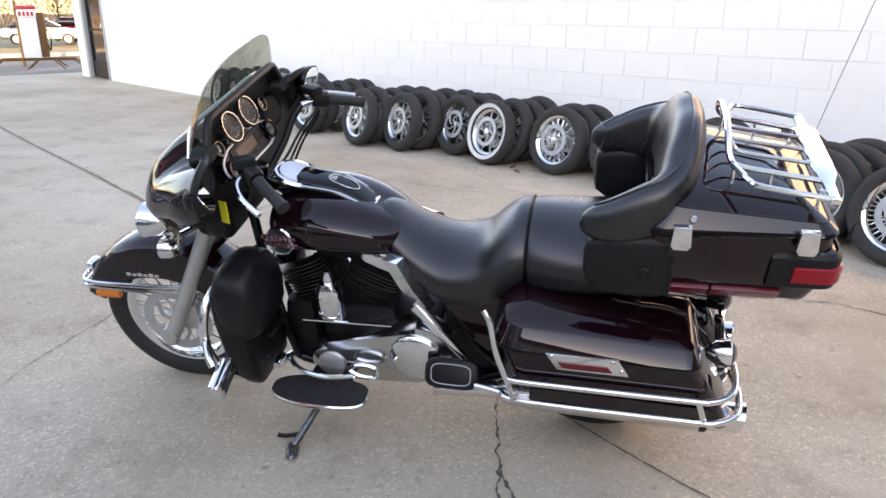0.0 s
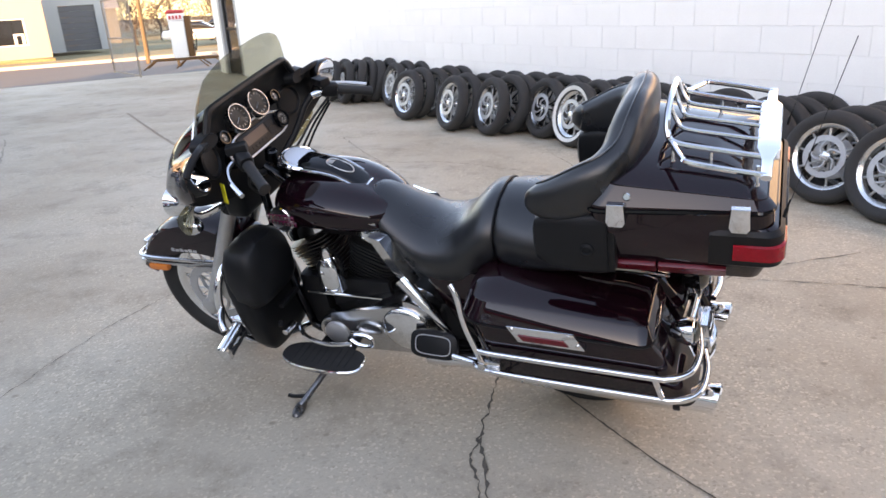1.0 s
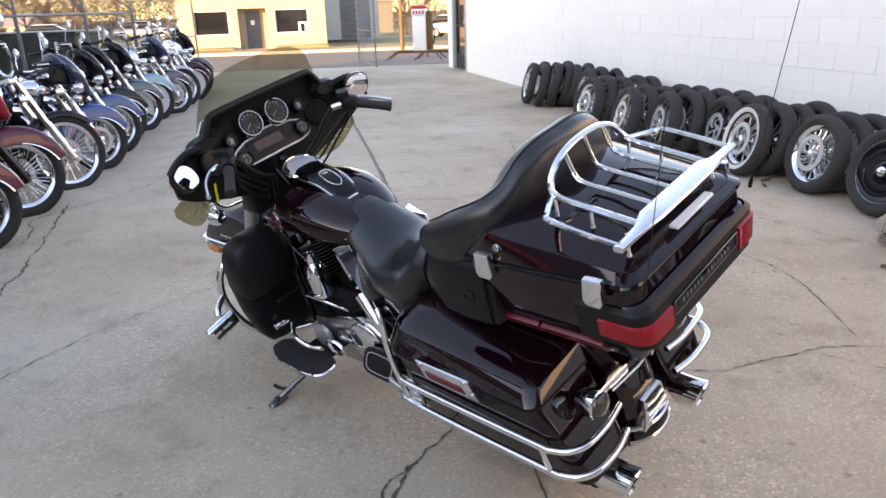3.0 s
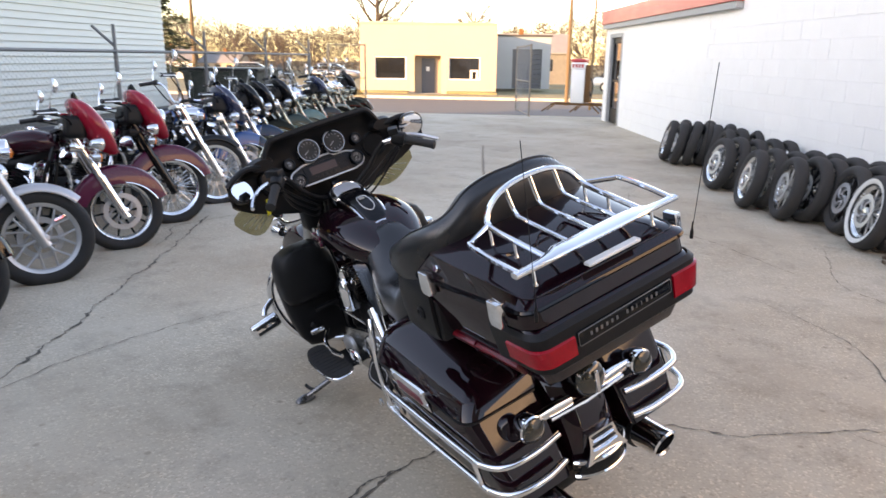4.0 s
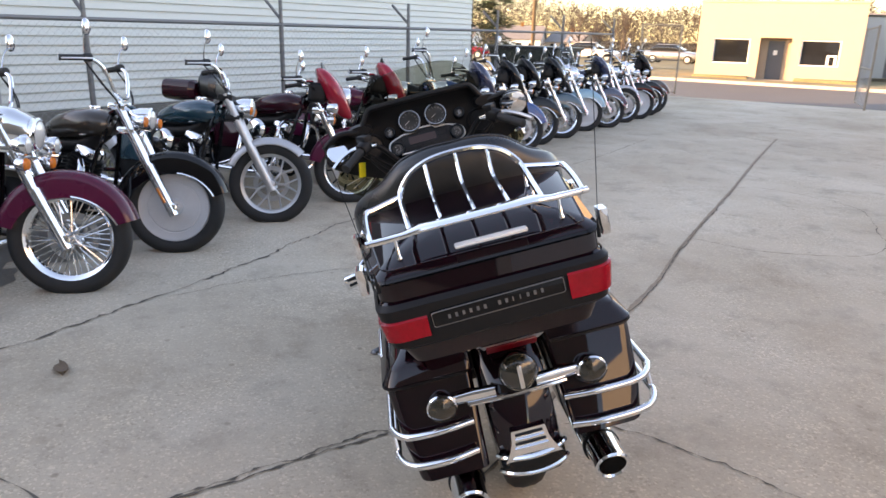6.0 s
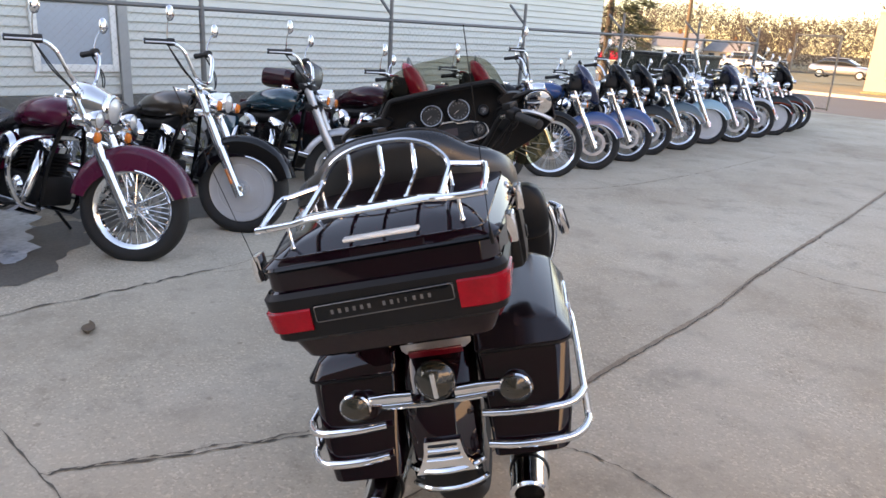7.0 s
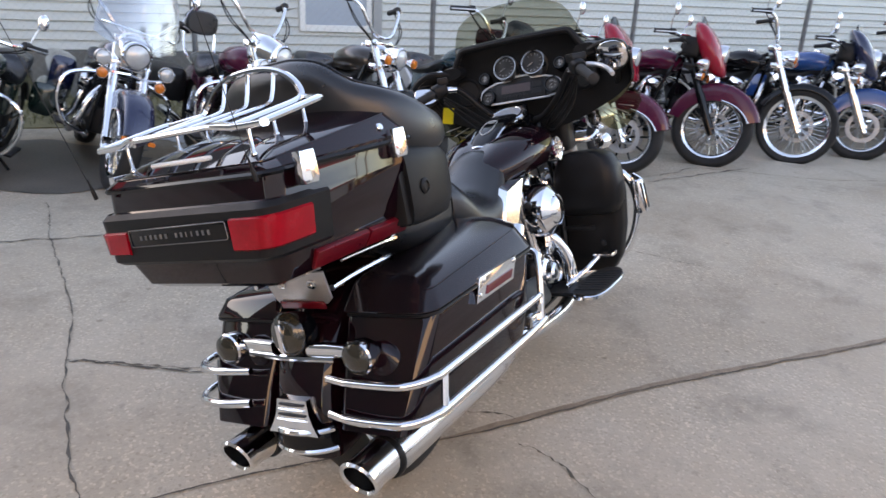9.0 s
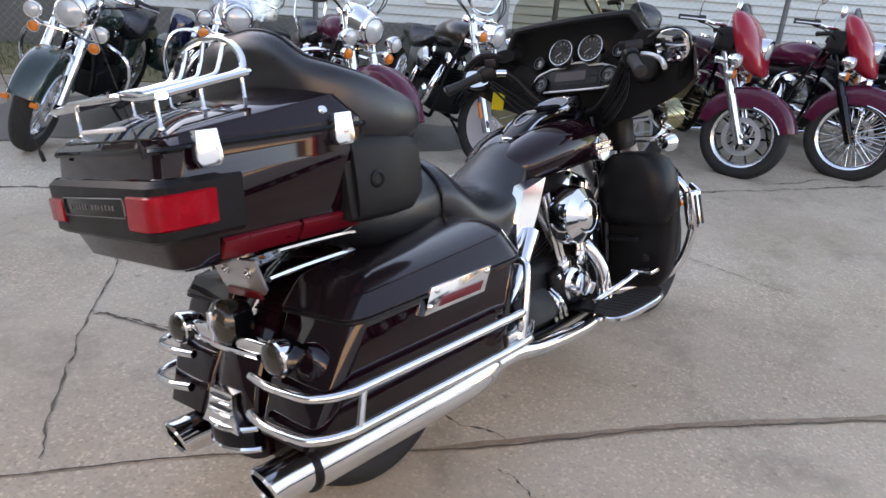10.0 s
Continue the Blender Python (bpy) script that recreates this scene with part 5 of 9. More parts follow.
bm = B()
loft(bm, [lid_ring(-0.497, -0.964, 0.319, 0.284, 1.014, 1.013, 0.042, 0.042), lid_ring(-0.500, -0.966, 0.319, 0.285, 1.026, 1.017, 0.042, 0.042), lid_ring(-0.534, -0.946, 0.291, 0.259, 1.080, 1.031, 0.045, 0.034), lid_ring(-0.538, -0.942, 0.287, 0.255, 1.0825, 1.033, 0.045, 0.034), lid_ring(-0.556, -0.905, 0.240, 0.215, 1.099, 1.053, 0.045, 0.034), lid_ring(-0.59, -0.87, 0.18, 0.16, 1.108, 1.068, 0.045, 0.034), lid_ring(-0.65, -0.82, 0.10, 0.09, 1.111, 1.082, 0.04, 0.03)])
lid = part("lid", bm, PAINT, tp, "dark cherry top box lid", 20)
bm = B()
lp = lid_ring(-0.535, -0.945, 0.2905, 0.2585, 1.0815, 1.0325, 0.045, 0.034)
tube(bm, lp, 0.0020, 5, 0, True)
part("lid_ridge", bm, PAINT, lid)
# black rear band carrying the lamps and nameplate
bm = B()
band = []
for z, g_ in ((0.838, 0.002), (0.846, 0.011), (0.946, 0.013), (0.958, 0.002)):
    full = ring_plan(-0.50, -0.979 - g_ + (z - 0.95) * 0.05, 0.304 + g_ + (z - 0.95) * 0.22, 0.281 + g_ + (z - 0.95) * 0.14, z, 0.04, 0.045)
    band.append(full[7:21])
bandx = []
for r in band:
    a, c = r[0].copy(), r[-1].copy()
    bandx.append([Vector((-0.815, a.y + 0.004, a.z))] + r + [Vector((-0.815, c.y - 0.004, c.z))])
loft(bm, bandx, open_ring=True)
part("rear_band", bm, BLACK, tp)


def tail_lamp(s):
    bm = B()
    rr = []
    lift = 0.014 if s < 0 else 0.0
    for z, g_ in ((0.862, 0.010), (0.867, 0.0175), (0.914 + lift, 0.0185), (0.919 + lift, 0.011)):
        full = ring_plan(-0.50, -0.979 - g_ + (z - 0.95) * 0.05, 0.304 + g_ + (z - 0.95) * 0.22, 0.281 + g_ + (z - 0.95) * 0.14, z, 0.04, 0.045)
        arc = full[7:14] if s > 0 else full[14:21]
        if s > 0:
            line = [Vector((-0.874, arc[0].y + 0.002, z))] + arc + [Vector((arc[-1].x, 0.175, z))]
        else:
            line = [Vector((arc[0].x, -0.175, z))] + arc + [Vector((-0.874, arc[-1].y - 0.002, z))]
        rr.append(line)
    loft(bm, rr, open_ring=True)
    for e in (0, -1):
        bm.verts.ensure_lookup_table()
    n = len(rr[0])
    k = len(bm.verts)
    for col in (0, n - 1):
        bm.faces.new([bm.verts[i * n + col] for i in range(4)])
    part("tail_lamp", bm, RED_LENS, tp, "wrap-around red tail lamp")
    # latches
    for x, y in ((-0.582, 0.322), (-0.886, 0.308)):
        bm = B()
        slab(bm, [(x - 0.022, 1.040), (x + 0.022, 1.040), (x + 0.026, 0.985), (x + 0.018, 0.972), (x - 0.018, 0.972), (x - 0.026, 0.985)], s * (y - 0.008), s * (y + 0.014), 0.004)
        part("latch", bm, CHROME, tp)
    # long red reflector along the lower side
    bm = B()
    n0, n1 = Vector((-0.52, s * 0.264, 0.803)), Vector((-0.86, s * 0.252, 0.803))
    for a0, a1 in ((0.0, 0.46), (0.48, 1.0)):
        p, q = n0.lerp(n1, a0), n0.lerp(n1, a1)
        m = axis((p + q) / 2, q - p)
        L = (q - p).length / 2
        upv = m.to_3x3().inverted() @ Vector((0, 0, 1))
        m = m @ pose(0, 0, 0, 0, 0, math.degrees(math.atan2(upv.y, upv.x)) - 90)
        box(bm, -0.007, 0.007, -0.024, 0.024, -L, L, 0.003, 2, m @ pose(0, 0, 0, 0, 0, -36 * (1 if m.to_3x3().col[0].y * s > 0 else -1)))
    part("side_reflector", bm, RED_REFLECTOR, tp)
    bm = B()
    lathe(bm, [(0.0105, -0.01), (0.0105, 0.004), (0.008, 0.007), (0.0, 0.007)], axis((-0.607, s * 0.299, 1.047), (0, s, 0.45)), 16)
    part("lid_lock", bm, CHROME, tp)


both(tail_lamp)
# nameplate
LETTER = mat("dull_silver_letters", (0.16, 0.16, 0.16), 0.4, 0.4)
m = Matrix.Translation((-0.993, 0, 0.905)) @ pose(0, 0, 0, 90, 0, -90) @ pose(0, 0, 0, 0, 0, 1.2)
bm = B()
box(bm, -0.168, 0.168, -0.0225, 0.0225, -0.014, 0.004, 0.006, 2, m)
npl = part("nameplate", bm, BLACK_GLOSS, tp, "black nameplate with a silver outline")
bm = B()
tube(bm, [m @ Vector(p) for p in ((-0.164, -0.015, 0.005), (-0.160, -0.019, 0.005), (0.160, -0.019, 0.005), (0.164, -0.015, 0.005), (0.164, 0.015, 0.005), (0.160, 0.019, 0.005), (-0.160, 0.019, 0.005), (-0.164, 0.015, 0.005))], 0.0013, 4, 0, True)
part("outline", bm, LETTER, npl)
for k in range(14):
    if k == 6:
        continue
    bm = B()
    x0 = -0.126 + k * 0.0178
    w = 0.0065 if k not in (9, 10) else 0.003
    box(bm, x0, x0 + w, -0.0052, 0.0052, 0.004, 0.0055, 0, 1, m)
    part("letter_bar", bm, LETTER, npl, smooth=0)


# ---- luggage rack ----
def rack_side(s):
    bm = B()
    tube(bm, [(-0.935, s * 0.262, 1.108), (-0.85, s * 0.268, 1.122), (-0.755, s * 0.266, 1.137), (-0.735, s * 0.245, 1.138), (-0.700, s * 0.172, 1.146)], 0.0078, 8, 4)
    part("rack_wing", bm, CHROME, rack)
    for x, y, zt, zb in ((-0.915, 0.205, 1.103, 1.046), (-0.80, 0.166, 1.122, 1.074), (-0.705, 0.170, 1.142, 1.086)):
        bm = B()
        lathe(bm, [(0.0075, 0), (0.0075, 0.004), (0.0045, 0.008), (0.0045, zt - zb)], axis((x, s * y, zb), (0, 0, 1)), 12)
        part("rack_foot", bm, CHROME, rack)


bm = B()
tube(bm, [(-0.925, 0.165, 1.108), (-0.82, 0.168, 1.124), (-0.715, 0.170, 1.142), (-0.690, 0.160, 1.165), (-0.684, 0.125, 1.200), (-0.684, 0.07, 1.222), (-0.684, 0, 1.228), (-0.684, -0.07, 1.222), (-0.684, -0.125, 1.200), (-0.690, -0.160, 1.165), (-0.715, -0.170, 1.142), (-0.82, -0.168, 1.124), (-0.925, -0.165, 1.108)], 0.0085, 8, 5)
rack = part("luggage_rack", bm, CHROME, tp, "chrome tube luggage rack")
both(rack_side)
for y in (0.085, 0.0, -0.085):
    bm = B()
    zt = 1.227 - 1.5 * y * y
    tube(bm, [(-0.925, y, 1.116), (-0.82, y, 1.130), (-0.735, y, 1.142), (-0.708, y, 1.158), (-0.684, y, zt)], 0.0062, 8, 3)
    part("rack_bar", bm, CHROME, rack)
bm = B()
rr = []
for i in range(13):
    y = 0.275 - 0.55 * i / 12
    q = min(1, max(0, (0.19 - abs(y)) / 0.05))
    wid = 0.013 + 0.016 * q
    zc = 1.107 + 0.010 * q
    rr.append([Vector((-0.935 + u * wid / 0.02, y, zc + v)) for u, v in oval(0.02, 0.0075, 3, 12)])
loft(bm, rr)
part("rack_plate", bm, CHROME, rack)
bm = B()
box(bm, -0.965, -0.940, -0.11, 0.07, 1.050, 1.060, 0.003, 1)
part("rack_lamp_strip", bm, WHITE, rack)


def antenna(s):
    bm = B()
    lathe(bm, [(0.005, 0), (0.005, 0.02), (0.003, 0.028), (0.0015, 0.05)], axis((-0.985, s * 0.270, 1.0), (-0.18, 0, 1)), 10)
    tube(bm, [(-0.994, s * 0.270, 1.04), (-1.08, s * 0.300, 1.46)], 0.0010, 5)
    part("antenna", bm, BLACK, tp)


both(antenna)


# ---- saddlebags ----
def saddlebag(s):
    def ring(z, x0, x1, yi, yo, cf, cr):
        pts = []
        for cx, cy, r, a0 in ((x0 - cf, yo - cf, cf, 0), (x1 + cr, yo - cr, cr, 90), (x1 + 0.02, yi + 0.02, 0.02, 180), (x0 - 0.02, yi + 0.02, 0.02, 270)):
            for i in range(7):
                a = radians(a0 + 90 * i / 6)
                pts.append(Vector((cx + r * math.cos(a), s * (cy + r * math.sin(a)), z)))
        return pts
    def lr(z0, zr, x0, x1, yi, yo, cf, cr, slope=0.0):
        r = ring(0, x0, x1, yi, yo, cf, cr)
        return [Vector((p.x, p.y, z0 + (zr - z0) * (x0 - p.x) / (x0 - x1) + slope * (yo - abs(p.y)) / (yo - yi))) for p in r]
    bm = B()
    loft(bm, [ring(0.343, -0.16, -0.785, 0.165, 0.325, 0.06, 0.04), ring(0.356, -0.13, -0.802, 0.145, 0.350, 0.07, 0.04), ring(0.45, -0.11, -0.760, 0.14, 0.372, 0.08, 0.04), lr(0.598, 0.590, -0.085, -0.684, 0.13, 0.388, 0.09, 0.04), lr(0.614, 0.606, -0.083, -0.676, 0.13, 0.386, 0.09, 0.04)])
    bag = part("saddlebag", bm, PAINT, tb, "dark cherry hard saddlebag")
    xr = -0.636 if s < 0 else -0.666
    bm = B()
    loft(bm, [lr(0.615, 0.607, -0.076, -0.682, 0.125, 0.394, 0.095, 0.045), lr(0.626, 0.618, -0.073, -0.686, 0.125, 0.398, 0.095, 0.045), lr(0.690, 0.655, -0.098, xr, 0.125, 0.366, 0.085, 0.032, 0.010), lr(0.694, 0.659, -0.103, xr + 0.006, 0.13, 0.360, 0.082, 0.032, 0.014), lr(0.706, 0.671, -0.115, xr + 0.024, 0.135, 0.338, 0.075, 0.032, 0.010), lr(0.716, 0.681, -0.135, -0.58, 0.145, 0.312, 0.06, 0.03, 0.006), lr(0.723, 0.687, -0.16, -0.55, 0.155, 0.285, 0.05, 0.03, 0.002), lr(0.726, 0.690, -0.20, -0.52, 0.175, 0.255, 0.04, 0.03, 0.0)])
    part("bag_lid", bm, PAINT if s > 0 else SATIN_PAINT, bag, "" if s > 0 else "paler satin cherry lid", 26)
    bm = B()
    tube(bm, lr(0.617, 0.609, -0.074, -0.684, 0.124, 0.3965, 0.095, 0.045)[0:15], 0.004, 6)
    part("bag_seam", bm, BLACK, bag)
    bm = B()
    tube(bm, lr(0.691, 0.656, -0.0985, xr + 0.0005, 0.125, 0.3655, 0.085, 0.032, 0.010)[4:13], 0.0018, 5)
    part("lid_ridge", bm, PAINT, bag)
    # chrome hinge plate with a red strip
    bm = B()
    slab(bm, [(-0.245, 0.628), (-0.455, 0.628), (-0.490, 0.570), (-0.280, 0.570)], s * 0.380, s * 0.402, 0.003)
    pl = part("latch_plate", bm, CHROME, bag)
    bm = B()
    slab(bm, [(-0.282, 0.600), (-0.425, 0.600), (-0.440, 0.580), (-0.297, 0.580)], s * 0.400, s * 0.4055, 0.001)
    part("reflector", bm, RED_REFLECTOR, pl)
    for x, z in ((-0.262, 0.618), (-0.44, 0.618), (-0.468, 0.585)):
        bm = B()
        lathe(bm, [(0.007, 0), (0.007, 0.004), (0.0, 0.006)], axis((x, s * 0.401, z), (0, s, 0)), 10)
        part("plate_screw", bm, CHROME_WORN, pl)
    # guard rails
    bm = B()
    yo = 0.408 if s < 0 else 0.374
    up = [(-0.135, s * (yo - 0.012), 0.470), (-0.20, s * yo, 0.476), (-0.66, s * yo, 0.478), (-0.725, s * (yo - 0.004), 0.479), (-0.772, s * (yo - 0.028), 0.480), (-0.797, s * (yo - 0.072), 0.482), (-0.803, s * 0.22, 0.484), (-0.79, s * 0.135, 0.484)]
    tube(bm, up, 0.0105, 10, 5)
    gd = part("bag_guard", bm, CHROME, tb, "chrome saddlebag guard rails")
    bm = B()
    tube(bm, [(-0.02, s * 0.33, 0.395), (-0.10, s * (yo - 0.028), 0.395), (-0.18, s * yo, 0.395), (-0.68, s * yo, 0.395), (-0.745, s * (yo - 0.004), 0.396), (-0.793, s * (yo - 0.028), 0.396), (-0.819, s * (yo - 0.072), 0.398), (-0.825, s * 0.22, 0.400), (-0.81, s * 0.14, 0.402)], 0.0115, 10, 5)
    part("lower_rail", bm, CHROME, gd)
    bm = B()
    hoop = [(-0.055, s * 0.325, 0.700), (-0.075, s * (yo - 0.036), 0.665)] if s > 0 else [(-0.055, s * 0.25, 0.575), (-0.068, s * (yo - 0.07), 0.588), (-0.083, s * (yo - 0.032), 0.590)]
    tube(bm, hoop + [(-0.095, s * (yo - 0.018), 0.565), (-0.125, s * (yo - 0.008), 0.48), (-0.150, s * (yo - 0.008), 0.40)], 0.0105, 10, 5)
    part("front_hoop", bm, CHROME, gd)
    bm = B()
    tube(bm, [(-0.69, s * yo, 0.477), (-0.715, s * yo, 0.396)], 0.009, 8)
    part("rail_strut", bm, CHROME, gd)
    bm = B()
    box(bm, -0.20, -0.135, s * (yo - 0.023) - 0.012, s * (yo - 0.023) + 0.012, 0.372, 0.425, 0.008, 2)
    lathe(bm, [(0.014, 0), (0.014, 0.006), (0.0, 0.008)], axis((-0.155, s * 0.40, 0.44), (0, s, 0)), 14)
    part("guard_clamp", bm, CHROME_WORN, gd)


both(saddlebag)
for o in tb.children_recursive:
    if o.name.split(".")[0] in ("saddlebag", "bag_guard"):
        o.location.y = -0.034 if o.name == "saddlebag" else -0.008
        o.location.z = -0.026 if o.name == "saddlebag" else 0.0


def fender_strut(s):
    bm = B()
    tube(bm, [(-0.27, s * 0.150, 0.705), (-0.30, s * 0.148, 0.700), (-0.45, s * 0.138, 0.696), (-0.60, s * 0.130, 0.690), (-0.70, s * 0.135, 0.685)], 0.0085, 8, 4)
    part("support_rail", bm, CHROME, tb)
    bm = B()
    tube(bm, [(-0.43, s * 0.17, 0.715), (-0.45, s * 0.185, 0.742), (-0.50, s * 0.190, 0.754), (-0.58, s * 0.185, 0.756), (-0.68, s * 0.165, 0.752)], 0.0075, 8, 4)
    part("grab_rail", bm, CHROME, tb)


both(fender_strut)
bm = B()
box(bm, -0.80, -0.48, -0.10, 0.10, 0.745, 0.790, 0.012, 2)
part("top_box_bracket", bm, BLACK, tb)

# ---- rear fender, lamps, bumper ----
bm = B()
fender(bm, RA + Vector((0.0, 0, 0.0)), 0.405, 0.098, 60, 188, lambda s: 0.16)
rf = part("rear_fender", bm, PAINT, tb, m=Matrix.Translation((0, -0.018, 0)))
bm = B()
rr = []
for i in range(15):
    a = radians(-62 + 124 * i / 14)
    y = 0.108 * math.sin(a)
    x = -0.745 - 0.075 * math.cos(a)
    rr.append([Vector((x + u * 0.5, y, 0.318 + v)) for u, v in oval(0.03, 0.034, 3, 12)])
loft(bm, rr)
part("fender_bumper", bm, BLACK_GLOSS, rf)
bm = B()
for dz in (0.028, -0.024):
    tube(bm, [(-0.752 - 0.078 * math.cos(radians(a)), 0.112 * math.sin(radians(a)), 0.318 + dz) for a in range(-66, 67, 11)], 0.0075, 7)
part("bumper_rail", bm, CHROME, rf)
bm = B()
tipw = lambda v: 0.050 + 0.034 * (1 - v) ** 2
loft(bm, [[Vector((-0.826 + 0.018 * v, y * tipw(v), 0.340 + 0.085 * v)) for y in (1, 0.5, 0, -0.5, -1)] + [Vector((-0.79 + 0.016 * v, y * tipw(v), 0.340 + 0.085 * v)) for y in (-1, 1)] for v in (0.0, 0.15, 0.35, 0.6, 1.0)])
ft = part("fender_tip", bm, CHROME, rf, smooth=40)
for k in range(4):
    bm = B()
    v = 0.42 + 0.15 * k
    tube(bm, [(-0.828 + 0.018 * v, 0.8 * tipw(v), 0.340 + 0.085 * v), (-0.831 + 0.018 * v, 0, 0.340 + 0.085 * v), (-0.828 + 0.018 * v, -0.8 * tipw(v), 0.340 + 0.085 * v)], 0.0032, 6)
    part("tip_rib", bm, BLACK if k % 2 else CHROME, ft)
bm = B()
lathe(bm, [(0.0, -0.05), (0.045, -0.045), (0.055, 0.0), (0.057, 0.012)], axis((-0.765, -0.012, 0.588), (-1, 0, 0.1)), 28)
tl = part("centre_lamp", bm, BLACK_GLOSS, rf)
bm = B()
lathe(bm, [(0.056, 0.010), (0.052, 0.022), (0.035, 0.034), (0.0, 0.040)], axis((-0.765, -0.012, 0.588), (-1, 0, 0.1)), 28)
part("lens", bm, SMOKE_LENS, tl, "smoked tail lamp lens")
bm = B()
box(bm, -0.812, -0.800, -0.020, -0.006, 0.553, 0.625, 0.004, 2)
part("lens_strip", bm, CHROME, tl)
# signal bar
bm = B()
tube(bm, [(-0.770, 0.13, 0.527), (-0.778, 0.0, 0.525), (-0.772, -0.16, 0.527)], 0.008, 8)
sb = part("signal_bar", bm, CHROME, tb)
for s in (1, -1):
    bm = B()
    rr = []
    for y, h, x in ((0.06, 0.016, -0.762), (0.12, 0.019, -0.760), (0.185, 0.014, -0.755)):
        rr.append([Vector((x + u, s * y - 0.015, 0.545 + v)) for u, v in oval(0.014, h, 4, 12)])
    loft(bm, rr)
    part("signal_arm", bm, CHROME, sb)


def rear_signal(s):
    y = s * 0.2215 - 0.0165
    bm = B()
    lathe(bm, [(0.0, -0.055), (0.020, -0.050), (0.036, -0.028), (0.043, 0.0), (0.044, 0.014), (0.040, 0.018)], axis((-0.765, y, 0.538), (-1, 0, 0)), 26)
    o = part("turn_signal", bm, CHROME, sb)
    bm = B()
    lathe(bm, [(0.042, 0.012), (0.038, 0.024), (0.022, 0.034), (0.0, 0.037)], axis((-0.765, y, 0.538), (-1, 0, 0)), 26)
    part("lens", bm, SMOKE_LENS, o, "smoked turn signal lens")


both(rear_signal)
# licence plate bracket with a red reflector
m = Matrix.Translation((-0.715, -0.034, 0.680)) @ pose(0, 0, 0, 0, -18, 0)
bm = B()
loft(bm, [[m @ Vector((xx, y_, z_)) for y_, z_ in ((-0.112, 0.060), (-0.102, -0.020), (-0.082, -0.035), (0.082, -0.035), (0.092, -0.020), (0.096, 0.055))] for xx in (-0.003, 0.003)])
lpb = part("plate_bracket", bm, ALU, tb, "bare metal plate bracket with a red reflector")
bm = B()
box(bm, -0.010, -0.003, -0.075, 0.075, -0.048, -0.026, 0.002, 1, m)
part("reflector", bm, RED_REFLECTOR, lpb)
for y in (-0.062, 0.040):
    bm = B()
    lathe(bm, [(0.013, 0), (0.013, 0.005), (0.007, 0.006), (0.006, 0.012), (0.0, 0.012)], m @ axis((-0.003, y, 0.026), (-1, 0, 0)), 14)
    part("bracket_bolt", bm, CHROME_WORN, lpb)


# ---- exhaust ----
def muffler(s):
    y = s * 0.210 - 0.02
    A, C = Vector((-0.10, y, 0.262)), Vector((-0.80, y, 0.258))
    bm = B()
    lathe(bm, [(0.030, -0.03), (0.044, 0.0), (0.052, 0.06), (0.055, 0.12), (0.055, 0.60), (0.053, 0.64)], axis(A, C - A), 24)
    mu = part("muffler", bm, CHROME if s < 0 else CHROME_WORN, tb)
    bm = B()
    lathe(bm, [(0.054, 0.63), (0.0565, 0.634), (0.0565, 0.648), (0.054, 0.652)], axis(A, C - A), 24)
    part("muffler_band", bm, BLACK, mu)
    bm = B()
    rings = []
    for k, (h, r) in enumerate(((0.645, 0.052), (0.72, 0.050), (0.752, 0.053), (0.757, 0.047), (0.752, 0.0405), (0.66, 0.038))):
        ring = []
        for j in range(24):
            a = 6.28318 * j / 24
            hh = h + (0.016 * math.sin(a) if 0.7 < h else 0)
            ring.append(A + Vector((-hh, r * math.cos(a), r * math.sin(a))))
        rings.append(ring)
    loft(bm, rings, cap=False)
    part("muffler_tip", bm, CHROME, mu)
    bm = B()
    lathe(bm, [(0.041, 0.66), (0.0, 0.66)], axis(A, C - A), 20)
    part("baffle", bm, BLACK, mu)


both(muffler)
bm = B()
tube(bm, [(-0.11, -0.23, 0.262), (0.02, -0.235, 0.270), (0.15, -0.235, 0.245), (0.40, -0.22, 0.222), (0.545, -0.205, 0.240), (0.592, -0.195, 0.29), (0.596, -0.185, 0.38), (0.575, -0.150, 0.46), (0.57, -0.10, 0.50)], 0.027, 14, 6)
hd = part("exhaust_header", bm, CHROME, tb)
bm = B()
tube(bm, [(0.10, -0.16, 0.285), (0.20, -0.13, 0.33), (0.25, -0.10, 0.45), (0.26, -0.08, 0.55)], 0.024, 12, 5)
part("rear_header", bm, CHROME, hd)
bm = B()
tube(bm, [(0.15, 0.19, 0.24), (0.05, 0.195, 0.255), (-0.11, 0.19, 0.262)], 0.028, 12, 4)
part("crossover_pipe", bm, CHROME, hd)

# ---- engine ----
POLISHED = mat("polished_primary_cover", (0.60, 0.60, 0.60), 0.16, 1.0, 0, 0.12, 12, 0.0002, 120, rvar=0.4)
FIN_EDGE = mat("black_fin_with_bare_edge", (0.020, 0.020, 0.021), 0.4, 0.3, 0, 0.3, 20, 0.0004, 200)
bm = B()
box(bm, 0.13, 0.58, -0.115, 0.13, 0.27, 0.47, 0.05, 3)
eng = part("crankcase", bm, BLACK_ENGINE, tb, "black V-twin crankcase")


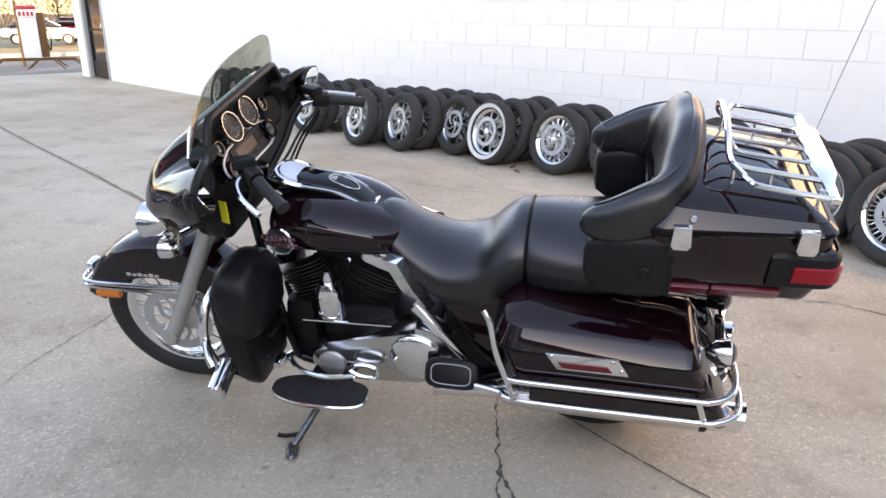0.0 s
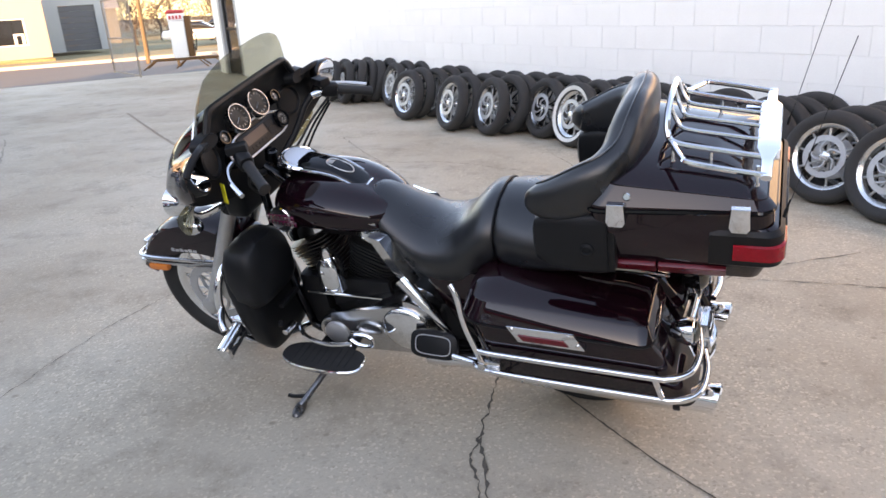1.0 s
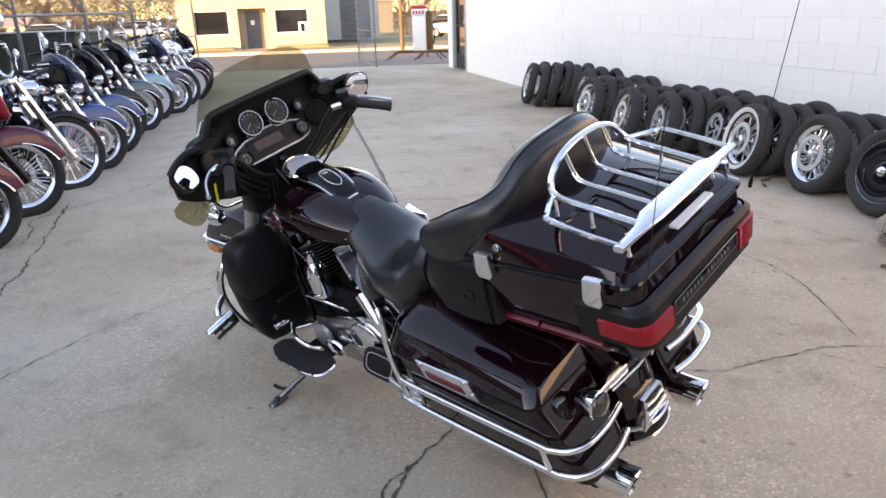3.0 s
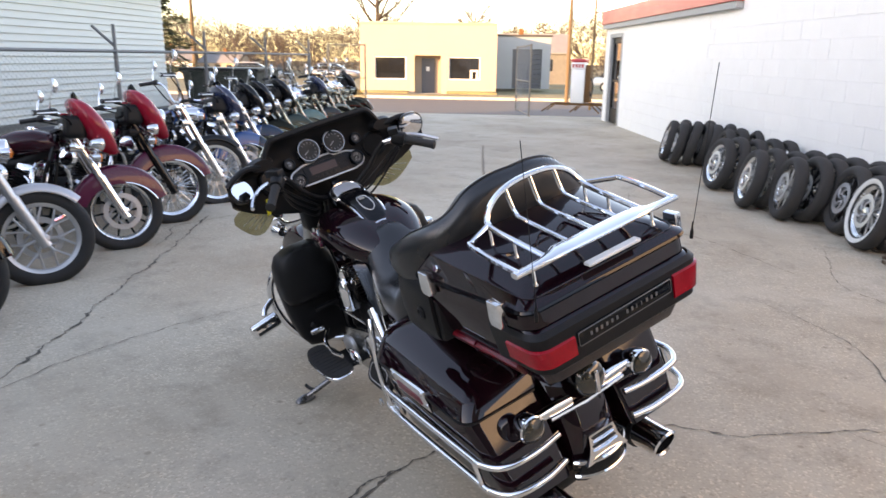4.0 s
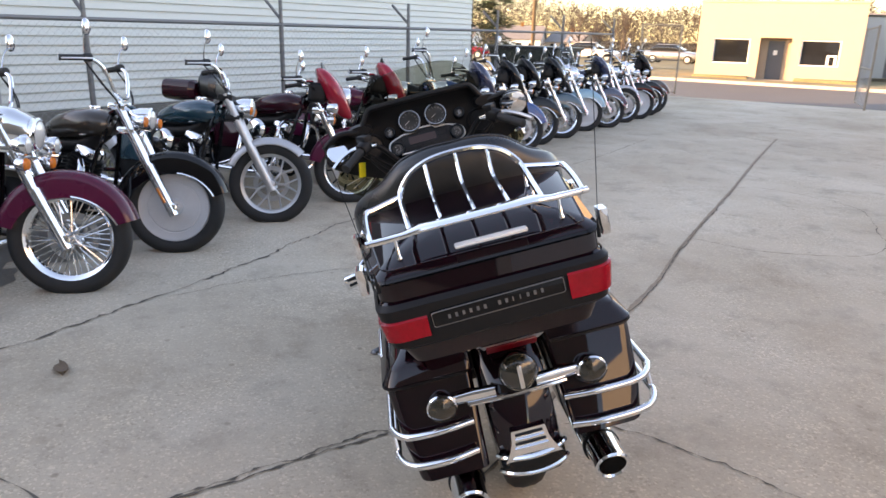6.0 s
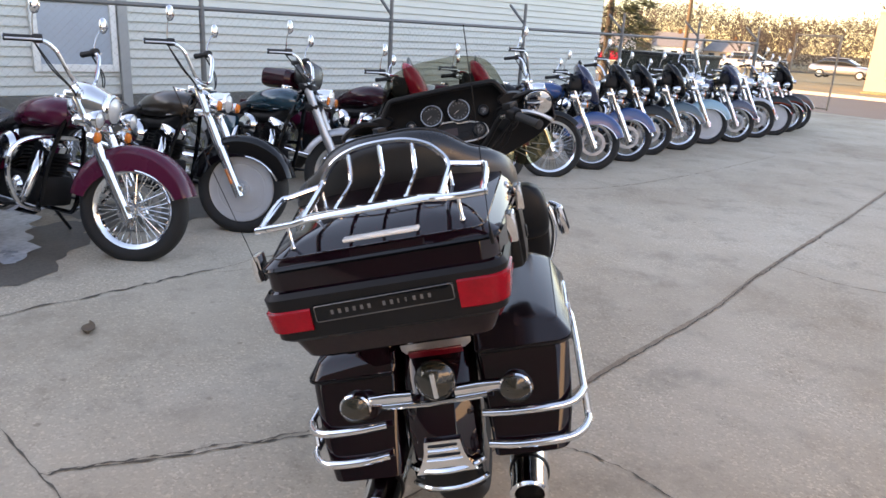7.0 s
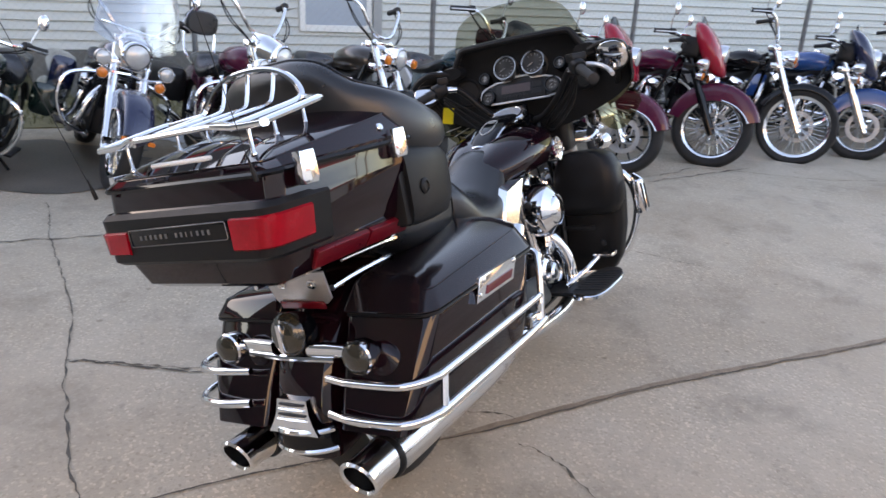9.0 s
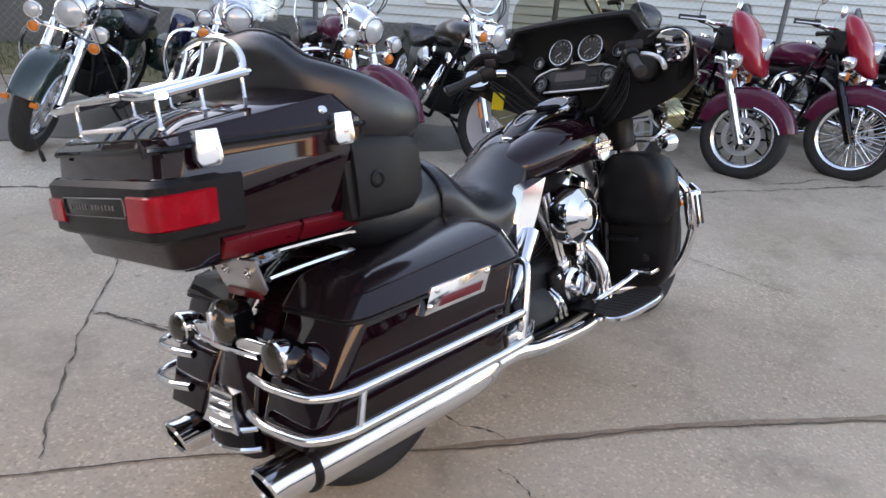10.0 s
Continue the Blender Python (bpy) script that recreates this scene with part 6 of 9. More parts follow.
def cylinder(x, ang):
    d = Vector((math.sin(radians(ang)), 0, math.cos(radians(ang))))
    base = Vector((x, 0.0, 0.44))
    bm = B()
    lathe(bm, [(0.055, 0), (0.055, 0.27), (0.045, 0.28)], axis(base, d), 20)
    cy = part("cylinder", bm, BLACK_ENGINE, eng)
    m = axis(base, d)
    for k in range(13):
        bm = B()
        h = 0.030 + k * 0.0145
        ww = 0.086 if k < 9 else 0.094
        loft(bm, [[m @ Vector((u, v, hh)) for u, v in oval(ww * f, (ww + 0.012) * f, 4, 24)] for hh, f in ((h, 1.0), (h + 0.004, 1.0))])
        part("cooling_fin", bm, FIN_EDGE, cy, smooth=20)
    bm = B()
    loft(bm, [[m @ Vector((u, v, hh)) for u, v in oval(0.075 * f, 0.098 * f, 4, 24)] for hh, f in ((0.226, 1.0), (0.262, 1.0), (0.28, 0.85))])
    part("rocker_cover", bm, CHROME, cy)
    for yy in (-0.118, -0.135):
        bm = B()
        tube(bm, [base + Vector((0.03, yy, -0.04)), base + d * 0.235 + Vector((0.0, yy + 0.03, 0))], 0.011, 8)
        part("pushrod_tube", bm, CHROME, cy)
    return cy


cylinder(0.575, 22.5)
cylinder(0.440, -22.5)
bm = B()
lathe(bm, [(0.080, -0.06), (0.100, -0.045), (0.102, -0.015), (0.092, 0.018), (0.060, 0.040), (0.056, 0.036), (0.050, 0.044), (0.030, 0.052), (0.0, 0.054)], axis((0.448, -0.200, 0.602), (0, -1, 0)), 36)
part("air_cleaner", bm, CHROME, eng, "round chrome air cleaner cover")
bm = B()
lathe(bm, [(0.03, -0.06), (0.072, -0.05), (0.075, 0.0), (0.062, 0.022), (0.0, 0.03)], axis((0.565, -0.120, 0.335), (0, -1, 0)), 32)
part("cam_cover", bm, CHROME, eng)
bm = B()
box(bm, 0.36, 0.55, -0.150, -0.105, 0.28, 0.42, 0.022, 3)
part("cam_housing", bm, BLACK_ENGINE, eng, "black cam housing")
bm = B()
lathe(bm, [(0.066, -0.01), (0.066, 0.010), (0.058, 0.016), (0.050, 0.018), (0.046, 0.040), (0.036, 0.048), (0.034, 0.044), (0.0, 0.046)], axis((0.470, -0.150, 0.352), (0, -1, 0)), 28)
part("nose_cover", bm, CHROME, eng, "chrome stepped nose cover")
for xx, tilt in ((0.425, -14), (0.525, 14)):
    bm = B()
    m = Matrix.Translation((xx, -0.135, 0.425)) @ pose(0, 0, 0, 0, tilt, 0)
    box(bm, -0.026, 0.026, -0.026, 0.026, -0.018, 0.016, 0.006, 2, m)
    for q in (-0.013, 0.013):
        lathe(bm, [(0.013, 0.014), (0.013, 0.030), (0.009, 0.034), (0.009, 0.044), (0.0, 0.044)], m @ Matrix.Translation((q, -0.006, 0)), 12)
    part("tappet_block", bm, CHROME, eng)
    for q in (-0.013, 0.013):
        bm = B()
        lathe(bm, [(0.0085, 0.03), (0.0085, 0.11), (0.011, 0.112), (0.011, 0.128), (0.0075, 0.13), (0.0075, 0.27), (0.0, 0.27)], m @ Matrix.Translation((q, -0.004, 0)), 12)
        part("pushrod_cover", bm, CHROME, eng)
for xx, zz in ((0.38, 0.40), (0.375, 0.30), (0.535, 0.30)):
    bm = B()
    lathe(bm, [(0.010, 0), (0.010, 0.008), (0.0, 0.011)], axis((xx, -0.15, zz), (0, -1, 0)), 8)
    part("cover_bolt", bm, CHROME, eng)
for k in range(3):
    bm = B()
    tube(bm, [(0.30 + 0.03 * k, -0.13, 0.36), (0.31 + 0.03 * k, -0.165, 0.34 - 0.01 * k), (0.33 + 0.03 * k, -0.165, 0.27), (0.36 + 0.03 * k, -0.14, 0.25)], 0.008, 8, 4)
    part("oil_line", bm, CHROME, eng)
bm = B()
lathe(bm, [(0.035, 0), (0.038, 0.01), (0.038, 0.09), (0.03, 0.10), (0.0, 0.10)], axis((0.60, 0.02, 0.30), (1, 0, 0.1)), 20)
part("oil_filter", bm, BLACK_GLOSS, eng)
# gearbox, rear engine, lower frame
bm = B()
box(bm, -0.12, 0.15, -0.12, 0.13, 0.28, 0.46, 0.03, 3)
part("gearbox", bm, BLACK_ENGINE, eng)
bm = B()
lathe(bm, [(0.08, 0.0), (0.084, 0.03), (0.07, 0.05), (0.0, 0.055)], axis((0.02, -0.12, 0.38), (0, -1, 0)), 28)
part("clutch_cover", bm, CHROME, eng)
# primary cover on the left
bm = B()
out = []
for i in range(17):
    a = radians(90 + 180 * i / 16)
    out.append((0.20 + 0.125 * math.cos(a), 0.400 + 0.120 * math.sin(a)))
for i in range(17):
    a = radians(-90 + 180 * i / 16)
    out.append((0.515 + 0.080 * math.cos(a), 0.325 + 0.072 * math.sin(a)))
slab(bm, out, 0.12, 0.222, 0.022)
pr = part("primary_cover", bm, POLISHED, eng, "polished primary drive cover")
bm = B()
lathe(bm, [(0.092, -0.01), (0.092, 0.014), (0.085, 0.022), (0.070, 0.026), (0.0, 0.034)], axis((0.200, 0.220, 0.402), (0, 1, 0)), 36)
part("derby_cover", bm, CHROME, pr)
bm = B()
lathe(bm, [(0.050, 0), (0.050, 0.010), (0.04, 0.016), (0.0, 0.018)], axis((0.515, 0.220, 0.325), (0, 1, 0)), 28)
part("stator_cover", bm, ALU, pr)
# horn cover
bm = B()
rr = []
for z, a, b_ in ((0.492, 0.040, 0.030), (0.50, 0.048, 0.038), (0.57, 0.050, 0.042), (0.615, 0.044, 0.038), (0.640, 0.026, 0.026)):
    rr.append([Vector((0.507 + u, 0.168 + v, z)) for u, v in oval(a, b_, 3, 18)])
loft(bm, rr)
part("horn_cover", bm, CHROME, eng)
bm = B()
lathe(bm, [(0.02, 0), (0.022, 0.02), (0.012, 0.045), (0.0, 0.048)], axis((0.505, 0.168, 0.640), (0, 0, 1)), 14)
part("horn_nut", bm, CHROME, eng)
bm = B()
tube(bm, [(0.60, 0.215, 0.505), (0.28, 0.215, 0.515)], 0.0045, 6)
part("shift_rod", bm, CHROME, eng)
bm = B()
box(bm, 0.30, 0.58, 0.10, 0.125, 0.44, 0.515, 0.01, 2)
part("engine_plate", bm, BLACK, eng)

# engine mount, regulator and coil cover fill the frame ahead of the cylinders
bm = B()
box(bm, 0.605, 0.715, -0.115, 0.115, 0.225, 0.50, 0.025, 2)
part("engine_mount", bm, BLACK_ENGINE, eng)
bm = B()
for k in range(7):
    box(bm, 0.715, 0.742, -0.09 + k * 0.028, -0.078 + k * 0.028, 0.27, 0.42, 0.002, 1)
part("regulator_fin", bm, BLACK_ENGINE, eng)
bm = B()
box(bm, 0.28, 0.62, -0.055, 0.055, 0.66, 0.745, 0.02, 2)
part("coil_cover", bm, BLACK, eng)
bm = B()
box(bm, -0.05, 0.60, -0.13, 0.14, 0.205, 0.275, 0.02, 2)
part("oil_pan", bm, BLACK_ENGINE, eng)
# frame tubes
bm = B()
for s in (1, -1):
    tube(bm, [(0.80, s * 0.05, 0.90), (0.745, s * 0.12, 0.62), (0.70, s * 0.135, 0.34), (0.62, s * 0.135, 0.245), (0.1, s * 0.135, 0.235), (-0.12, s * 0.13, 0.30)], 0.0165, 10, 5)
    tube(bm, [(0.78, s * 0.03, 0.93), (0.5, s * 0.035, 0.74), (0.2, s * 0.09, 0.72), (0.0, s * 0.14, 0.60), (-0.3, s * 0.13, 0.55)], 0.0165, 10, 5)
    tube(bm, [(0.18, s * 0.12, 0.72), (0.02, s * 0.14, 0.42), (-0.10, s * 0.13, 0.30)], 0.0165, 10, 5)
    tube(bm, [(-0.12, s * 0.11, 0.32), (-0.393, s * 0.11, 0.315)], 0.020, 10)
part("frame", bm, BLACK_GLOSS, tb)
bm = B()
box(bm, -0.34, 0.12, -0.13, 0.13, 0.44, 0.66, 0.03, 2)
part("battery_box", bm, BLACK, tb)


def side_bits(s):
    # side cover
    bm = B()
    slab(bm, [(0.06, 0.66), (-0.12, 0.645), (-0.12, 0.47), (-0.04, 0.42), (0.03, 0.48), (0.10, 0.60)], s * 0.14, s * 0.185, 0.012)
    part("side_cover", bm, PAINT, tb)
    # chrome heat deflector ahead of the seat
    bm = B()
    wd = 0.0 if s > 0 else 0.055
    loft(bm, [[Vector((x + 0.014, s * 0.15, z)), Vector((x + 0.026, s * 0.195, z + 0.002)), Vector((x - 0.024 - wd * f, s * (0.205 - 0.02 * (s < 0)), z - 0.004 - 0.02 * (s < 0))), Vector((x - 0.036 - wd * f, s * 0.16, z - 0.006))] for x, z, f in ((0.268, 0.765 - 0.012 * (s < 0), 1.0), (0.222, 0.665, 1.0), (0.175, 0.590, 0.3))])
    part("heat_deflector", bm, CHROME, tb, smooth=20)
    bm = B()
    tube(bm, [(0.195, s * 0.195, 0.600), (0.12, s * 0.215, 0.525), (0.03, s * 0.225, 0.415)], 0.028, 12, 4, False, 0.012)
    part("frame_cover", bm, CHROME, tb)
    # lower fairing leg shields
    bm = B()
    rr = []
    for z, x0, x1, y0, y1 in ((0.270, 0.745, 0.785, 0.13, 0.28), (0.285, 0.732, 0.815, 0.10, 0.325), (0.33, 0.726, 0.832, 0.09, 0.352), (0.45, 0.724, 0.846, 0.09, 0.376), (0.58, 0.726, 0.850, 0.09, 0.384), (0.68, 0.73, 0.846, 0.10, 0.378), (0.72, 0.73, 0.835, 0.12, 0.355)):
        cx, cy, a, b_ = (x0 + x1) / 2, (y0 + y1) / 2, (x1 - x0) / 2, (y1 - y0) / 2
        rr.append([Vector((cx + u * (0.75 + 0.25 * (abs(v) / b_) ** 2 if u < 0 else 1.0), s * (cy + v), z)) for u, v in oval(a, b_, 4.0, 28)])
    loft(bm, rr)
    lf = part("leg_shield", bm, BLACK, tb, "black lower fairing leg shield", 50)
    # rounded glove box on its upper half
    bm = B()
    rr = []
    for z, x0, x1, y0, y1 in ((0.512, 0.715, 0.80, 0.14, 0.345), (0.524, 0.694, 0.82, 0.125, 0.372), (0.56, 0.678, 0.83, 0.115, 0.386), (0.64, 0.670, 0.838, 0.115, 0.392), (0.70, 0.673, 0.835, 0.125, 0.384), (0.742, 0.686, 0.825, 0.145, 0.362), (0.765, 0.690, 0.80, 0.175, 0.325), (0.770, 0.72, 0.775, 0.21, 0.285)):
        cx, cy, a, b_ = (x0 + x1) / 2, (y0 + y1) / 2, (x1 - x0) / 2, (y1 - y0) / 2
        rr.append([Vector((cx + u, s * (cy + v), z)) for u, v in oval(a, b_, 3.6, 28)])
    loft(bm, rr)
    gb = part("glove_box", bm, BLACK, lf, "black glove box with rounded corners", 50)
    bm = B()
    box(bm, 0.690, 0.712, s * 0.215 - 0.06, s * 0.215 + 0.06, 0.455, 0.475, 0.006, 2)
    lathe(bm, [(0.014, 0), (0.014, 0.012), (0.008, 0.016), (0.0, 0.016)], axis((0.708, s * 0.30, 0.40), (-1, 0, 0)), 14)
    part("vent_lever", bm, BLACK_ENGINE, lf)
    # engine guard
    bm = B()
    tube(bm, [(0.78, s * 0.06, 0.70), (0.82, s * 0.20, 0.69), (0.845, s * 0.33, 0.67), (0.858, s * 0.392, 0.60), (0.860, s * 0.402, 0.48), (0.835, s * 0.35, 0.34), (0.78, s * 0.24, 0.27), (0.72, s * 0.12, 0.25)], 0.0155, 12, 6)
    eg = part("engine_guard", bm, CHROME, tb)
    # highway peg on its arm
    tip = Vector((0.770, 0.492, 0.462)) if s > 0 else Vector((0.783, -0.445, 0.563))
    root = Vector((0.860, s * 0.402, tip.z + 0.07))
    bm = B()
    tube(bm, [root, root.lerp(tip, 0.4) + Vector((0.0, s * 0.02, 0.01)), tip + Vector((0.035, -s * 0.015, 0.03))], 0.013, 10, 4)
    arm = part("peg_arm", bm, CHROME, eg)
    m = axis(tip, Vector((-0.10, 1.0, -0.16)) if s > 0 else Vector((-0.1, s * 0.15, -1)))
    m = m @ pose(0, 0, 0, 0, 0, 8 if s > 0 else 62)
    bm = B()
    pw = 0.033 if s > 0 else 0.025
    loft(bm, [[m @ Vector((u, v, h)) for u, v in oval(0.022 * f, pw * f, 4, 16)] for h, f in ((-0.066, 0.8), (-0.060, 1), (0.060, 1), (0.066, 0.85))])
    pg = part("highway_peg", bm, CHROME, eg)
    bm = B()
    for sg in (1, -1):
        for yy in (-0.013, 0.013):
            box(bm, sg * 0.021 - 0.0025, sg * 0.021 + 0.0025, yy - 0.007, yy + 0.007, -0.050, 0.050, 0.002, 1, m)
    part("peg_rubber", bm, RUBBER, pg)
    # rider floorboard
    bm = B()
    rr = []
    for h, g_ in ((0.0, -0.004), (0.005, 0.0), (0.016, 0.0), (0.020, -0.004)):
        ring = []
        for i in range(30):
            a = 6.28318 * i / 30
            u = 0.175 * math.copysign(abs(math.cos(a)) ** 0.7, math.cos(a)) + 0.0
            v = 0.068 * math.copysign(abs(math.sin(a)) ** 0.6, math.sin(a))
            if u > 0.05:
                v *= 1 - 0.25 * ((u - 0.05) / 0.125) ** 2
            ring.append(Vector((0.525 + u * (1 + g_ * 6), s * (0.335 + v * (1 + g_ * 14)), 0.275 + h)))
        rr.append(ring)
    loft(bm, rr)
    fb = part("floorboard", bm, CHROME, tb, "rider floorboard with black rubber pad")
    bm = B()
    loft(bm, [[Vector((0.525 + (p.x - 0.525) * 0.975, s * 0.335 + (p.y - s * 0.335) * 0.965, 0.2955 + h)) for p in rr[1]] for h in (0.0, 0.006)])
    part("rubber_pad", bm, RUBBER, fb)
    bm = B()
    for k in range(9):
        tube(bm, [(0.41 + k * 0.028, s * 0.285, 0.3025), (0.41 + k * 0.028, s * 0.385, 0.3025)], 0.0016, 5)
    part("pad_rib", bm, RUBBER, fb)
    bm = B()
    box(bm, 0.44, 0.60, s * 0.215 - 0.08, s * 0.215 + 0.08, 0.262, 0.276, 0.004, 1)
    part("board_bracket", bm, BLACK, fb)
    # passenger footboard
    bm = B()
    m = Matrix.Translation((0.065, s * 0.285, 0.40)) @ pose(0, 0, 0, s * -62, 0, 0)
    loft(bm, [[m @ Vector((u, v, h)) for u, v in oval(0.088 * f, 0.050 * f, 4, 24)] for h, f in ((-0.014, 0.9), (-0.010, 1), (0.010, 1), (0.014, 0.92))])
    pf = part("passenger_board", bm, BLACK, tb)
    bm = B()
    tube(bm, [m @ Vector((u, v, s * 0.0155)) for u, v in oval(0.066, 0.034, 4, 24)], 0.0022, 5, 0, True)
    part("board_inlay", bm, GREY_TRIM, pf)


both(side_bits)
# shifter and brake pedal
bm = B()
tube(bm, [(0.66, 0.255, 0.37), (0.60, 0.30, 0.352), (0.50, 0.315, 0.345), (0.40, 0.31, 0.36)], 0.009, 8, 4)
lathe(bm, [(0.012, -0.03), (0.014, -0.02), (0.014, 0.02), (0.012, 0.03)], axis((0.67, 0.30, 0.385), (0, 1, 0)), 12)
tube(bm, [(0.44, 0.255, 0.335), (0.41, 0.265, 0.365), (0.36, 0.262, 0.365), (0.335, 0.262, 0.345), (0.345, 0.262, 0.32), (0.40, 0.262, 0.315)], 0.008, 8, 4, True)
part("gear_shifter", bm, CHROME, tb)
bm = B()
box(bm, 0.63, 0.69, -0.36, -0.28, 0.36, 0.375, 0.006, 2)
tube(bm, [(0.64, -0.30, 0.365), (0.56, -0.27, 0.33), (0.48, -0.22, 0.29)], 0.010, 8, 4)
part("brake_pedal", bm, CHROME, tb)
# side stand
STAND = mat("dulled_black_chrome", (0.16, 0.16, 0.165), 0.32, 0.9, 0, 0.3, 14, 0.0004, 120, rvar=0.4)
bm = B()
tube(bm, [(0.50, 0.17, 0.245), (0.53, 0.26, 0.225), (0.585, 0.42, 0.155), (0.598, 0.452, 0.140)], 0.0125, 10, 4)
st = part("side_stand", bm, STAND, tb)
bm = B()
w = BIKE @ Vector((0.600, 0.466, 0.13))
mm = BIKE.inverted() @ Matrix.Translation((w.x, w.y, 0.012)) @ pose(0, 0, 0, 0, 0, 100)
loft(bm, [[mm @ Vector((u, v, h)) for u, v in oval(0.052 * f, 0.022 * f, 2.6, 18)] for h, f in ((-0.010, 0.9), (-0.007, 1), (0.004, 0.9), (0.016, 0.4))])
part("stand_foot", bm, STAND, st)
bm = B()
tube(bm, [(0.585, 0.415, 0.158), (0.64, 0.425, 0.150), (0.665, 0.43, 0.157)], 0.008, 8, 3)
part("stand_tang", bm, BLACK, st)

# ---- the row of parked motorcycles: x forward from the front axle, y left, z up ----
def row_motorcycle(x, y, yaw, label, tank=BLACK_GLOSS, fend=None, wheel="spoke", R=0.32, W=0.12, bars="mid", front="lamp", screen=False, forks=CHROME, bags=None, guard=True, pad=False, luggage=None, full=True, white=False, steer=28.0, lean=10.0, fairing_paint=None, signals=True, tallmirror=True, marker=False):
    fend = fend or tank
    sh = pose(0, 0, 0, 0, 0, yaw) @ Vector((-0.36 + 0.36 * math.cos(radians(steer)), 0.36 * math.sin(radians(steer)), 0))
    m0 = Matrix.Translation((x - sh.x, y - sh.y, W * 0.40 * math.sin(radians(lean)))) @ pose(0, 0, 0, 0, 0, yaw) @ pose(0, 0, 0, -lean, 0, 0)
    mc = thing("motorcycle", m0, label, "motorcycle", "row of parked motorcycles")
    ST = Matrix.Translation((-0.36, 0, 0)) @ pose(0, 0, 0, 0, 0, steer) @ Matrix.Translation((0.36, 0, 0))
    ax = Vector((0, 0, R))
    add_wheel(mc, ST @ Matrix.Translation(ax), wheel, R, W, white=white, name="front_wheel")
    add_wheel(mc, Matrix.Translation((-1.60, 0, 0.315)), "mag" if wheel in ("mag", "mag_black", "star") else "spoke", 0.315, 0.135, name="rear_wheel")
    bm = B()
    if full:
        fender(bm, ax, R + 0.052, W / 2 + 0.035, 20, 172, lambda s: 0.10 + 0.05 * math.sin(s * 3.14), 22)
    else:
        fender(bm, ax, R + 0.040, W / 2 + 0.018, 48, 158, lambda s: 0.055, 18)
    bm.transform(ST)
    f = part("front_fender", bm, fend, mc)
    if full:
        for s in (1, -1):
            bm = B()
            arc = []
            for k in range(9):
                q = k / 8 * 0.42
                a_ = radians(20 + 152 * q)
                rr_ = R + 0.052 - (0.10 + 0.05 * math.sin(q * 3.14)) + 0.006
                arc.append(ST @ (ax + Vector((math.cos(a_) * rr_, s * (W / 2 + 0.037), math.sin(a_) * rr_))))
            tube(bm, arc, 0.0065, 6)
            part("fender_trim", bm, CHROME, f)
    topz = 0.98 + (R - 0.32)
    for s in (1, -1):
        bm = B()
        tube(bm, [ST @ Vector(p) for p in ((0.02, s * 0.10, R - 0.05), (-0.16, s * 0.10, R + 0.27))], 0.036, 12)
        tube(bm, [ST @ Vector(p) for p in ((-0.16, s * 0.10, R + 0.26), (-0.37, s * 0.10, topz))], 0.031, 12)
        lathe(bm, [(0.02, -0.03), (0.036, -0.025), (0.036, 0.025), (0.02, 0.03)], ST @ axis((0, s * 0.10, R), (0, 1, 0)), 14)
        part("fork_leg", bm, forks, mc)
    bm = B()
    box(bm, -0.42, -0.31, -0.13, 0.13, topz - 0.05, topz, 0.015, 2, ST)
    box(bm, -0.36, -0.25, -0.13, 0.13, topz - 0.20, topz - 0.15, 0.015, 2, ST)
    part("fork_yoke", bm, CHROME if forks is CHROME else BLACK, mc)
    # handlebar
    h = {"low": 0.06, "mid": 0.20, "high": 0.25, "ape": 0.36}[bars]
    bm = B()
    pts = [(-0.62, 0.40, topz + h - 0.02), (-0.50, 0.31, topz + h), (-0.42, 0.24, topz + h * 0.85), (-0.37, 0.12, topz + 0.06), (-0.36, 0, topz + 0.03)]
    tube(bm, [ST @ Vector(p) for p in pts + [(a, -b_, c) for a, b_, c in reversed(pts[:-1])]], 0.0125, 8, 5)
    hb = part("handlebar", bm, CHROME, mc)
    for s in (1, -1):
        a, e = Vector((-0.50, s * 0.315, topz + h)), Vector((-0.64, s * 0.415, topz + h - 0.024))
        bm = B()
        lathe(bm, [(0.024, -0.045), (0.026, -0.03), (0.026, 0.0), (0.0185, 0.006), (0.018, 0.13), (0.021, 0.14), (0.014, 0.145)], ST @ axis(a, e - a), 12)
        part("grip", bm, RUBBER, hb)
        bm = B()
        tube(bm, [ST @ (a + Vector((0.05, 0, 0.0))), ST @ (a.lerp(e, 0.4) + Vector((0.06, s * 0.01, 0))), ST @ (e + Vector((0.045, 0, 0.0)))], 0.006, 6, 3)
        part("lever", bm, ALU, hb)
        # mirror on a stalk
        up = 0.16 if tallmirror else 0.10
        c = a + Vector((0.02, s * 0.05, up))
        bm = B()
        tube(bm, [ST @ a, ST @ (a + Vector((0.0, s * 0.02, up * 0.6))), ST @ c], 0.0045, 6, 3)
        mm = ST @ axis(c + Vector((0.01, 0, 0.02)), (1, 0, 0.1))
        loft(bm, [[mm @ Vector((u, v, d)) for u, v in oval(0.034 * k, 0.052 * k, 2.3, 16)] for d, k in ((-0.016, 0.92), (-0.010, 1.0), (0.004, 0.92), (0.018, 0.5))])
        part("mirror", bm, CHROME, hb)
    bm = B()
    for k in range(2):
        for s in (1, -1):
            tube(bm, [ST @ Vector(p) for p in ((-0.50, s * 0.30, topz + h - 0.02), (-0.40, s * (0.26 + 0.03 * k), topz + h * 0.4), (-0.34, s * 0.12, topz - 0.04), (-0.42, s * 0.06, topz - 0.22))], 0.0045, 5, 5)
    part("cable", bm, BLACK, hb)
    hz = topz - 0.09
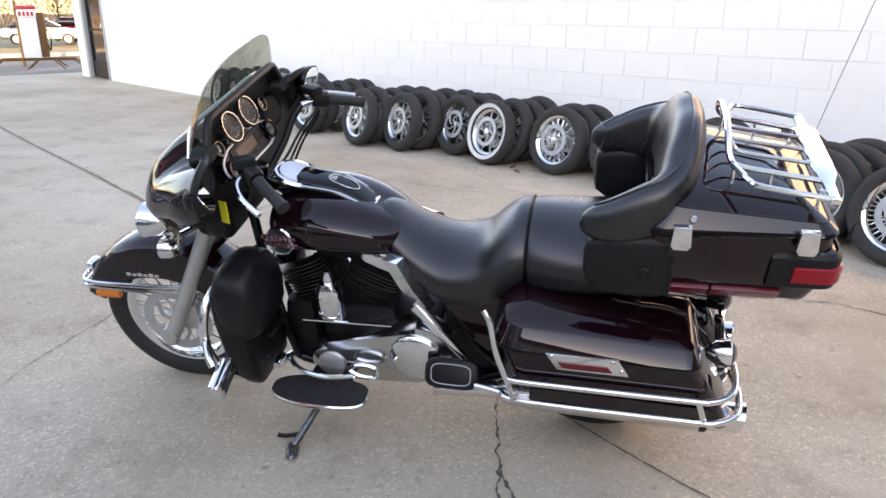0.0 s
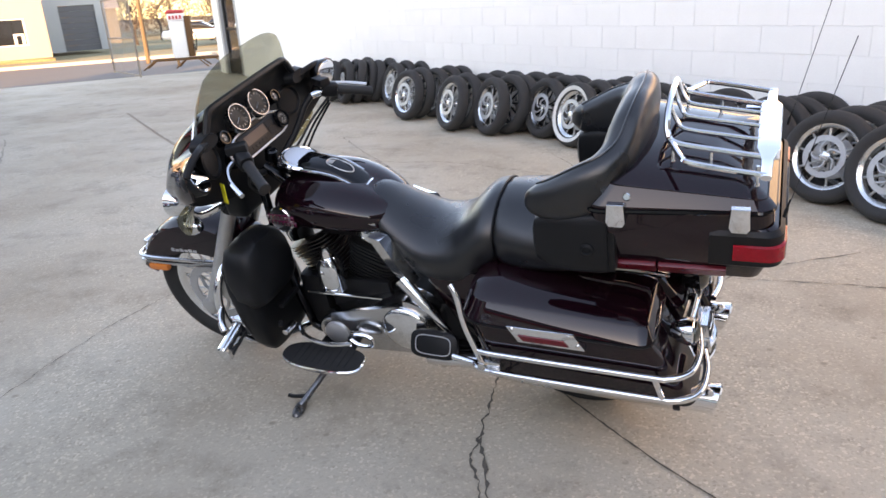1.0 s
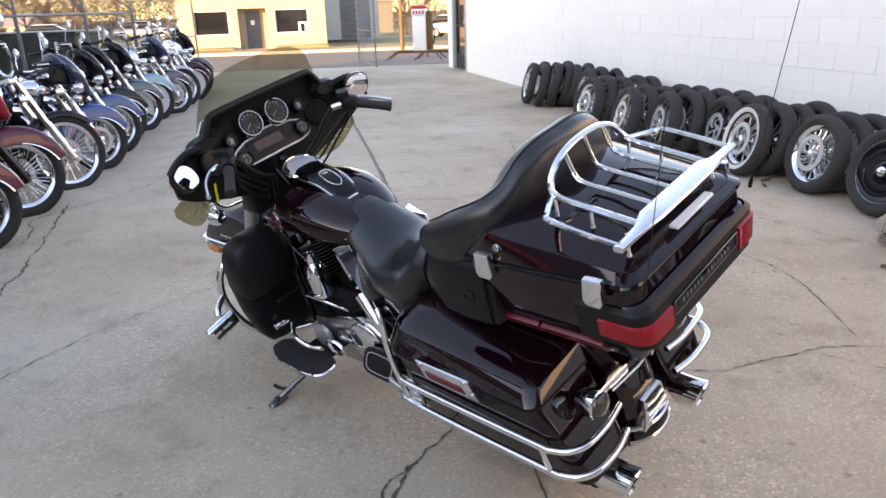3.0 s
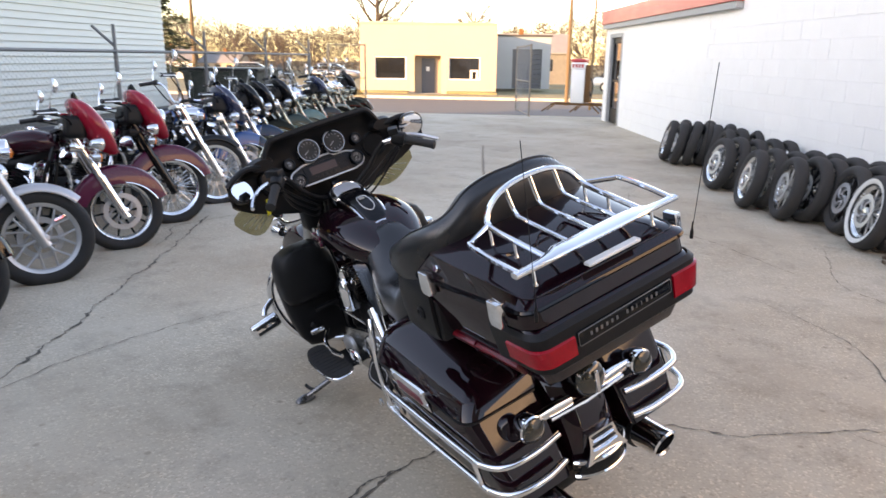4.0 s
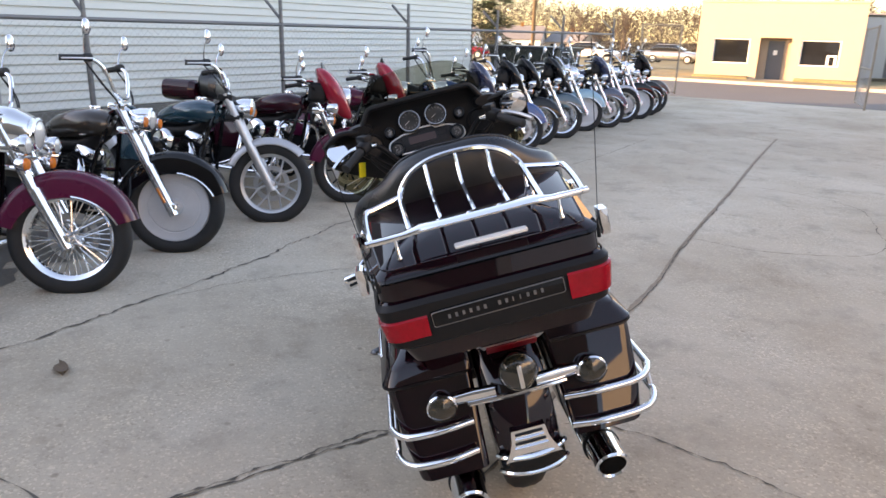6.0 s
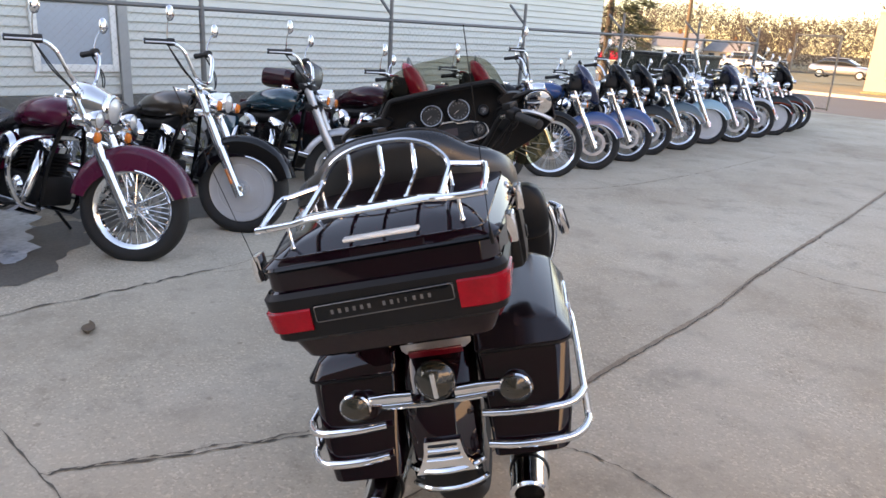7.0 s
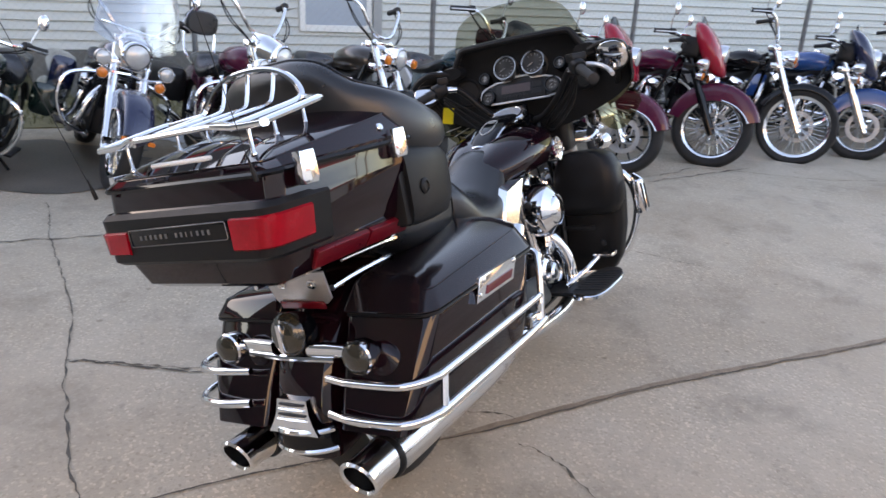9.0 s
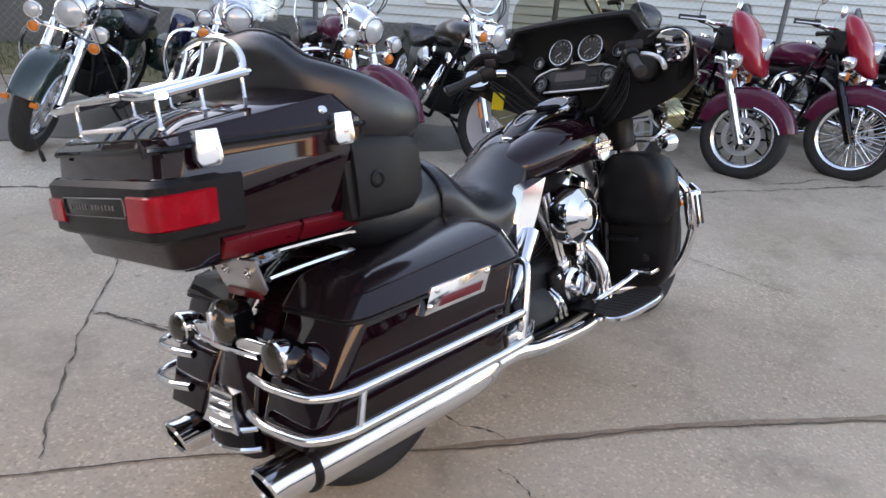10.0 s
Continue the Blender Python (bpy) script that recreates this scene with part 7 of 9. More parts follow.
    if front == "batwing":
        fp = fairing_paint or tank

        bm = B()
        g = []
        for v, dx, a, b_ in ((-0.180, 0.02, 0.035, 0.08), (-0.155, 0.01, 0.070, 0.15), (-0.10, 0.0, 0.092, 0.20), (-0.02, 0.0, 0.104, 0.235), (0.06, 0.0, 0.104, 0.245), (0.13, -0.005, 0.094, 0.235), (0.19, -0.012, 0.076, 0.20), (0.225, -0.02, 0.050, 0.14), (0.238, -0.024, 0.022, 0.07)):
            g.append([ST @ Vector((-0.165 - 0.52 * v + dx + u, w_, hz + 0.045 + v)) for u, w_ in oval(a, b_, 2.5, 26)])
        loft(bm, g)
        fr = part("fairing", bm, fp, mc, "", 60)
        bm = B()
        g = []
        for i in range(13):
            s_ = -1 + i / 6
            hh = max(0.010, 0.075 * max(0.0, 1 - abs(s_) ** 3) ** 0.6)
            base = Vector((-0.245 - 0.03 * s_ * s_, 0.15 * s_, hz + 0.262 - 0.02 * s_ * s_))
            row = [base + Vector((-0.7 * hh * k / 4, 0, hh * k / 4)) for k in range(5)]
            g.append([ST @ p for p in row] + [ST @ (p + Vector((-0.004, 0, 0))) for p in reversed(row)])
        loft(bm, g)
        part("windshield", bm, DARK_SCREEN, fr, "", 60)
        # black dash side with two dials
        bm = B()
        box(bm, -0.40, -0.24, -0.17, 0.17, hz - 0.02, hz + 0.15, 0.04, 3, ST)
        part("dash", bm, BLACK, fr)
        bm = B()
        lathe(bm, [(0.085, -0.03), (0.092, 0.03), (0.084, 0.045)], ST @ axis((-0.085, 0, hz + 0.045), (1, 0, -0.05)), 26)
        hl_ = part("headlamp", bm, CHROME, fr)
        bm = B()
        lathe(bm, [(0.085, 0.035), (0.05, 0.055), (0.0, 0.06)], ST @ axis((-0.085, 0, hz + 0.045), (1, 0, -0.05)), 26)
        part("lens", bm, LAMP_GLASS, hl_)
    else:
        bm = B()
        r = 0.092 if front == "nacelle" else 0.078
        lathe(bm, [(0.0, -0.15), (r * 0.6, -0.13), (r * 0.95, -0.06), (r, 0.0), (r + 0.004, 0.012), (r - 0.006, 0.022)], ST @ axis((-0.19, 0, hz), (1, 0, -0.02)), 28)
        hl_ = part("headlamp", bm, CHROME, mc)
        bm = B()
        lathe(bm, [(r - 0.006, 0.015), (r * 0.6, 0.036), (0.0, 0.044)], ST @ axis((-0.19, 0, hz), (1, 0, -0.02)), 28)
        part("lens", bm, LAMP_GLASS, hl_)
        if front == "nacelle":
            bm = B()
            loft(bm, [[ST @ Vector((xx, u, hz + dz + v)) for u, v in oval(a, b_, 3, 18)] for xx, dz, a, b_ in ((-0.20, 0, 0.10, 0.095), (-0.28, 0.02, 0.125, 0.115), (-0.36, 0.03, 0.12, 0.12), (-0.42, 0.03, 0.08, 0.10))])
            part("nacelle", bm, CHROME, mc)
    if front in ("nacelle", "batwing"):
        for s in (1, -1):
            bm = B()
            lathe(bm, [(0.0, -0.08), (0.03, -0.07), (0.05, -0.03), (0.054, 0.0), (0.05, 0.012)], ST @ axis((-0.16, s * 0.205, hz - 0.06), (1, 0, 0)), 22)
            tube(bm, [ST @ Vector(p) for p in ((-0.19, s * 0.205, hz - 0.11), (-0.22, s * 0.12, hz - 0.14), (-0.24, 0, hz - 0.13))], 0.011, 7, 3)
            pl_ = part("passing_lamp", bm, CHROME, mc)
            bm = B()
            lathe(bm, [(0.049, 0.008), (0.03, 0.022), (0.0, 0.026)], ST @ axis((-0.16, s * 0.205, hz - 0.06), (1, 0, 0)), 22)
            part("lens", bm, LAMP_GLASS, pl_)
    if signals:
        for s in (1, -1):
            bm = B()
            zz, yy = (hz - 0.16, 0.185) if front in ("nacelle", "batwing") else (hz - 0.02, 0.17)
            lathe(bm, [(0.0, -0.045), (0.025, -0.04), (0.036, -0.01), (0.038, 0.01)], ST @ axis((-0.18, s * yy, zz), (1, 0, 0)), 18)
            sg_ = part("turn_signal", bm, CHROME, mc)
            bm = B()
            lathe(bm, [(0.036, 0.005), (0.03, 0.024), (0.0, 0.032)], ST @ axis((-0.18, s * yy, zz), (1, 0, 0)), 18)
            part("lens", bm, AMBER, sg_)
    if screen:
        bm = B()
        g = []
        for i in range(13):
            s_ = -1 + i / 6
            g_ = [Vector((-0.20 - 0.10 * s_ * s_ - 0.16 * k / 5, 0.27 * s_ * (1 - 0.25 * (k / 5) ** 3), hz + 0.02 + (0.50 - 0.08 * s_ * s_) * k / 5 + 0.06 * s_ * s_)) for k in range(6)]
            g.append([ST @ p for p in g_] + [ST @ (p + Vector((-0.004, 0, 0))) for p in reversed(g_)])
        loft(bm, g)
        wsn = part("windscreen", bm, CLEAR_GLASS, mc, "tall clear windscreen", 60)
        bm = B()
        tube(bm, [ST @ Vector((-0.295, yy, hz + 0.16)) for yy in (-0.24, -0.1, 0.1, 0.24)], 0.008, 6)
        part("screen_strut", bm, CHROME, wsn)
    if wheel == "disc":
        for s in (1, -1):
            bm = B()
            box(bm, -0.012, 0.012, -0.006, 0.006, -0.055, 0.055, 0.004, 2, ST @ axis((-0.065, s * 0.140, R + 0.08), (-0.49, 0, 0.87)))
            part("fork_reflector", bm, AMBER, mc)
    # tank, console, seat
    bm = B()
    body(bm, [(-0.415, 0, 0.83, 0.05, 0.035), (-0.45, 0, 0.84, 0.105, 0.07), (-0.55, 0, 0.845, 0.15, 0.095), (-0.68, 0, 0.835, 0.165, 0.10), (-0.82, 0, 0.81, 0.145, 0.085), (-0.93, 0, 0.78, 0.10, 0.06), (-0.98, 0, 0.765, 0.05, 0.03)], 2.3, 22)
    tk = part("fuel_tank", bm, tank, mc, "", 60)
    bm = B()
    lathe(bm, [(0.04, -0.02), (0.045, 0.0), (0.042, 0.012), (0.0, 0.016)], axis((-0.60, 0, 0.945), (0, 0, 1)), 20)
    part("fuel_cap", bm, CHROME, tk)
    bm = B()
    seat(bm, [(-0.93, 0.82, 0.74, 0.07, 0), (-1.02, 0.775, 0.66, 0.14, 0.01), (-1.16, 0.735, 0.62, 0.165, 0.02), (-1.30, 0.77, 0.63, 0.16, 0.01), (-1.38, 0.81, 0.66, 0.14, 0), (-1.60, 0.80, 0.68, 0.12, 0), (-1.72, 0.79, 0.72, 0.08, 0)], 18)
    part("seat", bm, LEATHER, mc, "", 60)
    bm = B()
    fender(bm, Vector((-1.60, 0, 0.315)), 0.395, 0.095, 40, 175, lambda s: 0.13, 18)
    part("rear_fender", bm, fend, mc)
    # engine
    bm = B()
    box(bm, -1.04, -0.60, -0.12, 0.13, 0.25, 0.45, 0.04, 2)
    box(bm, -1.28, -1.02, -0.11, 0.12, 0.28, 0.45, 0.03, 2)
    en = part("engine", bm, BLACK_ENGINE, mc)
    for xx, an in ((-0.72, 22), (-0.92, -22)):
        d = Vector((math.sin(radians(an)), 0, math.cos(radians(an))))
        mm = axis((xx, 0, 0.42), d)
        bm = B()
        fins = []
        for k in range(8):
            fins += [(0.068, 0.024 + k * 0.024), (0.090, 0.028 + k * 0.024), (0.090, 0.034 + k * 0.024), (0.068, 0.038 + k * 0.024)]
        loft(bm, [[mm @ Vector((u, v, hh)) for u, v in oval(rr_, rr_ * 1.1, 4, 16)] for rr_, hh in fins])
        cyl_ = part("cylinder", bm, BLACK_ENGINE, en)
        bm = B()
        loft(bm, [[mm @ Vector((u, v, hh)) for u, v in oval(0.075 * f_, 0.09 * f_, 4, 18)] for hh, f_ in ((0.225, 1), (0.265, 1), (0.285, 0.8))])
        part("rocker_cover", bm, CHROME, cyl_)
    bm = B()
    lathe(bm, [(0.075, -0.05), (0.09, -0.03), (0.092, 0.0), (0.07, 0.03), (0.0, 0.036)], axis((-0.80, -0.19, 0.60), (0, -1, 0)), 24)
    part("air_cleaner", bm, CHROME, en)
    bm = B()
    lathe(bm, [(0.07, 0.0), (0.075, 0.03), (0.05, 0.05), (0.0, 0.05)], axis((-0.76, -0.12, 0.35), (0, -1, 0)), 22)
    part("cam_cover", bm, CHROME, en)
    bm = B()
    tube(bm, [(-0.62, -0.09, 0.58), (-0.56, -0.15, 0.50), (-0.58, -0.20, 0.33), (-0.72, -0.22, 0.23), (-1.0, -0.22, 0.23), (-1.30, -0.22, 0.25)], 0.027, 10, 5)
    tube(bm, [(-1.0, -0.10, 0.58), (-0.97, -0.16, 0.48), (-1.0, -0.19, 0.33), (-1.15, -0.21, 0.26)], 0.025, 10, 4)
    ex = part("exhaust_pipe", bm, CHROME, mc)
    bm = B()
    lathe(bm, [(0.03, 0), (0.046, 0.06), (0.048, 0.62), (0.040, 0.64), (0.038, 0.58)], axis((-1.28, -0.22, 0.25), (-1, 0, 0.03)), 18)
    part("muffler", bm, CHROME, ex)
    # frame
    bm = B()
    for s in (1, -1):
        tube(bm, [(-0.42, s * 0.04, 0.90), (-0.50, s * 0.11, 0.55), (-0.56, s * 0.12, 0.26), (-0.70, s * 0.12, 0.21), (-1.2, s * 0.12, 0.23), (-1.30, s * 0.11, 0.42), (-1.20, s * 0.10, 0.66)], 0.015, 8, 4)
        tube(bm, [(-1.28, s * 0.10, 0.33), (-1.60, s * 0.10, 0.315)], 0.018, 8)
    tube(bm, [(-0.42, 0, 0.93), (-0.8, 0, 0.74), (-1.2, 0, 0.66)], 0.02, 8)
    part("frame", bm, BLACK_GLOSS, mc)
    bm = B()
    box(bm, -1.26, -0.98, -0.15, 0.15, 0.42, 0.66, 0.03, 2)
    part("side_cover", bm, tank, mc)
    bm = B()
    box(bm, -1.30, -0.95, -0.11, 0.11, 0.40, 0.68, 0.03, 2)
    part("battery_box", bm, BLACK, mc)
    bm = B()
    tube(bm, [(-0.50, 0, 0.80), (-0.66, 0, 0.70), (-0.86, 0, 0.68), (-1.0, 0, 0.66)], 0.06, 10, 3)
    part("wiring", bm, BLACK, mc)
    if marker:
        for s in (1, -1):
            bm = B()
            box(bm, R + 0.005, R + 0.035, s * (W / 2 + 0.02) - 0.022, s * (W / 2 + 0.02) + 0.022, R + 0.085, R + 0.115, 0.008, 2, ST)
            part("marker_lamp", bm, AMBER, f)
    if guard:
        bm = B()
        tube(bm, [(-0.50, 0, 0.70), (-0.49, 0.20, 0.69), (-0.48, 0.34, 0.62), (-0.48, 0.36, 0.46), (-0.50, 0.28, 0.30), (-0.55, 0.12, 0.24)], 0.0145, 8, 5)
        tube(bm, [(-0.50, 0, 0.70), (-0.49, -0.20, 0.69), (-0.48, -0.34, 0.62), (-0.48, -0.36, 0.46), (-0.50, -0.28, 0.30), (-0.55, -0.12, 0.24)], 0.0145, 8, 5)
        part("engine_guard", bm, CHROME, mc)
    if bags is not None:
        for s in (1, -1):
            bm = B()
            body(bm, [(-1.34, s * 0.275, 0.54, 0.05, 0.08), (-1.37, s * 0.28, 0.54, 0.09, 0.125), (-1.50, s * 0.28, 0.54, 0.10, 0.14), (-1.88, s * 0.28, 0.54, 0.095, 0.13), (-1.92, s * 0.28, 0.54, 0.06, 0.09)], 4.5, 20)
            part("saddlebag", bm, bags, mc)
    if pad:
        bm = B()
        tube(bm, [(-1.50, 0.12, 0.70), (-1.78, 0.12, 0.80), (-1.84, 0.11, 1.05), (-1.84, -0.11, 1.05), (-1.78, -0.12, 0.80), (-1.50, -0.12, 0.70)], 0.010, 8, 4)
        sb_ = part("backrest_bar", bm, CHROME, mc)
        bm = B()
        loft(bm, [[Vector((-1.80 + dx, u, 1.02 + v)) for u, v in oval(0.13 * k, 0.095 * k, 3, 20)] for dx, k in ((-0.035, 0.85), (-0.02, 1), (0.02, 1), (0.04, 0.85))])
        part("backrest_pad", bm, LEATHER, sb_)
    if luggage is not None:
        bm = B()
        body(bm, [(-1.48, 0, 0.91, 0.16, 0.07), (-1.52, 0, 0.91, 0.20, 0.095), (-1.80, 0, 0.91, 0.20, 0.095), (-1.84, 0, 0.91, 0.16, 0.07)], 4, 20)
        part("top_box", bm, luggage, mc)
        bm = B()
        body(bm, [(-1.30, 0, 0.95, 0.10, 0.08), (-1.34, 0, 0.96, 0.15, 0.12), (-1.42, 0, 0.98, 0.16, 0.13), (-1.47, 0, 0.97, 0.12, 0.10)], 3, 18)
        part("backrest_pad", bm, LEATHER, mc)
    # floorboards and side stand
    for s in (1, -1):
        bm = B()
        box(bm, -0.80, -0.56, s * 0.28 - 0.05, s * 0.28 + 0.05, 0.27, 0.29, 0.008, 2)
        part("floorboard", bm, BLACK, mc)
    bm = B()
    foot = m0.inverted() @ Vector((*(m0 @ Vector((-0.86, 0.30, 0.0))).xy, 0.008))
    tube(bm, [(-0.84, 0.11, 0.25), foot], 0.011, 8)
    part("side_stand", bm, BLACK, mc)
    return mc


YAW = 58.0
row_motorcycle(-0.10, -0.98, 38, "dark green touring motorcycle with chrome nacelle and passing lamps", GREEN, bars="low", front="nacelle", bags=GREEN, steer=4, lean=19, marker=True)
row_motorcycle(-0.93, -0.32, 54, "navy touring motorcycle with a tall clear windscreen and engine guard", NAVY, bars="mid", front="nacelle", screen=True, bags=NAVY, steer=4, lean=19, marker=True)
row_motorcycle(-1.43, 0.73, 57, "burgundy cruiser with high handlebars, laced front wheel and backrest pad", BURGUNDY, wheel="fat", R=0.335, W=0.11, bars="high", front="nacelle", bags=BLACK, pad=True)
row_motorcycle(-2.16, 1.22, 57, "smoky bronze cruiser with black fenders and a solid disc front wheel", BROWN_BLACK, fend=BLACK_GLOSS, wheel="disc", R=0.325, W=0.13, bars="high", front="lamp", guard=False, steer=26)
row_motorcycle(-2.88, 1.86, 58, "teal street motorcycle with star cast wheels and silver front fender", TEAL, fend=SILVER, wheel="star", R=0.325, W=0.10, bars="mid", front="lamp", full=False, guard=False, forks=ALU)
row_motorcycle(-3.50, 2.55, YAW, "burgundy touring motorcycle with a bright red fairing and cast front wheel", DARK_BURGUNDY, fend=BURGUNDY, wheel="mag_black", R=0.315, W=0.125, bars="low", front="batwing", fairing_paint=RED, bags=DARK_BURGUNDY, luggage=DARK_BURGUNDY)
row_motorcycle(-4.18, 3.18, YAW, "burgundy bagger with red fairing, black forks and tall wheel", BURGUNDY, wheel="fat", R=0.34, W=0.115, bars="low", front="batwing", fairing_paint=RED, forks=BLACK_GLOSS, bags=BURGUNDY)
row_motorcycle(-4.79, 3.87, YAW, "black custom motorcycle with a narrow laced front wheel and high handlebars", BLACK_GLOSS, wheel="narrow", R=0.345, W=0.085, bars="high", front="lamp", full=False, guard=False)
row_motorcycle(-5.36, 4.46, YAW, "cobalt blue touring motorcycle with a dark fairing", BLUE, wheel="mag", R=0.315, W=0.12, bars="low", front="batwing", fairing_paint=NAVY, bags=BLUE)
row_motorcycle(-6.05, 5.05, YAW, "blue and black bagger with a black fairing and chrome forks", BLACK_GLOSS, fend=BLUE, wheel="mag", R=0.315, W=0.12, bars="mid", front="batwing", fairing_paint=BLACK_GLOSS, bags=BLUE)
row_motorcycle(-6.68, 5.52, YAW, "black touring motorcycle with a black fairing", BLACK_GLOSS, wheel="mag", R=0.315, bars="low", front="batwing", bags=BLACK_GLOSS)
row_motorcycle(-7.27, 6.13, YAW, "dark teal cruiser with a black fairing and chrome forks", TEAL, wheel="spoke", R=0.32, bars="low", front="batwing", fairing_paint=BLACK_GLOSS, bags=TEAL)
row_motorcycle(-8.03, 6.82, YAW, "light blue touring motorcycle with a small screen", SKY_BLUE, wheel="disc", R=0.32, bars="mid", front="nacelle", screen=True, bags=SKY_BLUE)
row_motorcycle(-8.43, 7.42, YAW, "navy touring motorcycle with a wide fairing and cast wheels", NAVY, wheel="mag", R=0.315, bars="low", front="batwing", bags=NAVY)
row_motorcycle(-9.12, 8.07, YAW, "silver and black cruiser with chrome forks", SILVER, wheel="mag", R=0.32, bars="mid", front="lamp", full=False)
row_motorcycle(-9.62, 8.62, YAW, "black cruiser with chrome nacelle", BLACK_GLOSS, wheel="disc", R=0.32, bars="mid", front="nacelle")
row_motorcycle(-10.22, 9.14, YAW, "black touring motorcycle with a lime cover on its fairing", BLACK_GLOSS, wheel="mag", R=0.315, bars="low", front="batwing", bags=BLACK_GLOSS)
row_motorcycle(-10.75, 9.56, YAW, "dark cruiser at the end of the row with cast wheels", BROWN_BLACK, wheel="mag", R=0.315, bars="mid", front="lamp")

# ---- loose wheels leaning in stacks against the white wall ----
rw = random.Random(21)
PROTO = {}


def loose_wheel(place, kind, R=0.31, W=0.13, white=False, tilt=14.0, turn=0.0, lab=""):
    """A wheel whose lower edge stands at place, its face to the lot, its top leaning on the wall."""
    face = math.degrees(math.atan2(WN.y, WN.x)) + turn
    roll_ = rw.uniform(0, 360)
    t = radians(tilt)
    m = (Matrix.Translation((place[0], place[1], 0)) @ pose(0, 0, 0, 0, 0, face - 90) @ pose(0, 0, 0, tilt, 0, 0)
         @ Matrix.Translation((0, 0, R + W / 2 * math.sin(t) * 0.55)) @ pose(0, 0, 0, 0, roll_, 0))
    key = (kind, R, W, white)
    names = {"spoke": "laced chrome motorcycle wheel with a dusty black tyre", "fat": "many-spoked motorcycle wheel with a dusty tyre", "mag": "cast alloy motorcycle wheel with a worn black tyre",
             "mag_black": "black cast motorcycle wheel with a dusty tyre", "disc": "solid disc motorcycle wheel with a black tyre", "disc_black": "black solid disc motorcycle wheel with a dusty tyre", "star": "star-spoked alloy motorcycle wheel with a tyre", "narrow": "narrow laced motorcycle wheel with a thin tyre"}
    e = thing("wheel_assembly", m, lab or (("whitewall tyre on a " + names[kind].split(" with")[0]) if white else names[kind]), "wheel", "wheels against the wall")
    add_wheel(e, Matrix.Identity(4), kind, R, W, True, white, "rim")
    return e


KINDS = ["mag", "spoke", "mag_black", "fat", "star", "mag"]
stacks = [(-3.95, 10.62, 4, "mag_black", -12), (-3.62, 10.38, 3, "mag_black", -18), (-3.20, 10.55, 4, "mag", -12), (-2.72, 10.0, 3, "mag", -9), (-2.12, 8.88, 5, "spoke", -3), (-1.34, 8.13, 5, "mag", -7), (-0.82, 7.86, 5, "mag", -6),
          (-0.22, 7.70, 3, "mag_black", -4), (0.14, 7.26, 4, "mag", -10), (0.77, 6.87, 3, "fat", 0), (1.30, 6.42, 2, "disc_black", 2),
          (1.62, 5.95, 4, "fat", 2), (2.02, 5.45, 4, "mag", -2), (2.30, 5.03, 4, "mag", -4), (2.66, 4.55, 4, "fat", -4), (3.2, 4.2, 3, "mag", 0)]
for i, (x, y, n, kind, turn) in enumerate(stacks):
    for k in range(n):
        d = k * 0.165
        j = Vector((x, y, 0)) - WN * d + WD * (rw.uniform(-0.05, 0.05) + k * 0.055) * (1 if k else 0)
        white = (i == 8 and k == 0)
        kd = kind if k == 0 else KINDS[(i * 3 + k * 2) % 6]
        loose_wheel(j, kd, 0.31 if k % 2 == 0 else 0.318, 0.13, white, 13 + 2 * rw.random(), turn + rw.uniform(-4, 4))
# a bare rim lying against the tyres
e = thing("bare_rim", Matrix.Translation((1.63, 5.62, 0.19)) @ pose(0, 0, 0, 48, 0, 30), "bare chrome wheel rim propped on the ground by the tyres", "rim")
bm = B()
lathe(bm, [(0.225, -0.045), (0.24, -0.045), (0.232, -0.03), (0.20, -0.012), (0.20, 0.012), (0.232, 0.03), (0.24, 0.045), (0.225, 0.045), (0.19, 0.015), (0.19, -0.015)], axis((0, 0, 0), (0, 1, 0)), 40, True)
part("rim_ring", bm, CHROME_WORN, e)
# leaves and scraps on the concrete
LEAF = mat("dry_leaf", (0.13, 0.085, 0.055), 0.85, 0, 0, 0.3, 30, 0.001, 90)
for x, y, s, r in ((-0.36, 0.946, 0.07, 20), (0.42, 7.15, 0.06, 70), (0.30, 7.28, 0.05, 10), (0.46, 6.95, 0.04, 120), (1.55, 5.35, 0.08, 30)):
    bm = B()
    rows_ = []
    for i in range(7):
        a = -1 + i / 3
        w = s * 0.42 * (1 - a * a) ** 0.6 + 0.001
        rows_.append([Vector((a * s, w, 0.012 + 0.010 * a * a)), Vector((a * s, 0, 0.006)), Vector((a * s, -w, 0.014 + 0.008 * a))])
    loft(bm, [[*r, *[p - Vector((0, 0, 0.002)) for p in reversed(r)]] for r in rows_])
    tagged(part("dry_leaf", bm, LEAF, None, m=Matrix.Translation((x, y, 0.002)) @ pose(0, 0, 0, 0, 0, r)), "curled brown dry leaf on the concrete", "leaf", "fallen leaves")

GATE_STEEL = mat("rust_stained_steel", (0.24, 0.20, 0.165), 0.6, 0.4, 0, 0.3, 8, 0.001, 60)
POST_STEEL = mat("weathered_post_steel", (0.17, 0.17, 0.17), 0.6, 0.5, 0, 0.2, 8, 0.0005, 60)
WIRE = mat("weathered_wire", (0.30, 0.30, 0.29), 0.6, 0.3, 0, 0.2, 8, 0, 60)
# ---- chain-link fence behind the row ----
fence = thing("chain_link_fence", Matrix.Identity(4), "galvanised chain-link fence with barbed wire arms", "fence")
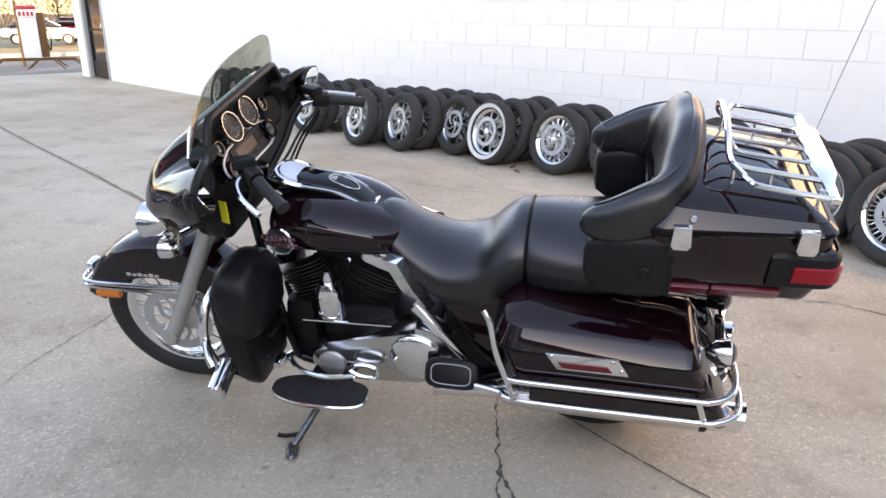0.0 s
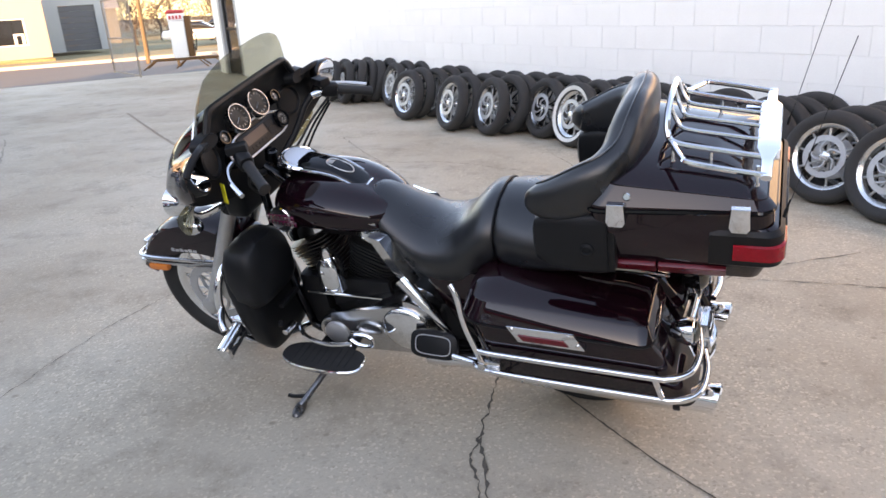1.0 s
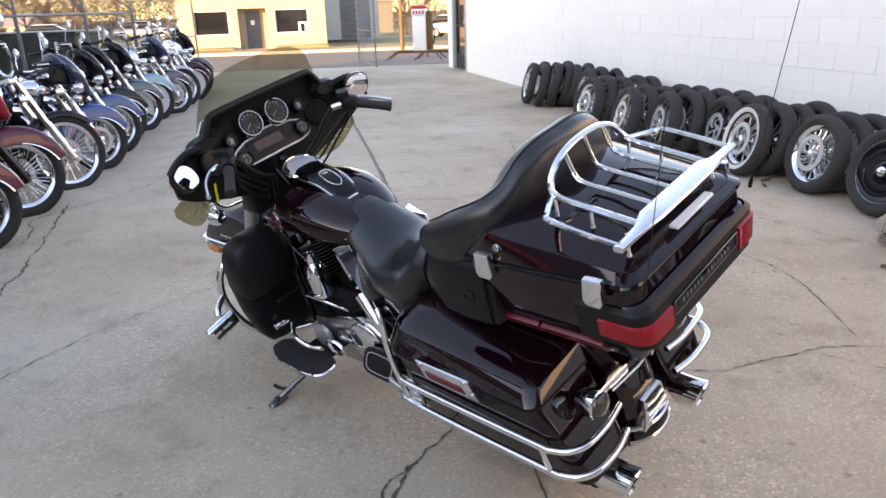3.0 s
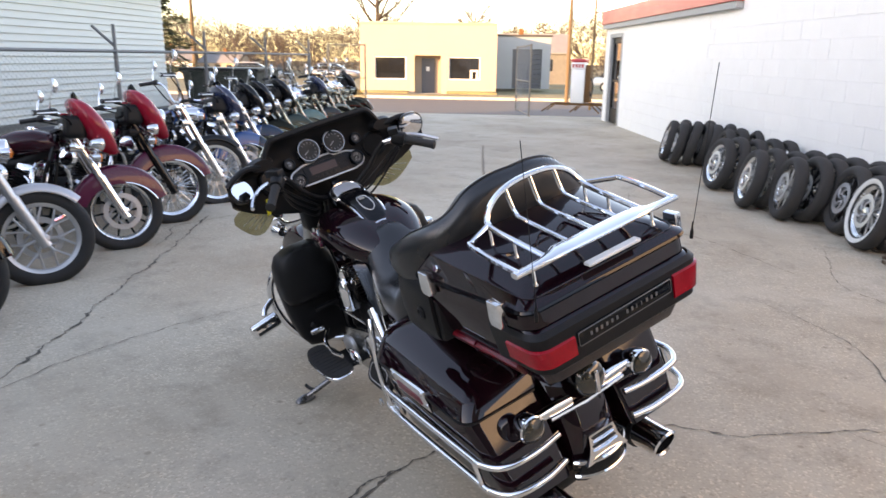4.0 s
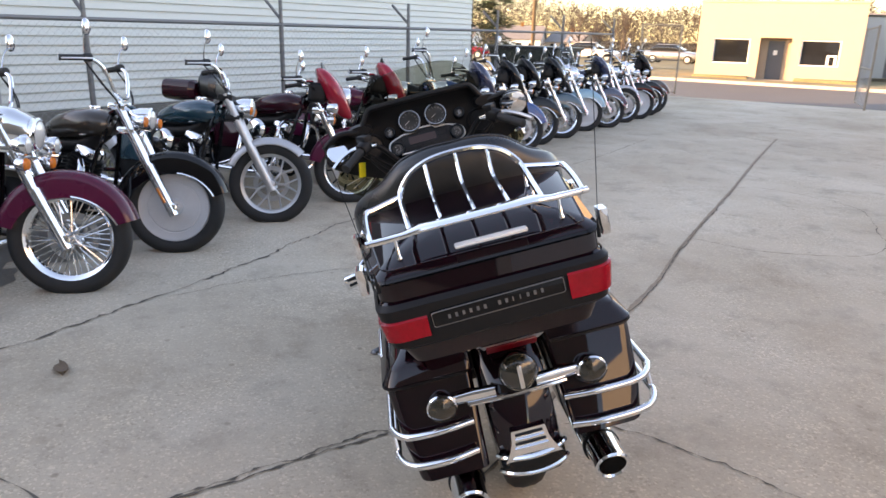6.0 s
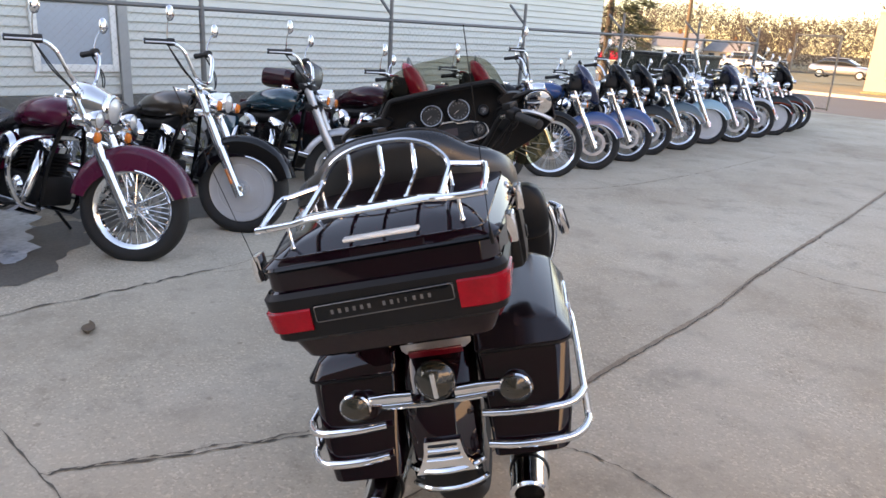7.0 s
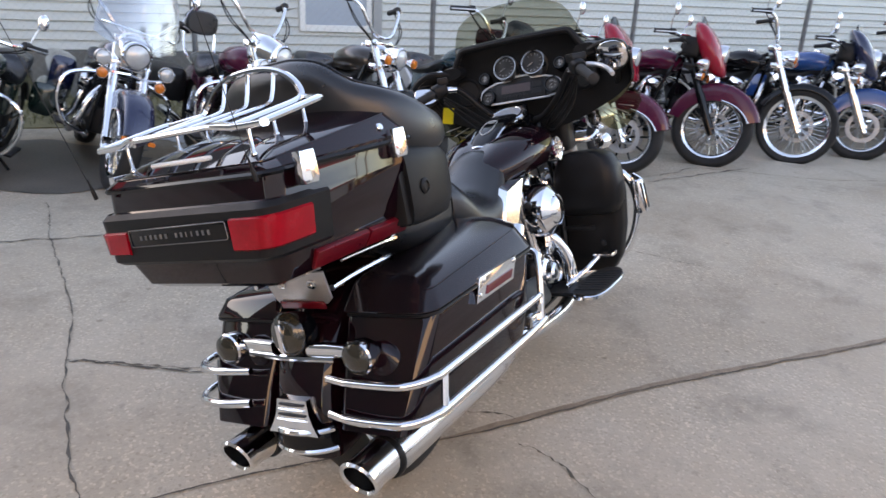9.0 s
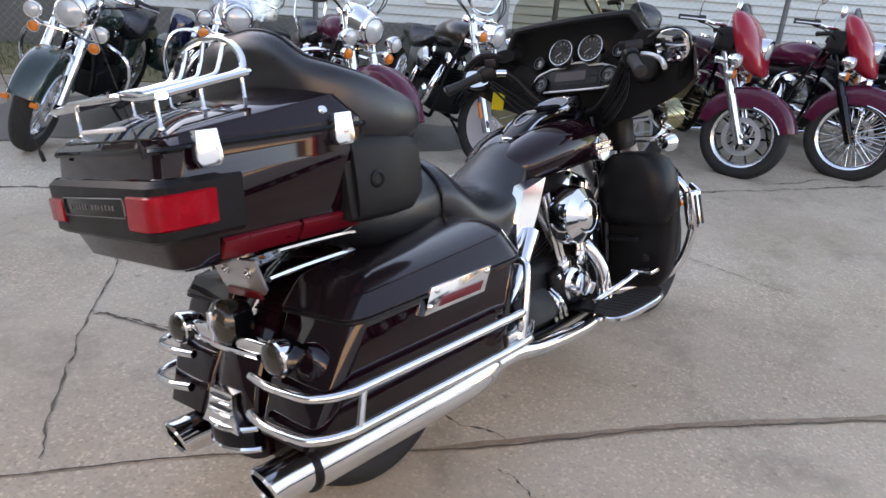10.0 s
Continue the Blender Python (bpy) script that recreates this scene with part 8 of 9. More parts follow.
# the fence runs on along the row
fdir = (Vector((-6.376, 2.077, 0)) - Vector((-7.93, 3.921, 0))).normalized()
FP = [Vector((-7.93, 3.921, 0)) + fdir * (2.41 * k) for k in range(-3, 7)]
for i, p in enumerate(FP):
    bm = B()
    tube(bm, [p, p + Vector((0, 0, 1.55))], 0.028 if i else 0.04, 10)
    tube(bm, [p + Vector((0, 0, 1.55)), p + Vector((0, 0, 1.86))], 0.022, 8)
    po = part("post", bm, POST_STEEL, fence)
    bm = B()
    tube(bm, [p + Vector((0, 0, 1.58)), p - SN * 0.30 + Vector((0, 0, 1.84))], 0.020, 6)
    part("barb_arm", bm, POST_STEEL, po)
bm = B()
tube(bm, [FP[0] + Vector((0, 0, 1.52)), FP[-1] + Vector((0, 0, 1.52))], 0.021, 8)
part("top_rail", bm, POST_STEEL, fence)
bm = B()
L = (FP[-1] - FP[0]).length
zc, step = 1.5, 0.075
n = int((L + zc) / step)
verts, faces = [], []
for sgn in (1, -1):
    for k in range(n):
        a0 = k * step - (zc if sgn > 0 else 0)
        s0, s1 = (max(0, a0), min(L, a0 + zc))
        if s1 <= s0:
            continue
        for sa, sb_ in ((s0, s1),):
            za = (sa - a0) if sgn > 0 else zc - (sa - a0)
            zb = (sb_ - a0) if sgn > 0 else zc - (sb_ - a0)
            pa, pb = FP[0] + fdir * sa + Vector((0, 0, za)), FP[0] + fdir * sb_ + Vector((0, 0, zb))
            d = (pb - pa).normalized()
            w = d.cross(Vector((SN.x, SN.y, 0))).normalized() * 0.0008
            o = Vector((SN.x, SN.y, 0)) * 0.0008
            i0 = len(verts)
            verts += [pa + w, pa - w * 0.5 + o, pa - w * 0.5 - o, pb + w, pb - w * 0.5 + o, pb - w * 0.5 - o]
            faces += [(i0, i0 + 1, i0 + 4, i0 + 3), (i0 + 1, i0 + 2, i0 + 5, i0 + 4), (i0 + 2, i0, i0 + 3, i0 + 5)]
bm.free()
me = bpy.data.meshes.new("wire_mesh")
me.from_pydata([tuple(v) for v in verts], [], faces)
me.materials.append(WIRE)
tagged(share("wire_mesh", me, fence), kind="stuff")

# fence end post at the street and the two gate leaves
def gate(p, q, h, lab):
    g = thing("metal_gate", Matrix.Identity(4), lab, "gate")
    p, q = Vector(p), Vector(q)
    up = Vector((0, 0, 1))
    for a in (p, q):
        bm = B()
        tube(bm, [a + up * 0.06, a + up * h], 0.024, 8)
        part("gate_post", bm, GATE_STEEL, g)
    for z in (0.10, h * 0.5, h - 0.03):
        bm = B()
        tube(bm, [p + up * z, q + up * z], 0.017, 8)
        part("gate_rail", bm, GATE_STEEL, g)
    verts, faces = [], []
    d = (q - p)
    L = d.length
    d.normalize()
    o = d.cross(up) * 0.0018
    for sgn in (1, -1):
        for k in range(int((L + h) / 0.09)):
            a0 = k * 0.09 - (h if sgn > 0 else 0)
            s0, s1 = max(0, a0), min(L, a0 + h)
            if s1 <= s0:
                continue
            za, zb = ((s0 - a0), (s1 - a0)) if sgn > 0 else (h - (s0 - a0), h - (s1 - a0))
            pa, pb = p + d * s0 + up * max(0.1, za), p + d * s1 + up * max(0.1, zb)
            w = (pb - pa).normalized().cross(o).normalized() * 0.0018
            i0 = len(verts)
            verts += [pa + w, pa - w * 0.5 + o, pa - w * 0.5 - o, pb + w, pb - w * 0.5 + o, pb - w * 0.5 - o]
            faces += [(i0, i0 + 1, i0 + 4, i0 + 3), (i0 + 1, i0 + 2, i0 + 5, i0 + 4), (i0 + 2, i0, i0 + 3, i0 + 5)]
    me = bpy.data.meshes.new("wire_mesh")
    me.from_pydata([tuple(v) for v in verts], [], faces)
    me.materials.append(WIRE)
    tagged(share("wire_mesh", me, g), kind="stuff")
    return g


gate((-10.5, 14.55, 0), (-12.6, 16.2, -0.03), 1.85, "galvanised chain-link gate leaf standing open by the white building")
gate((-14.85, 12.5, -0.02), (-15.75, 11.85, -0.02), 1.85, "galvanised chain-link gate leaf standing open at the end of the row")

# dumpster behind the fence corner
dm = thing("dumpster", Matrix.Translation((-13.3, 7.9, 0)) @ pose(0, 0, 0, 0, 0, 42), "dark green steel dumpster behind the fence", "dumpster")
bm = B()
loft(bm, [[Vector(p) for p in ((-0.75, -0.5, 0.1), (0.75, -0.5, 0.1), (0.75, 0.5, 0.1), (-0.75, 0.5, 0.1))], [Vector(p) for p in ((-0.85, -0.65, 1.15), (0.85, -0.65, 1.15), (0.85, 0.65, 1.15), (-0.85, 0.65, 1.15))]])
part("body", bm, DUMP, dm, smooth=20)
bm = B()
box(bm, -0.9, 0.9, -0.7, 0.7, 1.15, 1.22, 0.02, 2)
part("lid", bm, BLACK, dm)
for k in range(4):
    bm = B()
    box(bm, -0.7 + k * 0.43, -0.62 + k * 0.43, -0.64, -0.54, 0.2, 1.1, 0.01, 1, Matrix.Translation((0, -0.03, 0)))
    part("rib", bm, DUMP, dm)
for sx in (-0.6, 0.6):
    for sy in (-0.35, 0.35):
        bm = B()
        lathe(bm, [(0.05, -0.02), (0.055, 0), (0.05, 0.02)], axis((sx, sy, 0.055), (0, 1, 0)), 12)
        part("caster", bm, RUBBER, dm)

# ---- old fuel pump on a low trailer frame by the street ----
pp_ = thing("fuel_pump", Matrix.Translation((-11.75, 17.95, -0.02)) @ pose(0, 0, 0, 0, 0, 28), "old white and red fuel pump on a rusty steel stand", "fuel pump")
bm = B()
box(bm, -0.20, 0.20, -0.20, 0.20, 0.26, 1.22, 0.03, 2)
part("cabinet", bm, WHITE, pp_)
bm = B()
box(bm, -0.21, 0.21, -0.21, 0.21, 1.222, 1.42, 0.03, 2)
part("dial_head", bm, WHITE, pp_)
bm = B()
box(bm, -0.22, 0.22, -0.22, 0.22, 1.422, 1.52, 0.03, 2)
part("top_sign", bm, RED_TRIM, pp_)
bm = B()
box(bm, 0.202, 0.36, -0.16, 0.16, 0.28, 1.35, 0.02, 2)
part("side_panel", bm, RUST, pp_)
bm = B()
for k in range(4):
    box(bm, -0.17 + k * 0.09, -0.11 + k * 0.09, -0.215, -0.208, 1.27, 1.37)
part("dial_window", bm, RED_TRIM, pp_)
bm = B()
tube(bm, [(0.34, -0.1, 1.0), (0.46, -0.2, 0.8), (0.42, -0.2, 0.45), (0.36, -0.1, 0.6)], 0.018, 7, 5)
part("hose", bm, BLACK, pp_)
for x0, x1 in ((-0.75, 0.95),):
    for yy in (-0.25, 0.25):
        bm = B()
        tube(bm, [(x0, yy, 0.22), (x1, yy, 0.22)], 0.025, 6)
        part("stand_rail", bm, RUST, pp_)
for xx, dx in ((-0.70, -0.3), (0.10, -0.25), (0.45, 0.25), (0.9, 0.3)):
    for yy in (-0.25, 0.25):
        bm = B()
        tube(bm, [(xx, yy, 0.22), (xx + dx, yy * 1.4, 0.0)], 0.02, 6)
        part("stand_leg", bm, RUST, pp_)
POLE_WOOD = mat("weathered_pole_timber", (0.11, 0.075, 0.045), 0.9, 0, 0, 0.25, 6, 0.003, 40)
# tall timber poles by the street
def utility_pole(p, h, r, lab):
    e = thing("utility_pole", Matrix.Translation(p), lab, "pole")
    bm = B()
    tube(bm, [(0, 0, -0.2), (0, 0, h)], r, 10, 0, False, r * 0.7)
    part("shaft", bm, POLE_WOOD, e)
    bm = B()
    box(bm, -0.9, 0.9, -0.05, 0.05, h - 0.6, h - 0.48, 0.01, 1, pose(0, 0, 0, 0, 0, 40))
    part("crossarm", bm, POLE_WOOD, e)
    return e


utility_pole((-20.6, 27.8, -0.6), 8.0, 0.10, "weathered timber utility pole beside the street")
utility_pole((-17.9, 26.2, -0.6), 7.0, 0.06, "slim grey street light pole beside the street")
utility_pole((-42.5, 18.5, -0.6), 9.0, 0.14, "weathered timber utility pole among the trees")

# ---- tan shop across the street ----
shop_o = Vector((-34.3, 25.2, -0.66))
sdx = (Vector((-29.3, 31.5, 0)) - Vector((-34.3, 25.2, 0))).normalized()
sdn = Vector((sdx.y, -sdx.x, 0))
SHOP = Matrix(((sdx.x, -sdn.x, 0, shop_o.x), (sdx.y, -sdn.y, 0, shop_o.y), (0, 0, 1, shop_o.z), (0, 0, 0, 1)))
SW = 8.05
shop = thing("shop_building", SHOP, "sunlit tan stucco shop with two dark windows and a recessed door", "building")
bm = B()
wz0, wz1 = 0.86, 2.18
for x0, x1, z0, z1 in ((0, 0.85, 0, 4.02), (0.85, 2.72, 0, wz0), (0.85, 2.72, wz1, 4.02), (2.72, 3.2, 0, 4.02), (3.2, 4.75, 2.25, 4.02), (4.75, 5.22, 0, 4.02), (5.22, 7.1, 0, wz0), (5.22, 7.1, wz1, 4.02), (7.1, SW, 0, 4.02)):
    box(bm, x0, x1, 0, 0.25, z0, z1)
box(bm, 0, 0.25, 0.25, 10, 0, 4.0)
box(bm, SW - 0.25, SW, 0.25, 10, 0, 4.0)
box(bm, 0, SW, 10, 10.25, 0, 4.0)
bmesh.ops.remove_doubles(bm, verts=bm.verts, dist=0.001)
part("wall", bm, STUCCO, shop, smooth=0)
bm = B()
box(bm, 0.25, SW - 0.25, 0.25, 10, 3.7, 3.8)
part("roof", bm, ROOF, shop)
bm = B()
box(bm, -0.04, SW + 0.04, -0.05, 0.3, 4.02, 4.14, 0.01, 1)
part("parapet_cap", bm, STUCCO, shop)
for x0, x1 in ((0.85, 2.72), (5.22, 7.1)):
    bm = B()
    box(bm, x0, x1, 0.12, 0.14, wz0, wz1)
    w_ = part("window", bm, DARK_GLASS, shop)
    bm = B()
    for a, b_, c, d in ((x0, x0 + 0.06, wz0, wz1), (x1 - 0.06, x1, wz0, wz1), (x0 + 0.06, x1 - 0.06, wz1 - 0.06, wz1), (x0 + 0.06, x1 - 0.06, wz0, wz0 + 0.06)):
        box(bm, a, b_, 0.06, 0.119, c, d)
    part("window_frame", bm, WHITE, w_)
bm = B()
box(bm, 3.2, 4.75, 0.9, 1.0, 0, 2.25)
part("recess_wall", bm, STUCCO, shop, smooth=0)
bm = B()
box(bm, 3.62, 4.42, 0.86, 0.899, 0.05, 2.1)
dr = part("door", bm, DARK_DOOR, shop)
bm = B()
box(bm, 3.9, 4.1, 0.852, 0.859, 1.35, 1.6)
part("door_notice", bm, WHITE, dr)
bm = B()
box(bm, 2.9, 5.05, -1.2, 0.9, -0.05, 0.06, 0.01, 1)
part("doorstep", bm, KERB, shop)
for x0, x1 in ((0.0, 2.85), (5.1, SW)):
    bm = B()
    box(bm, x0, x1, -0.9, -0.02, -0.05, 0.22, 0.04, 1)
    part("planter_bed", bm, EARTH, shop)
bm = B()
box(bm, 6.5, 6.62, 0.09, 0.118, 0.95, 1.45)
box(bm, 6.86, 6.98, 0.09, 0.118, 0.95, 1.45)
box(bm, 6.62, 6.86, 0.09, 0.118, 1.36, 1.45)
part("window_sign", bm, WHITE, shop)

# grey metal workshop beside it
gm = Matrix(((sdx.x, -sdn.x, 0, -35.4), (sdx.y, -sdn.y, 0, 38.0), (0, 0, 1, -0.62), (0, 0, 0, 1)))
shed = thing("workshop_building", gm, "grey sheet-metal workshop with a dark roll-up door", "building")
bm = B()
for x0, x1, z0, z1 in ((-1.5, 0.7, 0, 3.6), (0.7, 2.8, 2.75, 3.6), (2.8, 3.4, 0, 3.6)):
    box(bm, x0, x1, 0, 0.2, z0, z1)
box(bm, -1.5, -1.3, 0.2, 12, 0, 3.6)
box(bm, 3.2, 3.4, 0.2, 12, 0, 3.6)
bmesh.ops.remove_doubles(bm, verts=bm.verts, dist=0.001)
part("wall", bm, GREY_METAL, shed, smooth=0)
for k in range(8):
    bm = B()
    box(bm, 0.7, 2.8, 0.1, 0.14, 0.02 + k * 0.34, 0.35 + k * 0.34, 0.01, 1)
    part("door_slat", bm, DARK_DOOR, shed)
bm = B()
box(bm, -1.6, 3.5, -0.1, 12.1, 3.6, 3.72)
part("roof", bm, ROOF, shed)


# ---- houses, parked cars, woods in the distance ----
def house(p, yaw, w, d, h, rise, wall_m, lab):
    e = thing("house", Matrix.Translation(p) @ pose(0, 0, 0, 0, 0, yaw), lab, "house")
    bm = B()
    box(bm, -w / 2, w / 2, -d / 2, d / 2, -0.5, h)
    for s in (1, -1):
        bm.faces.new([bm.verts.new(q) for q in ((s * w / 2, -d / 2, h), (s * w / 2, d / 2, h), (s * w / 2, 0, h + rise))])
    part("wall", bm, wall_m, e, smooth=0)
    bm = B()
    loft(bm, [[Vector(q) for q in ((x, -d / 2 - 0.3, h - 0.1), (x, 0, h + rise + 0.05), (x, d / 2 + 0.3, h - 0.1), (x, d / 2 + 0.3, h), (x, 0, h + rise + 0.2), (x, -d / 2 - 0.3, h))] for x in (-w / 2 - 0.3, w / 2 + 0.3)])
    part("roof", bm, SHINGLE, e, smooth=0)
    for k in (-0.3, 0.0, 0.3):
        for s in (1, -1):
            bm = B()
            box(bm, k * w - 0.45, k * w + 0.45, s * d / 2 - 0.03, s * d / 2 + 0.03, 0.9, 2.1)
            part("window", bm, DARK_GLASS, e)
        bm = B()
        box(bm, w / 2 - 0.03, w / 2 + 0.03, k * d - 0.4, k * d + 0.4, 0.9, 2.1)
        part("window", bm, DARK_GLASS, e)
    bm = B()
    box(bm, -0.25, 0.25, -0.25, 0.25, h, h + rise + 0.7)
    part("chimney", bm, RUST, e, smooth=0)


SHINGLE = mat("grey_shingles", (0.20, 0.19, 0.19), 0.9, 0, 0, 0.2, 2, 0.01, 20)
house((-109, 41, -2.05), 62, 6.6, 6, 2.7, 1.8, WHITE, "white clapboard house with a grey roof among bare trees")
house((-106.5, 48.5, -2.05), 40, 6.0, 6, 2.4, 1.4, STUCCO, "small tan house with a shingle roof beyond the street")
house((-112, 30, -2.05), 60, 9, 7, 2.6, 1.6, WHITE, "pale house with a grey roof behind the trees")
house((-57, 62, -0.7), 45, 10, 8, 2.8, 1.9, FOUNDATION, "brown house far down the street")


def parked_car(p, yaw, paint, lab):
    e = thing("parked_car", Matrix.Translation(p) @ pose(0, 0, 0, 0, 0, yaw), lab, "car", "far parked cars")
    bm = B()
    body(bm, [(-2.2, 0, 0.62, 0.70, 0.18), (-2.1, 0, 0.62, 0.84, 0.30), (-1.0, 0, 0.62, 0.88, 0.34), (1.0, 0, 0.62, 0.88, 0.33), (1.95, 0, 0.58, 0.82, 0.26), (2.15, 0, 0.55, 0.65, 0.15)], 4, 20)
    part("body", bm, paint, e)
    bm = B()
    body(bm, [(-1.75, 0, 1.00, 0.70, 0.05), (-1.2, 0, 1.18, 0.68, 0.24), (0.2, 0, 1.18, 0.68, 0.25), (0.95, 0, 0.98, 0.72, 0.06)], 4, 20)
    part("cabin_glass", bm, DARK_GLASS, e)
    bm = B()
    body(bm, [(-1.2, 0, 1.42, 0.55, 0.02), (-0.9, 0, 1.43, 0.62, 0.03), (0.0, 0, 1.43, 0.62, 0.03), (0.3, 0, 1.42, 0.55, 0.02)], 4, 16)
    part("roof", bm, paint, e)
    for xx in (-1.35, 1.35):
        for yy in (-0.80, 0.80):
            bm = B()
            lathe(bm, [(0.18, -0.09), (0.31, -0.1), (0.33, 0), (0.31, 0.1), (0.18, 0.09)], axis((xx, yy, 0.33), (0, 1, 0)), 18)
            w_ = part("wheel", bm, RUBBER, e)
            bm = B()
            lathe(bm, [(0.19, -0.1), (0.19, 0.1)], axis((xx, yy, 0.33), (0, 1, 0)), 14)
            part("rim", bm, ALU, w_)


parked_car((-27.5, 42.0, -0.62), 25, WHITE, "white sedan parked far down the street")
parked_car((-28.5, 47.5, -0.62), 20, RED, "red car parked far down the street")
parked_car((-52, 27.0, -0.5), 55, WHITE, "white car parked before the far houses")
parked_car((-50, 33.0, -0.5), 45, SILVER, "silver car parked before the far houses")
parked_car((-54, 17.0, -0.5), 60, RED, "red car parked among the far houses")

BARK = mat("bare_bark", (0.060, 0.048, 0.042), 0.95, 0, 0, 0.3, 6, 0.01, 30)
TWIG = mat("russet_twigs", (0.056, 0.041, 0.034), 0.95, 0, 0, 0.25, 3, 0, 20)
PINE = mat("dark_evergreen", (0.030, 0.045, 0.022), 0.9, 0, 0, 0.4, 4, 0, 20)


def bare_tree(p, h, seed, dense=1.0, lab="bare winter tree with russet twigs"):
    r = random.Random(seed)
    e = thing("tree", Matrix.Translation(p), lab, "tree", "bare trees")
    bm = B()
    tw = B()
    tube(bm, [(0, 0, -0.3), (r.uniform(-.1, .1), r.uniform(-.1, .1), h * 0.25), (r.uniform(-.3, .3), r.uniform(-.3, .3), h * 0.55), (r.uniform(-.4, .4), r.uniform(-.4, .4), h * 0.9)], h * 0.028, 7, 3, False, h * 0.005)
    for k in range(int(13 * dense)):
        a = r.uniform(0, 6.28)
        z0 = h * r.uniform(0.22, 0.7)
        ln = h * r.uniform(0.25, 0.42) * (1.1 - z0 / h * 0.5)
        d = Vector((math.cos(a), math.sin(a), r.uniform(0.5, 1.2))).normalized()
        q0 = Vector((0, 0, z0))
        q1 = q0 + d * ln * 0.5 + Vector((0, 0, ln * 0.05))
        q2 = q0 + d * ln + Vector((0, 0, ln * 0.2))
        tube(bm, [q0, q1, q2], h * 0.010, 5, 2, False, h * 0.003)
        for j in range(int(9 * dense)):
            b0 = q0.lerp(q2, r.uniform(0.3, 1.0))
            dd = (d + Vector((r.uniform(-1, 1), r.uniform(-1, 1), r.uniform(-0.3, 0.9)))).normalized()
            b1 = b0 + dd * ln * r.uniform(0.2, 0.45)
            tube(bm, [b0, b1], h * 0.0032, 3, 0, False, h * 0.001)
            for i in range(5):
                c0 = b0.lerp(b1, r.uniform(0.2, 1))
                c1 = c0 + Vector((r.uniform(-1, 1), r.uniform(-1, 1), r.uniform(-0.3, 1))).normalized() * ln * r.uniform(0.1, 0.22)
                s = (c1 - c0).cross(Vector((r.uniform(-1, 1), r.uniform(-1, 1), 0.3))).normalized() * h * 0.0022
                tw.faces.new([tw.verts.new(q) for q in (c0 - s, c0 + s, c1)])
    part("trunk", bm, BARK, e)
    part("crown", tw, TWIG, e, smooth=0)
    return e


rt = random.Random(5)
proto = [bare_tree((-46.5, 35.0, -0.6), 11.5, 1, 1.5), bare_tree((-76, 26, -1.6), 6.2, 2, 1.1), bare_tree((-80, 38, -1.6), 6.6, 3, 1.1), bare_tree((-74, 19, -1.5), 5.8, 4, 1.2)]
for k in range(30):
    a = rt.choice(proto)
    w, v = rt.uniform(78, 112), rt.uniform(-55, 75)
    sc = rt.uniform(0.85, 1.25)
    c = copy_thing(a, Matrix.Identity(4))
    c.matrix_basis = Matrix.Translation(lot(w, v, -1.7)) @ pose(0, 0, 0, 0, 0, rt.uniform(0, 360)) @ Matrix.Diagonal((sc, sc, sc, 1))
# dense far woods as one mass of twigs and stems
gen = np.random.default_rng(5)
N = 230000
w, v = gen.uniform(112, 150, N), gen.uniform(-110, 130, N)
top = 6.2 + 1.8 * np.sin(v * 0.11) * np.sin(v * 0.041 + 1) + 1.0 * np.sin(v * 0.43 + w) + 0.8 * np.sin(v * 1.3) + (w - 112) * 0.04
z = gen.uniform(0, 1, N) ** 0.8 * (top + 1.8) - 1.8
p = np.stack([U.x * w + V.x * v, U.y * w + V.y * v, z], 1)
d = np.stack([gen.uniform(-1, 1, N), gen.uniform(-1, 1, N), gen.uniform(-0.2, 1.6, N)], 1)
d *= (gen.uniform(0.5, 1.3, N) / np.linalg.norm(d, axis=1))[:, None]
s = np.cross(d, gen.uniform(-1, 1, (N, 3)))
s *= (gen.uniform(0.015, 0.055, N) / (np.linalg.norm(s, axis=1) + 1e-6))[:, None]
me = bpy.data.meshes.new("far_woods")
me.from_pydata(np.stack([p - s, p + s, p + d], 1).reshape(-1, 3).tolist(), [], np.arange(3 * N).reshape(-1, 3).tolist())
me.materials.append(TWIG)
tagged(new("far_woods", me), "distant russet woods of bare trees", "woods", kind="stuff")
# an evergreen beside the sided building
ev = thing("evergreen_tree", Matrix.Translation((-19.5, 8.0, -0.1)), "dark evergreen tree behind the sided building", "tree")
bm = B()
tube(bm, [(0, 0, -0.2), (0, 0, 5.5)], 0.14, 8, 0, False, 0.03)
part("trunk", bm, BARK, ev)
verts, faces = [], []
for k in range(7000):
    z = rt.uniform(1.2, 6.0)
    rad = 1.7 * (1 - (z - 1.0) / 5.4) ** 0.8 * (0.55 + 0.45 * math.sin(z * 5 + rt.uniform(0, 0.5)) ** 2)
    a = rt.uniform(0, 6.28)
    q = rad * rt.uniform(0.3, 1) ** 0.5
    p = Vector((q * math.cos(a), q * math.sin(a), z - 0.2 * q))
    d = Vector((math.cos(a), math.sin(a), rt.uniform(-0.5, 0.3))).normalized()
    s = d.cross(Vector((rt.uniform(-1, 1), rt.uniform(-1, 1), 1))).normalized() * 0.03
    i0 = len(verts)
    verts += [p - s, p + s, p + d * rt.uniform(0.15, 0.32)]
    faces.append((i0, i0 + 1, i0 + 2))
me = bpy.data.meshes.new("crown")
me.from_pydata([tuple(v) for v in verts], [], faces)
me.materials.append(PINE)
share("crown", me, ev)

